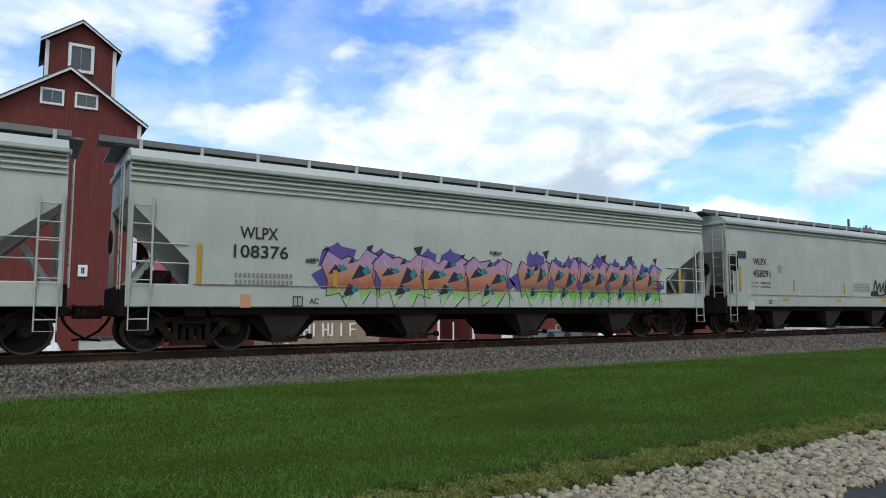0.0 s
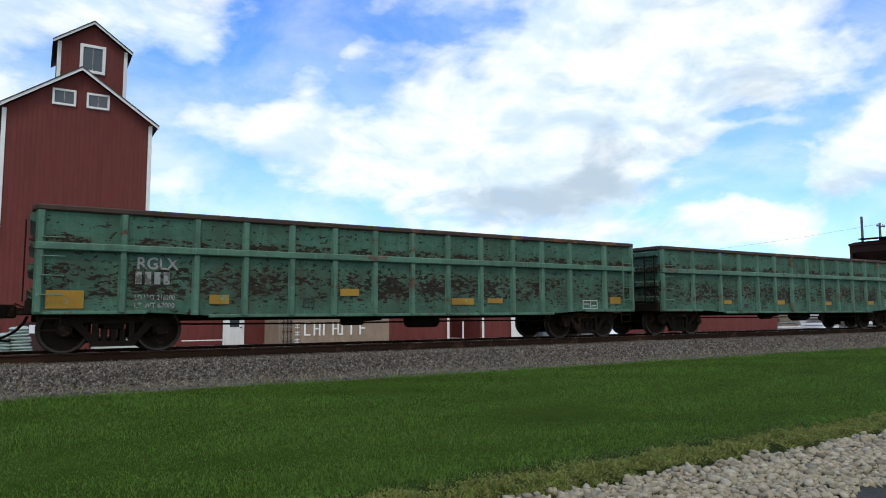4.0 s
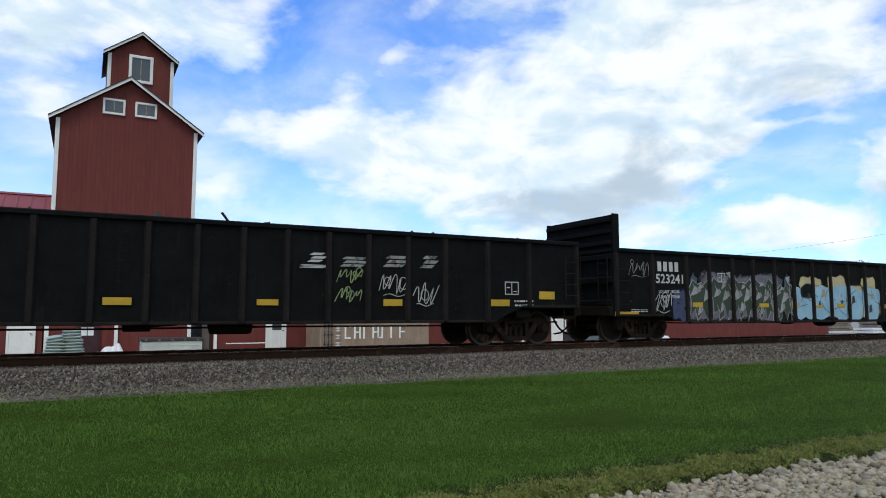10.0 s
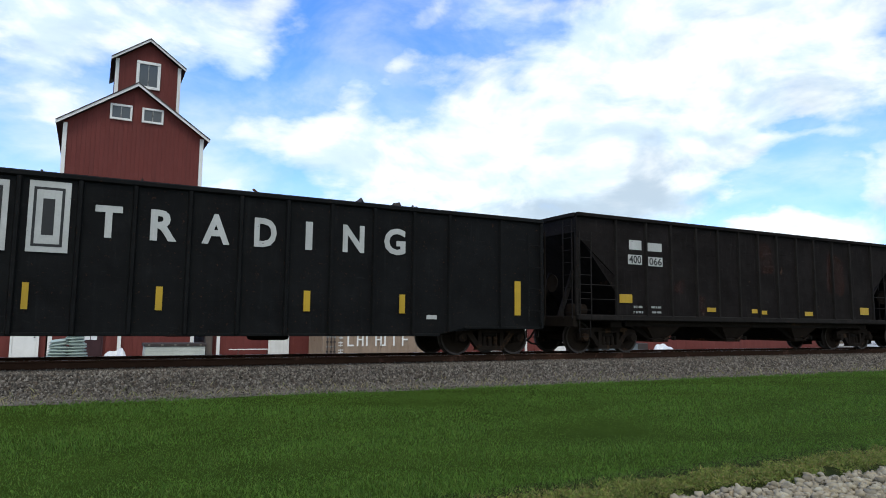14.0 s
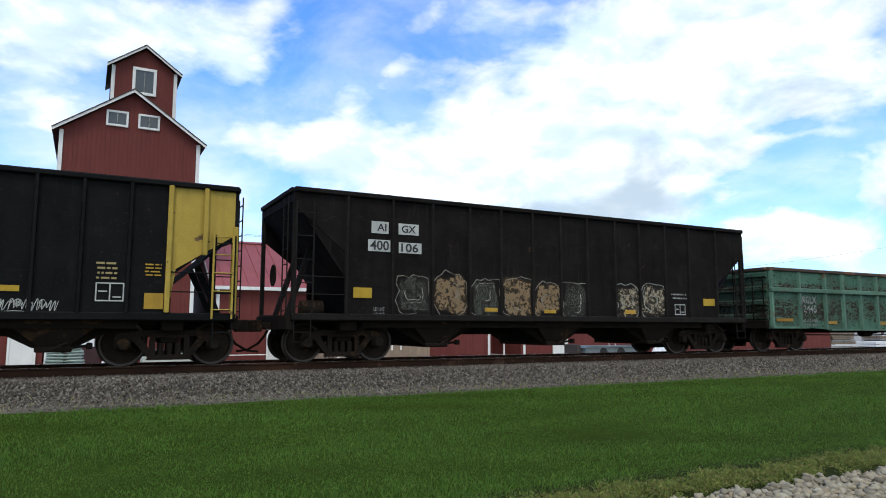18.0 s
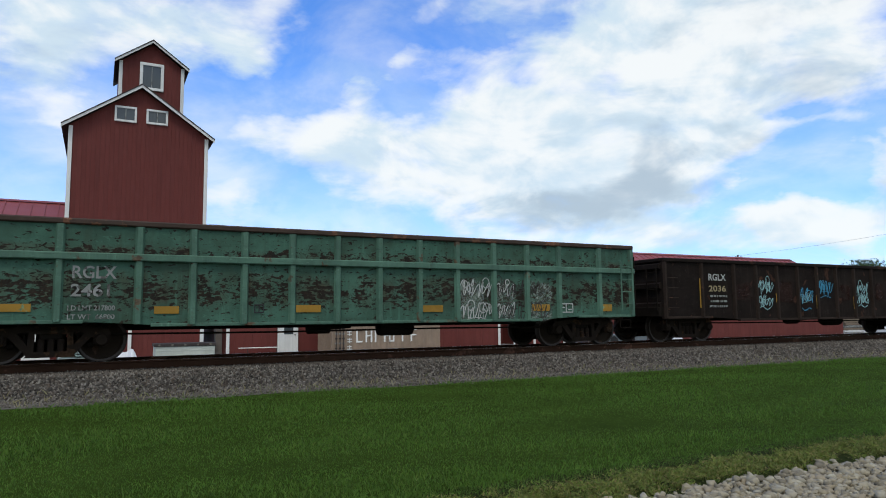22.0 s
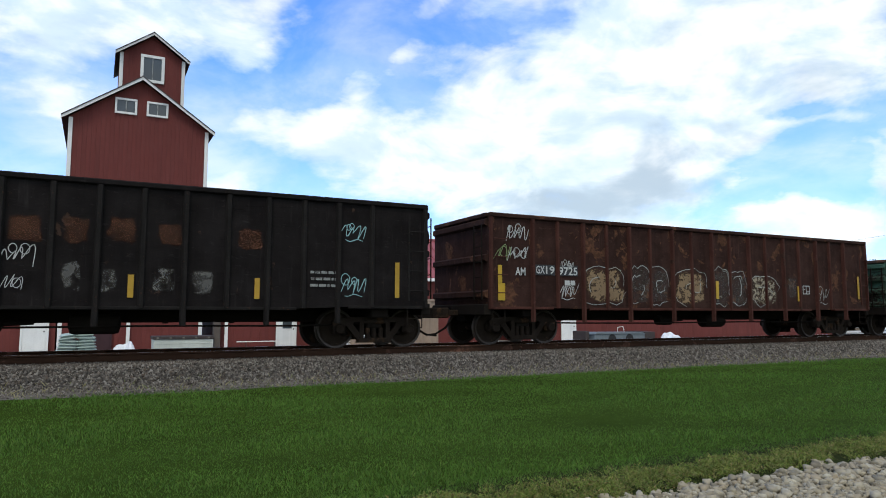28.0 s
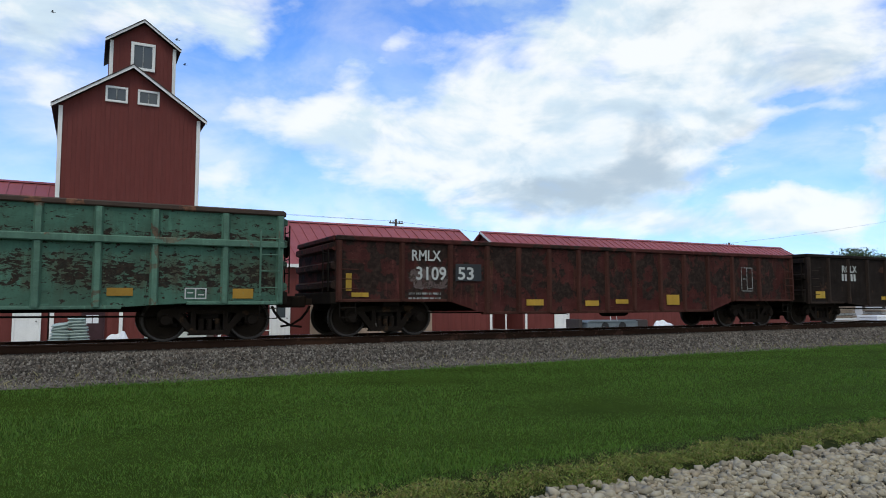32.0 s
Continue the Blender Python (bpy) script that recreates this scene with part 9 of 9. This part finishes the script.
def make_verge():
    rocks = [rock_mesh(i) for i in range(14)]
    rng = random.Random(17)
    verge = thing("stone_verge", "bank of broken pale limestone along the pond", "stones", (0, 0, 0), kind="structure")
    near, rest = [], []
    for i in range(22000):
        x = 1.5 + 20 * rng.random() ** 1.15
        y = -12.72 + 1.12 * rng.random() + 0.04 * math.sin(x * 3.7) + 0.03 * math.sin(x * 9.1)
        if y > -11.66 and rng.random() < 0.5:
            continue
        r = rng.choice((0.030, 0.036, 0.042, 0.048, 0.056, 0.068)) * rng.uniform(0.85, 1.15)
        z = float(lie(np.array(y))) + r * rng.uniform(-0.55, 0.6)
        (near if r > 0.050 and 3.2 < x < 9.5 and len(near) < 300 else rest).append((x, y, z, r))
    for x, y, z, r in near:
        q = part("stone", rocks[rng.randrange(14)], None, verge)
        q.location, q.rotation_euler, q.scale = (x, y, z), (rng.uniform(-0.5, 0.5), rng.uniform(-0.5, 0.5), rng.uniform(0, 6.3)), (r, r, r)
    vs, ts, k = [], [], 0
    base = []
    for me in rocks:
        co = np.empty(len(me.vertices) * 3, np.float32)
        me.vertices.foreach_get("co", co)
        base.append((co.reshape(-1, 3), np.array([tuple(p.vertices) for p in me.polygons], np.int32)))
    for x, y, z, r in rest:
        co, tr = base[rng.randrange(14)]
        m = np.array(Euler((rng.uniform(-0.6, 0.6), rng.uniform(-0.6, 0.6), rng.uniform(0, 6.3))).to_matrix(), np.float32)
        vs.append(co @ m.T * r + np.array((x, y, z), np.float32))
        ts.append(tr + k)
        k += len(co)
    o = part("small_stones", tri_mesh("small_stones", np.concatenate(vs), np.concatenate(ts), LIME), None, verge)
    o["kind"] = "stuff"


make_verge()

# ---- far trees ----
LEAF = island("tree_leaf", ((0.030, 0.060, 0.016), (0.045, 0.085, 0.022), (0.022, 0.045, 0.013), (0.06, 0.10, 0.03)), rough=0.7, bump=0.0, grain=2)


def make_tree(x, y, top, wide, seed):
    t = thing("broadleaf_tree", "dark green broadleaf tree in the distance", "tree", (x, y, YZ), "distant trees")
    rng, rs = random.Random(seed), np.random.RandomState(seed)
    H = top - YZ
    g = Geo().lathe([(0.02, 0), (0.32, 0), (0.22, H * 0.35), (0.08, H * 0.75), (0.02, H * 0.8)], 8, "z")
    tips = []
    for i in range(9):
        a, zb = rng.uniform(0, 6.3), H * rng.uniform(0.3, 0.65)
        tip = (wide * 0.7 * math.cos(a) * rng.uniform(0.5, 1), wide * 0.7 * math.sin(a) * rng.uniform(0.5, 1), zb + H * rng.uniform(0.12, 0.3))
        g.tube([(0, 0, zb), (tip[0] * 0.5, tip[1] * 0.5, zb + (tip[2] - zb) * 0.35), tip], 0.07, 5)
        tips.append(tip)
    part("trunk", g, POLE, t)
    n = 5200
    c = np.array(tips + [(0, 0, H * 0.86), (0.3, 0, H * 0.75)])
    p = c[rs.randint(0, len(c), n)] + rs.randn(n, 3) * np.array((wide * 0.26, wide * 0.26, H * 0.085))
    s = 0.10 + 0.12 * rs.rand(n)
    v = (p[:, None] + rs.randn(n, 3, 3) * s[:, None, None]).reshape(-1, 3)
    v[:, 2] = np.minimum(v[:, 2], H)
    part("crown", tri_mesh("crown", v, np.arange(n * 3).reshape(-1, 3), LEAF), None, t)


for i, (x, y, top, wide) in enumerate(((155, 75, 12.9, 4.4), (161, 74, 11.6, 3.4), (168, 78, 9.9, 4.5), (146, 72, 7.4, 3.4), (176, 80, 8.8, 4.2), (190, 84, 10.0, 5.0), (138, 70, 6.0, 3.0))):
    make_tree(x, y, top, wide, i)


# ---- birds ----
FEATHER = paint("dark_feather", (0.018, 0.017, 0.016), rough=0.7, stain=0.2, streak=0.0)


def make_bird(x, y, z):
    b = thing("bird", "small dark bird on the wing over the yard", "bird", (x, y, z), "birds in flight")
    part("body", Geo().lathe([(0.005, -0.14), (0.035, -0.09), (0.045, 0.0), (0.03, 0.08), (0.022, 0.11), (0.005, 0.14)], 8, "x"), FEATHER, b, smooth=True)
    part("tail", Geo().prism([(0.11, -0.02), (0.24, -0.05), (0.24, 0.05), (0.11, 0.02)], "z", -0.004, 0.004), FEATHER, b)
    for k in (-1, 1):
        w = Geo()
        for z0 in (0.0, 0.008):
            w.v += [(-0.06, k * 0.02, z0), (0.06, k * 0.02, z0), (0.07, k * 0.14, z0 + 0.05), (-0.05, k * 0.16, z0 + 0.06), (0.05, k * 0.34, z0 + 0.04)]
        w.f = [(0, 1, 2, 3), (3, 2, 4), (5, 8, 7, 6), (8, 9, 7), (0, 3, 8, 5), (3, 4, 9, 8), (4, 2, 7, 9), (2, 1, 6, 7), (1, 0, 5, 6)]
        part("wing", w, FEATHER, b)
    return b


FLIGHTS = []
for way in (
    ((0, 34, 45, 1), (27.5, 31, 45, 2), (28.5, 14.8, 45, 10.6), (29, 11.4, 45, 12.6), (29.4, 8.7, 45, 14.2), (30.2, 5.5, 45, 13), (32, 3, 45, 9)),
    ((0, -6, 45, 75), (29, 4, 45, 48), (31.2, 4.5, 45, 27.2), (31.6, 5.5, 45, 25.4), (32, 6.1, 45, 23.6)),
    ((0, 4, 45, 2), (30, 5, 45, 8), (30.8, 6.5, 45, 19), (31.2, 6.5, 45, 20.9), (31.6, 7.5, 45, 21.2), (32, 6.8, 45, 21.5)),
    ((0, -40, 45, 60), (31, -16, 45, 50), (32, -3.3, 45, 24.2)),
):
    FLIGHTS.append((make_bird(*way[0][1:]), way))


def motions():
    for bird, way in FLIGHTS:
        walk(bird, [(t, pose(x, y, z)) for t, x, y, z in way])
    for car, x in TRAIN:
        walk(car, [(t, pose(x - run(t), 0, 0)) for t in range(0, 33, 2)])
    for w, car, off in WHEELSETS:
        x = car.location.x
        base = dict((c, s) for c, s in TRAIN)[car]
        seen = [i for i in range(0, 961) if -7.5 < base + off - run(i / 30) < 36]
        if not seen:
            continue
        rows = [(i / 30, pose(off, 0, R_W, 0, -math.degrees(run(i / 30) / R_W) % 360, 0)) for i in seen]
        if seen[0] > 0:
            rows.insert(0, (0.0, rows[0][1]))
        if seen[-1] < 960:
            rows.append((32.0, rows[-1][1]))
        walk(w, rows)


motions()
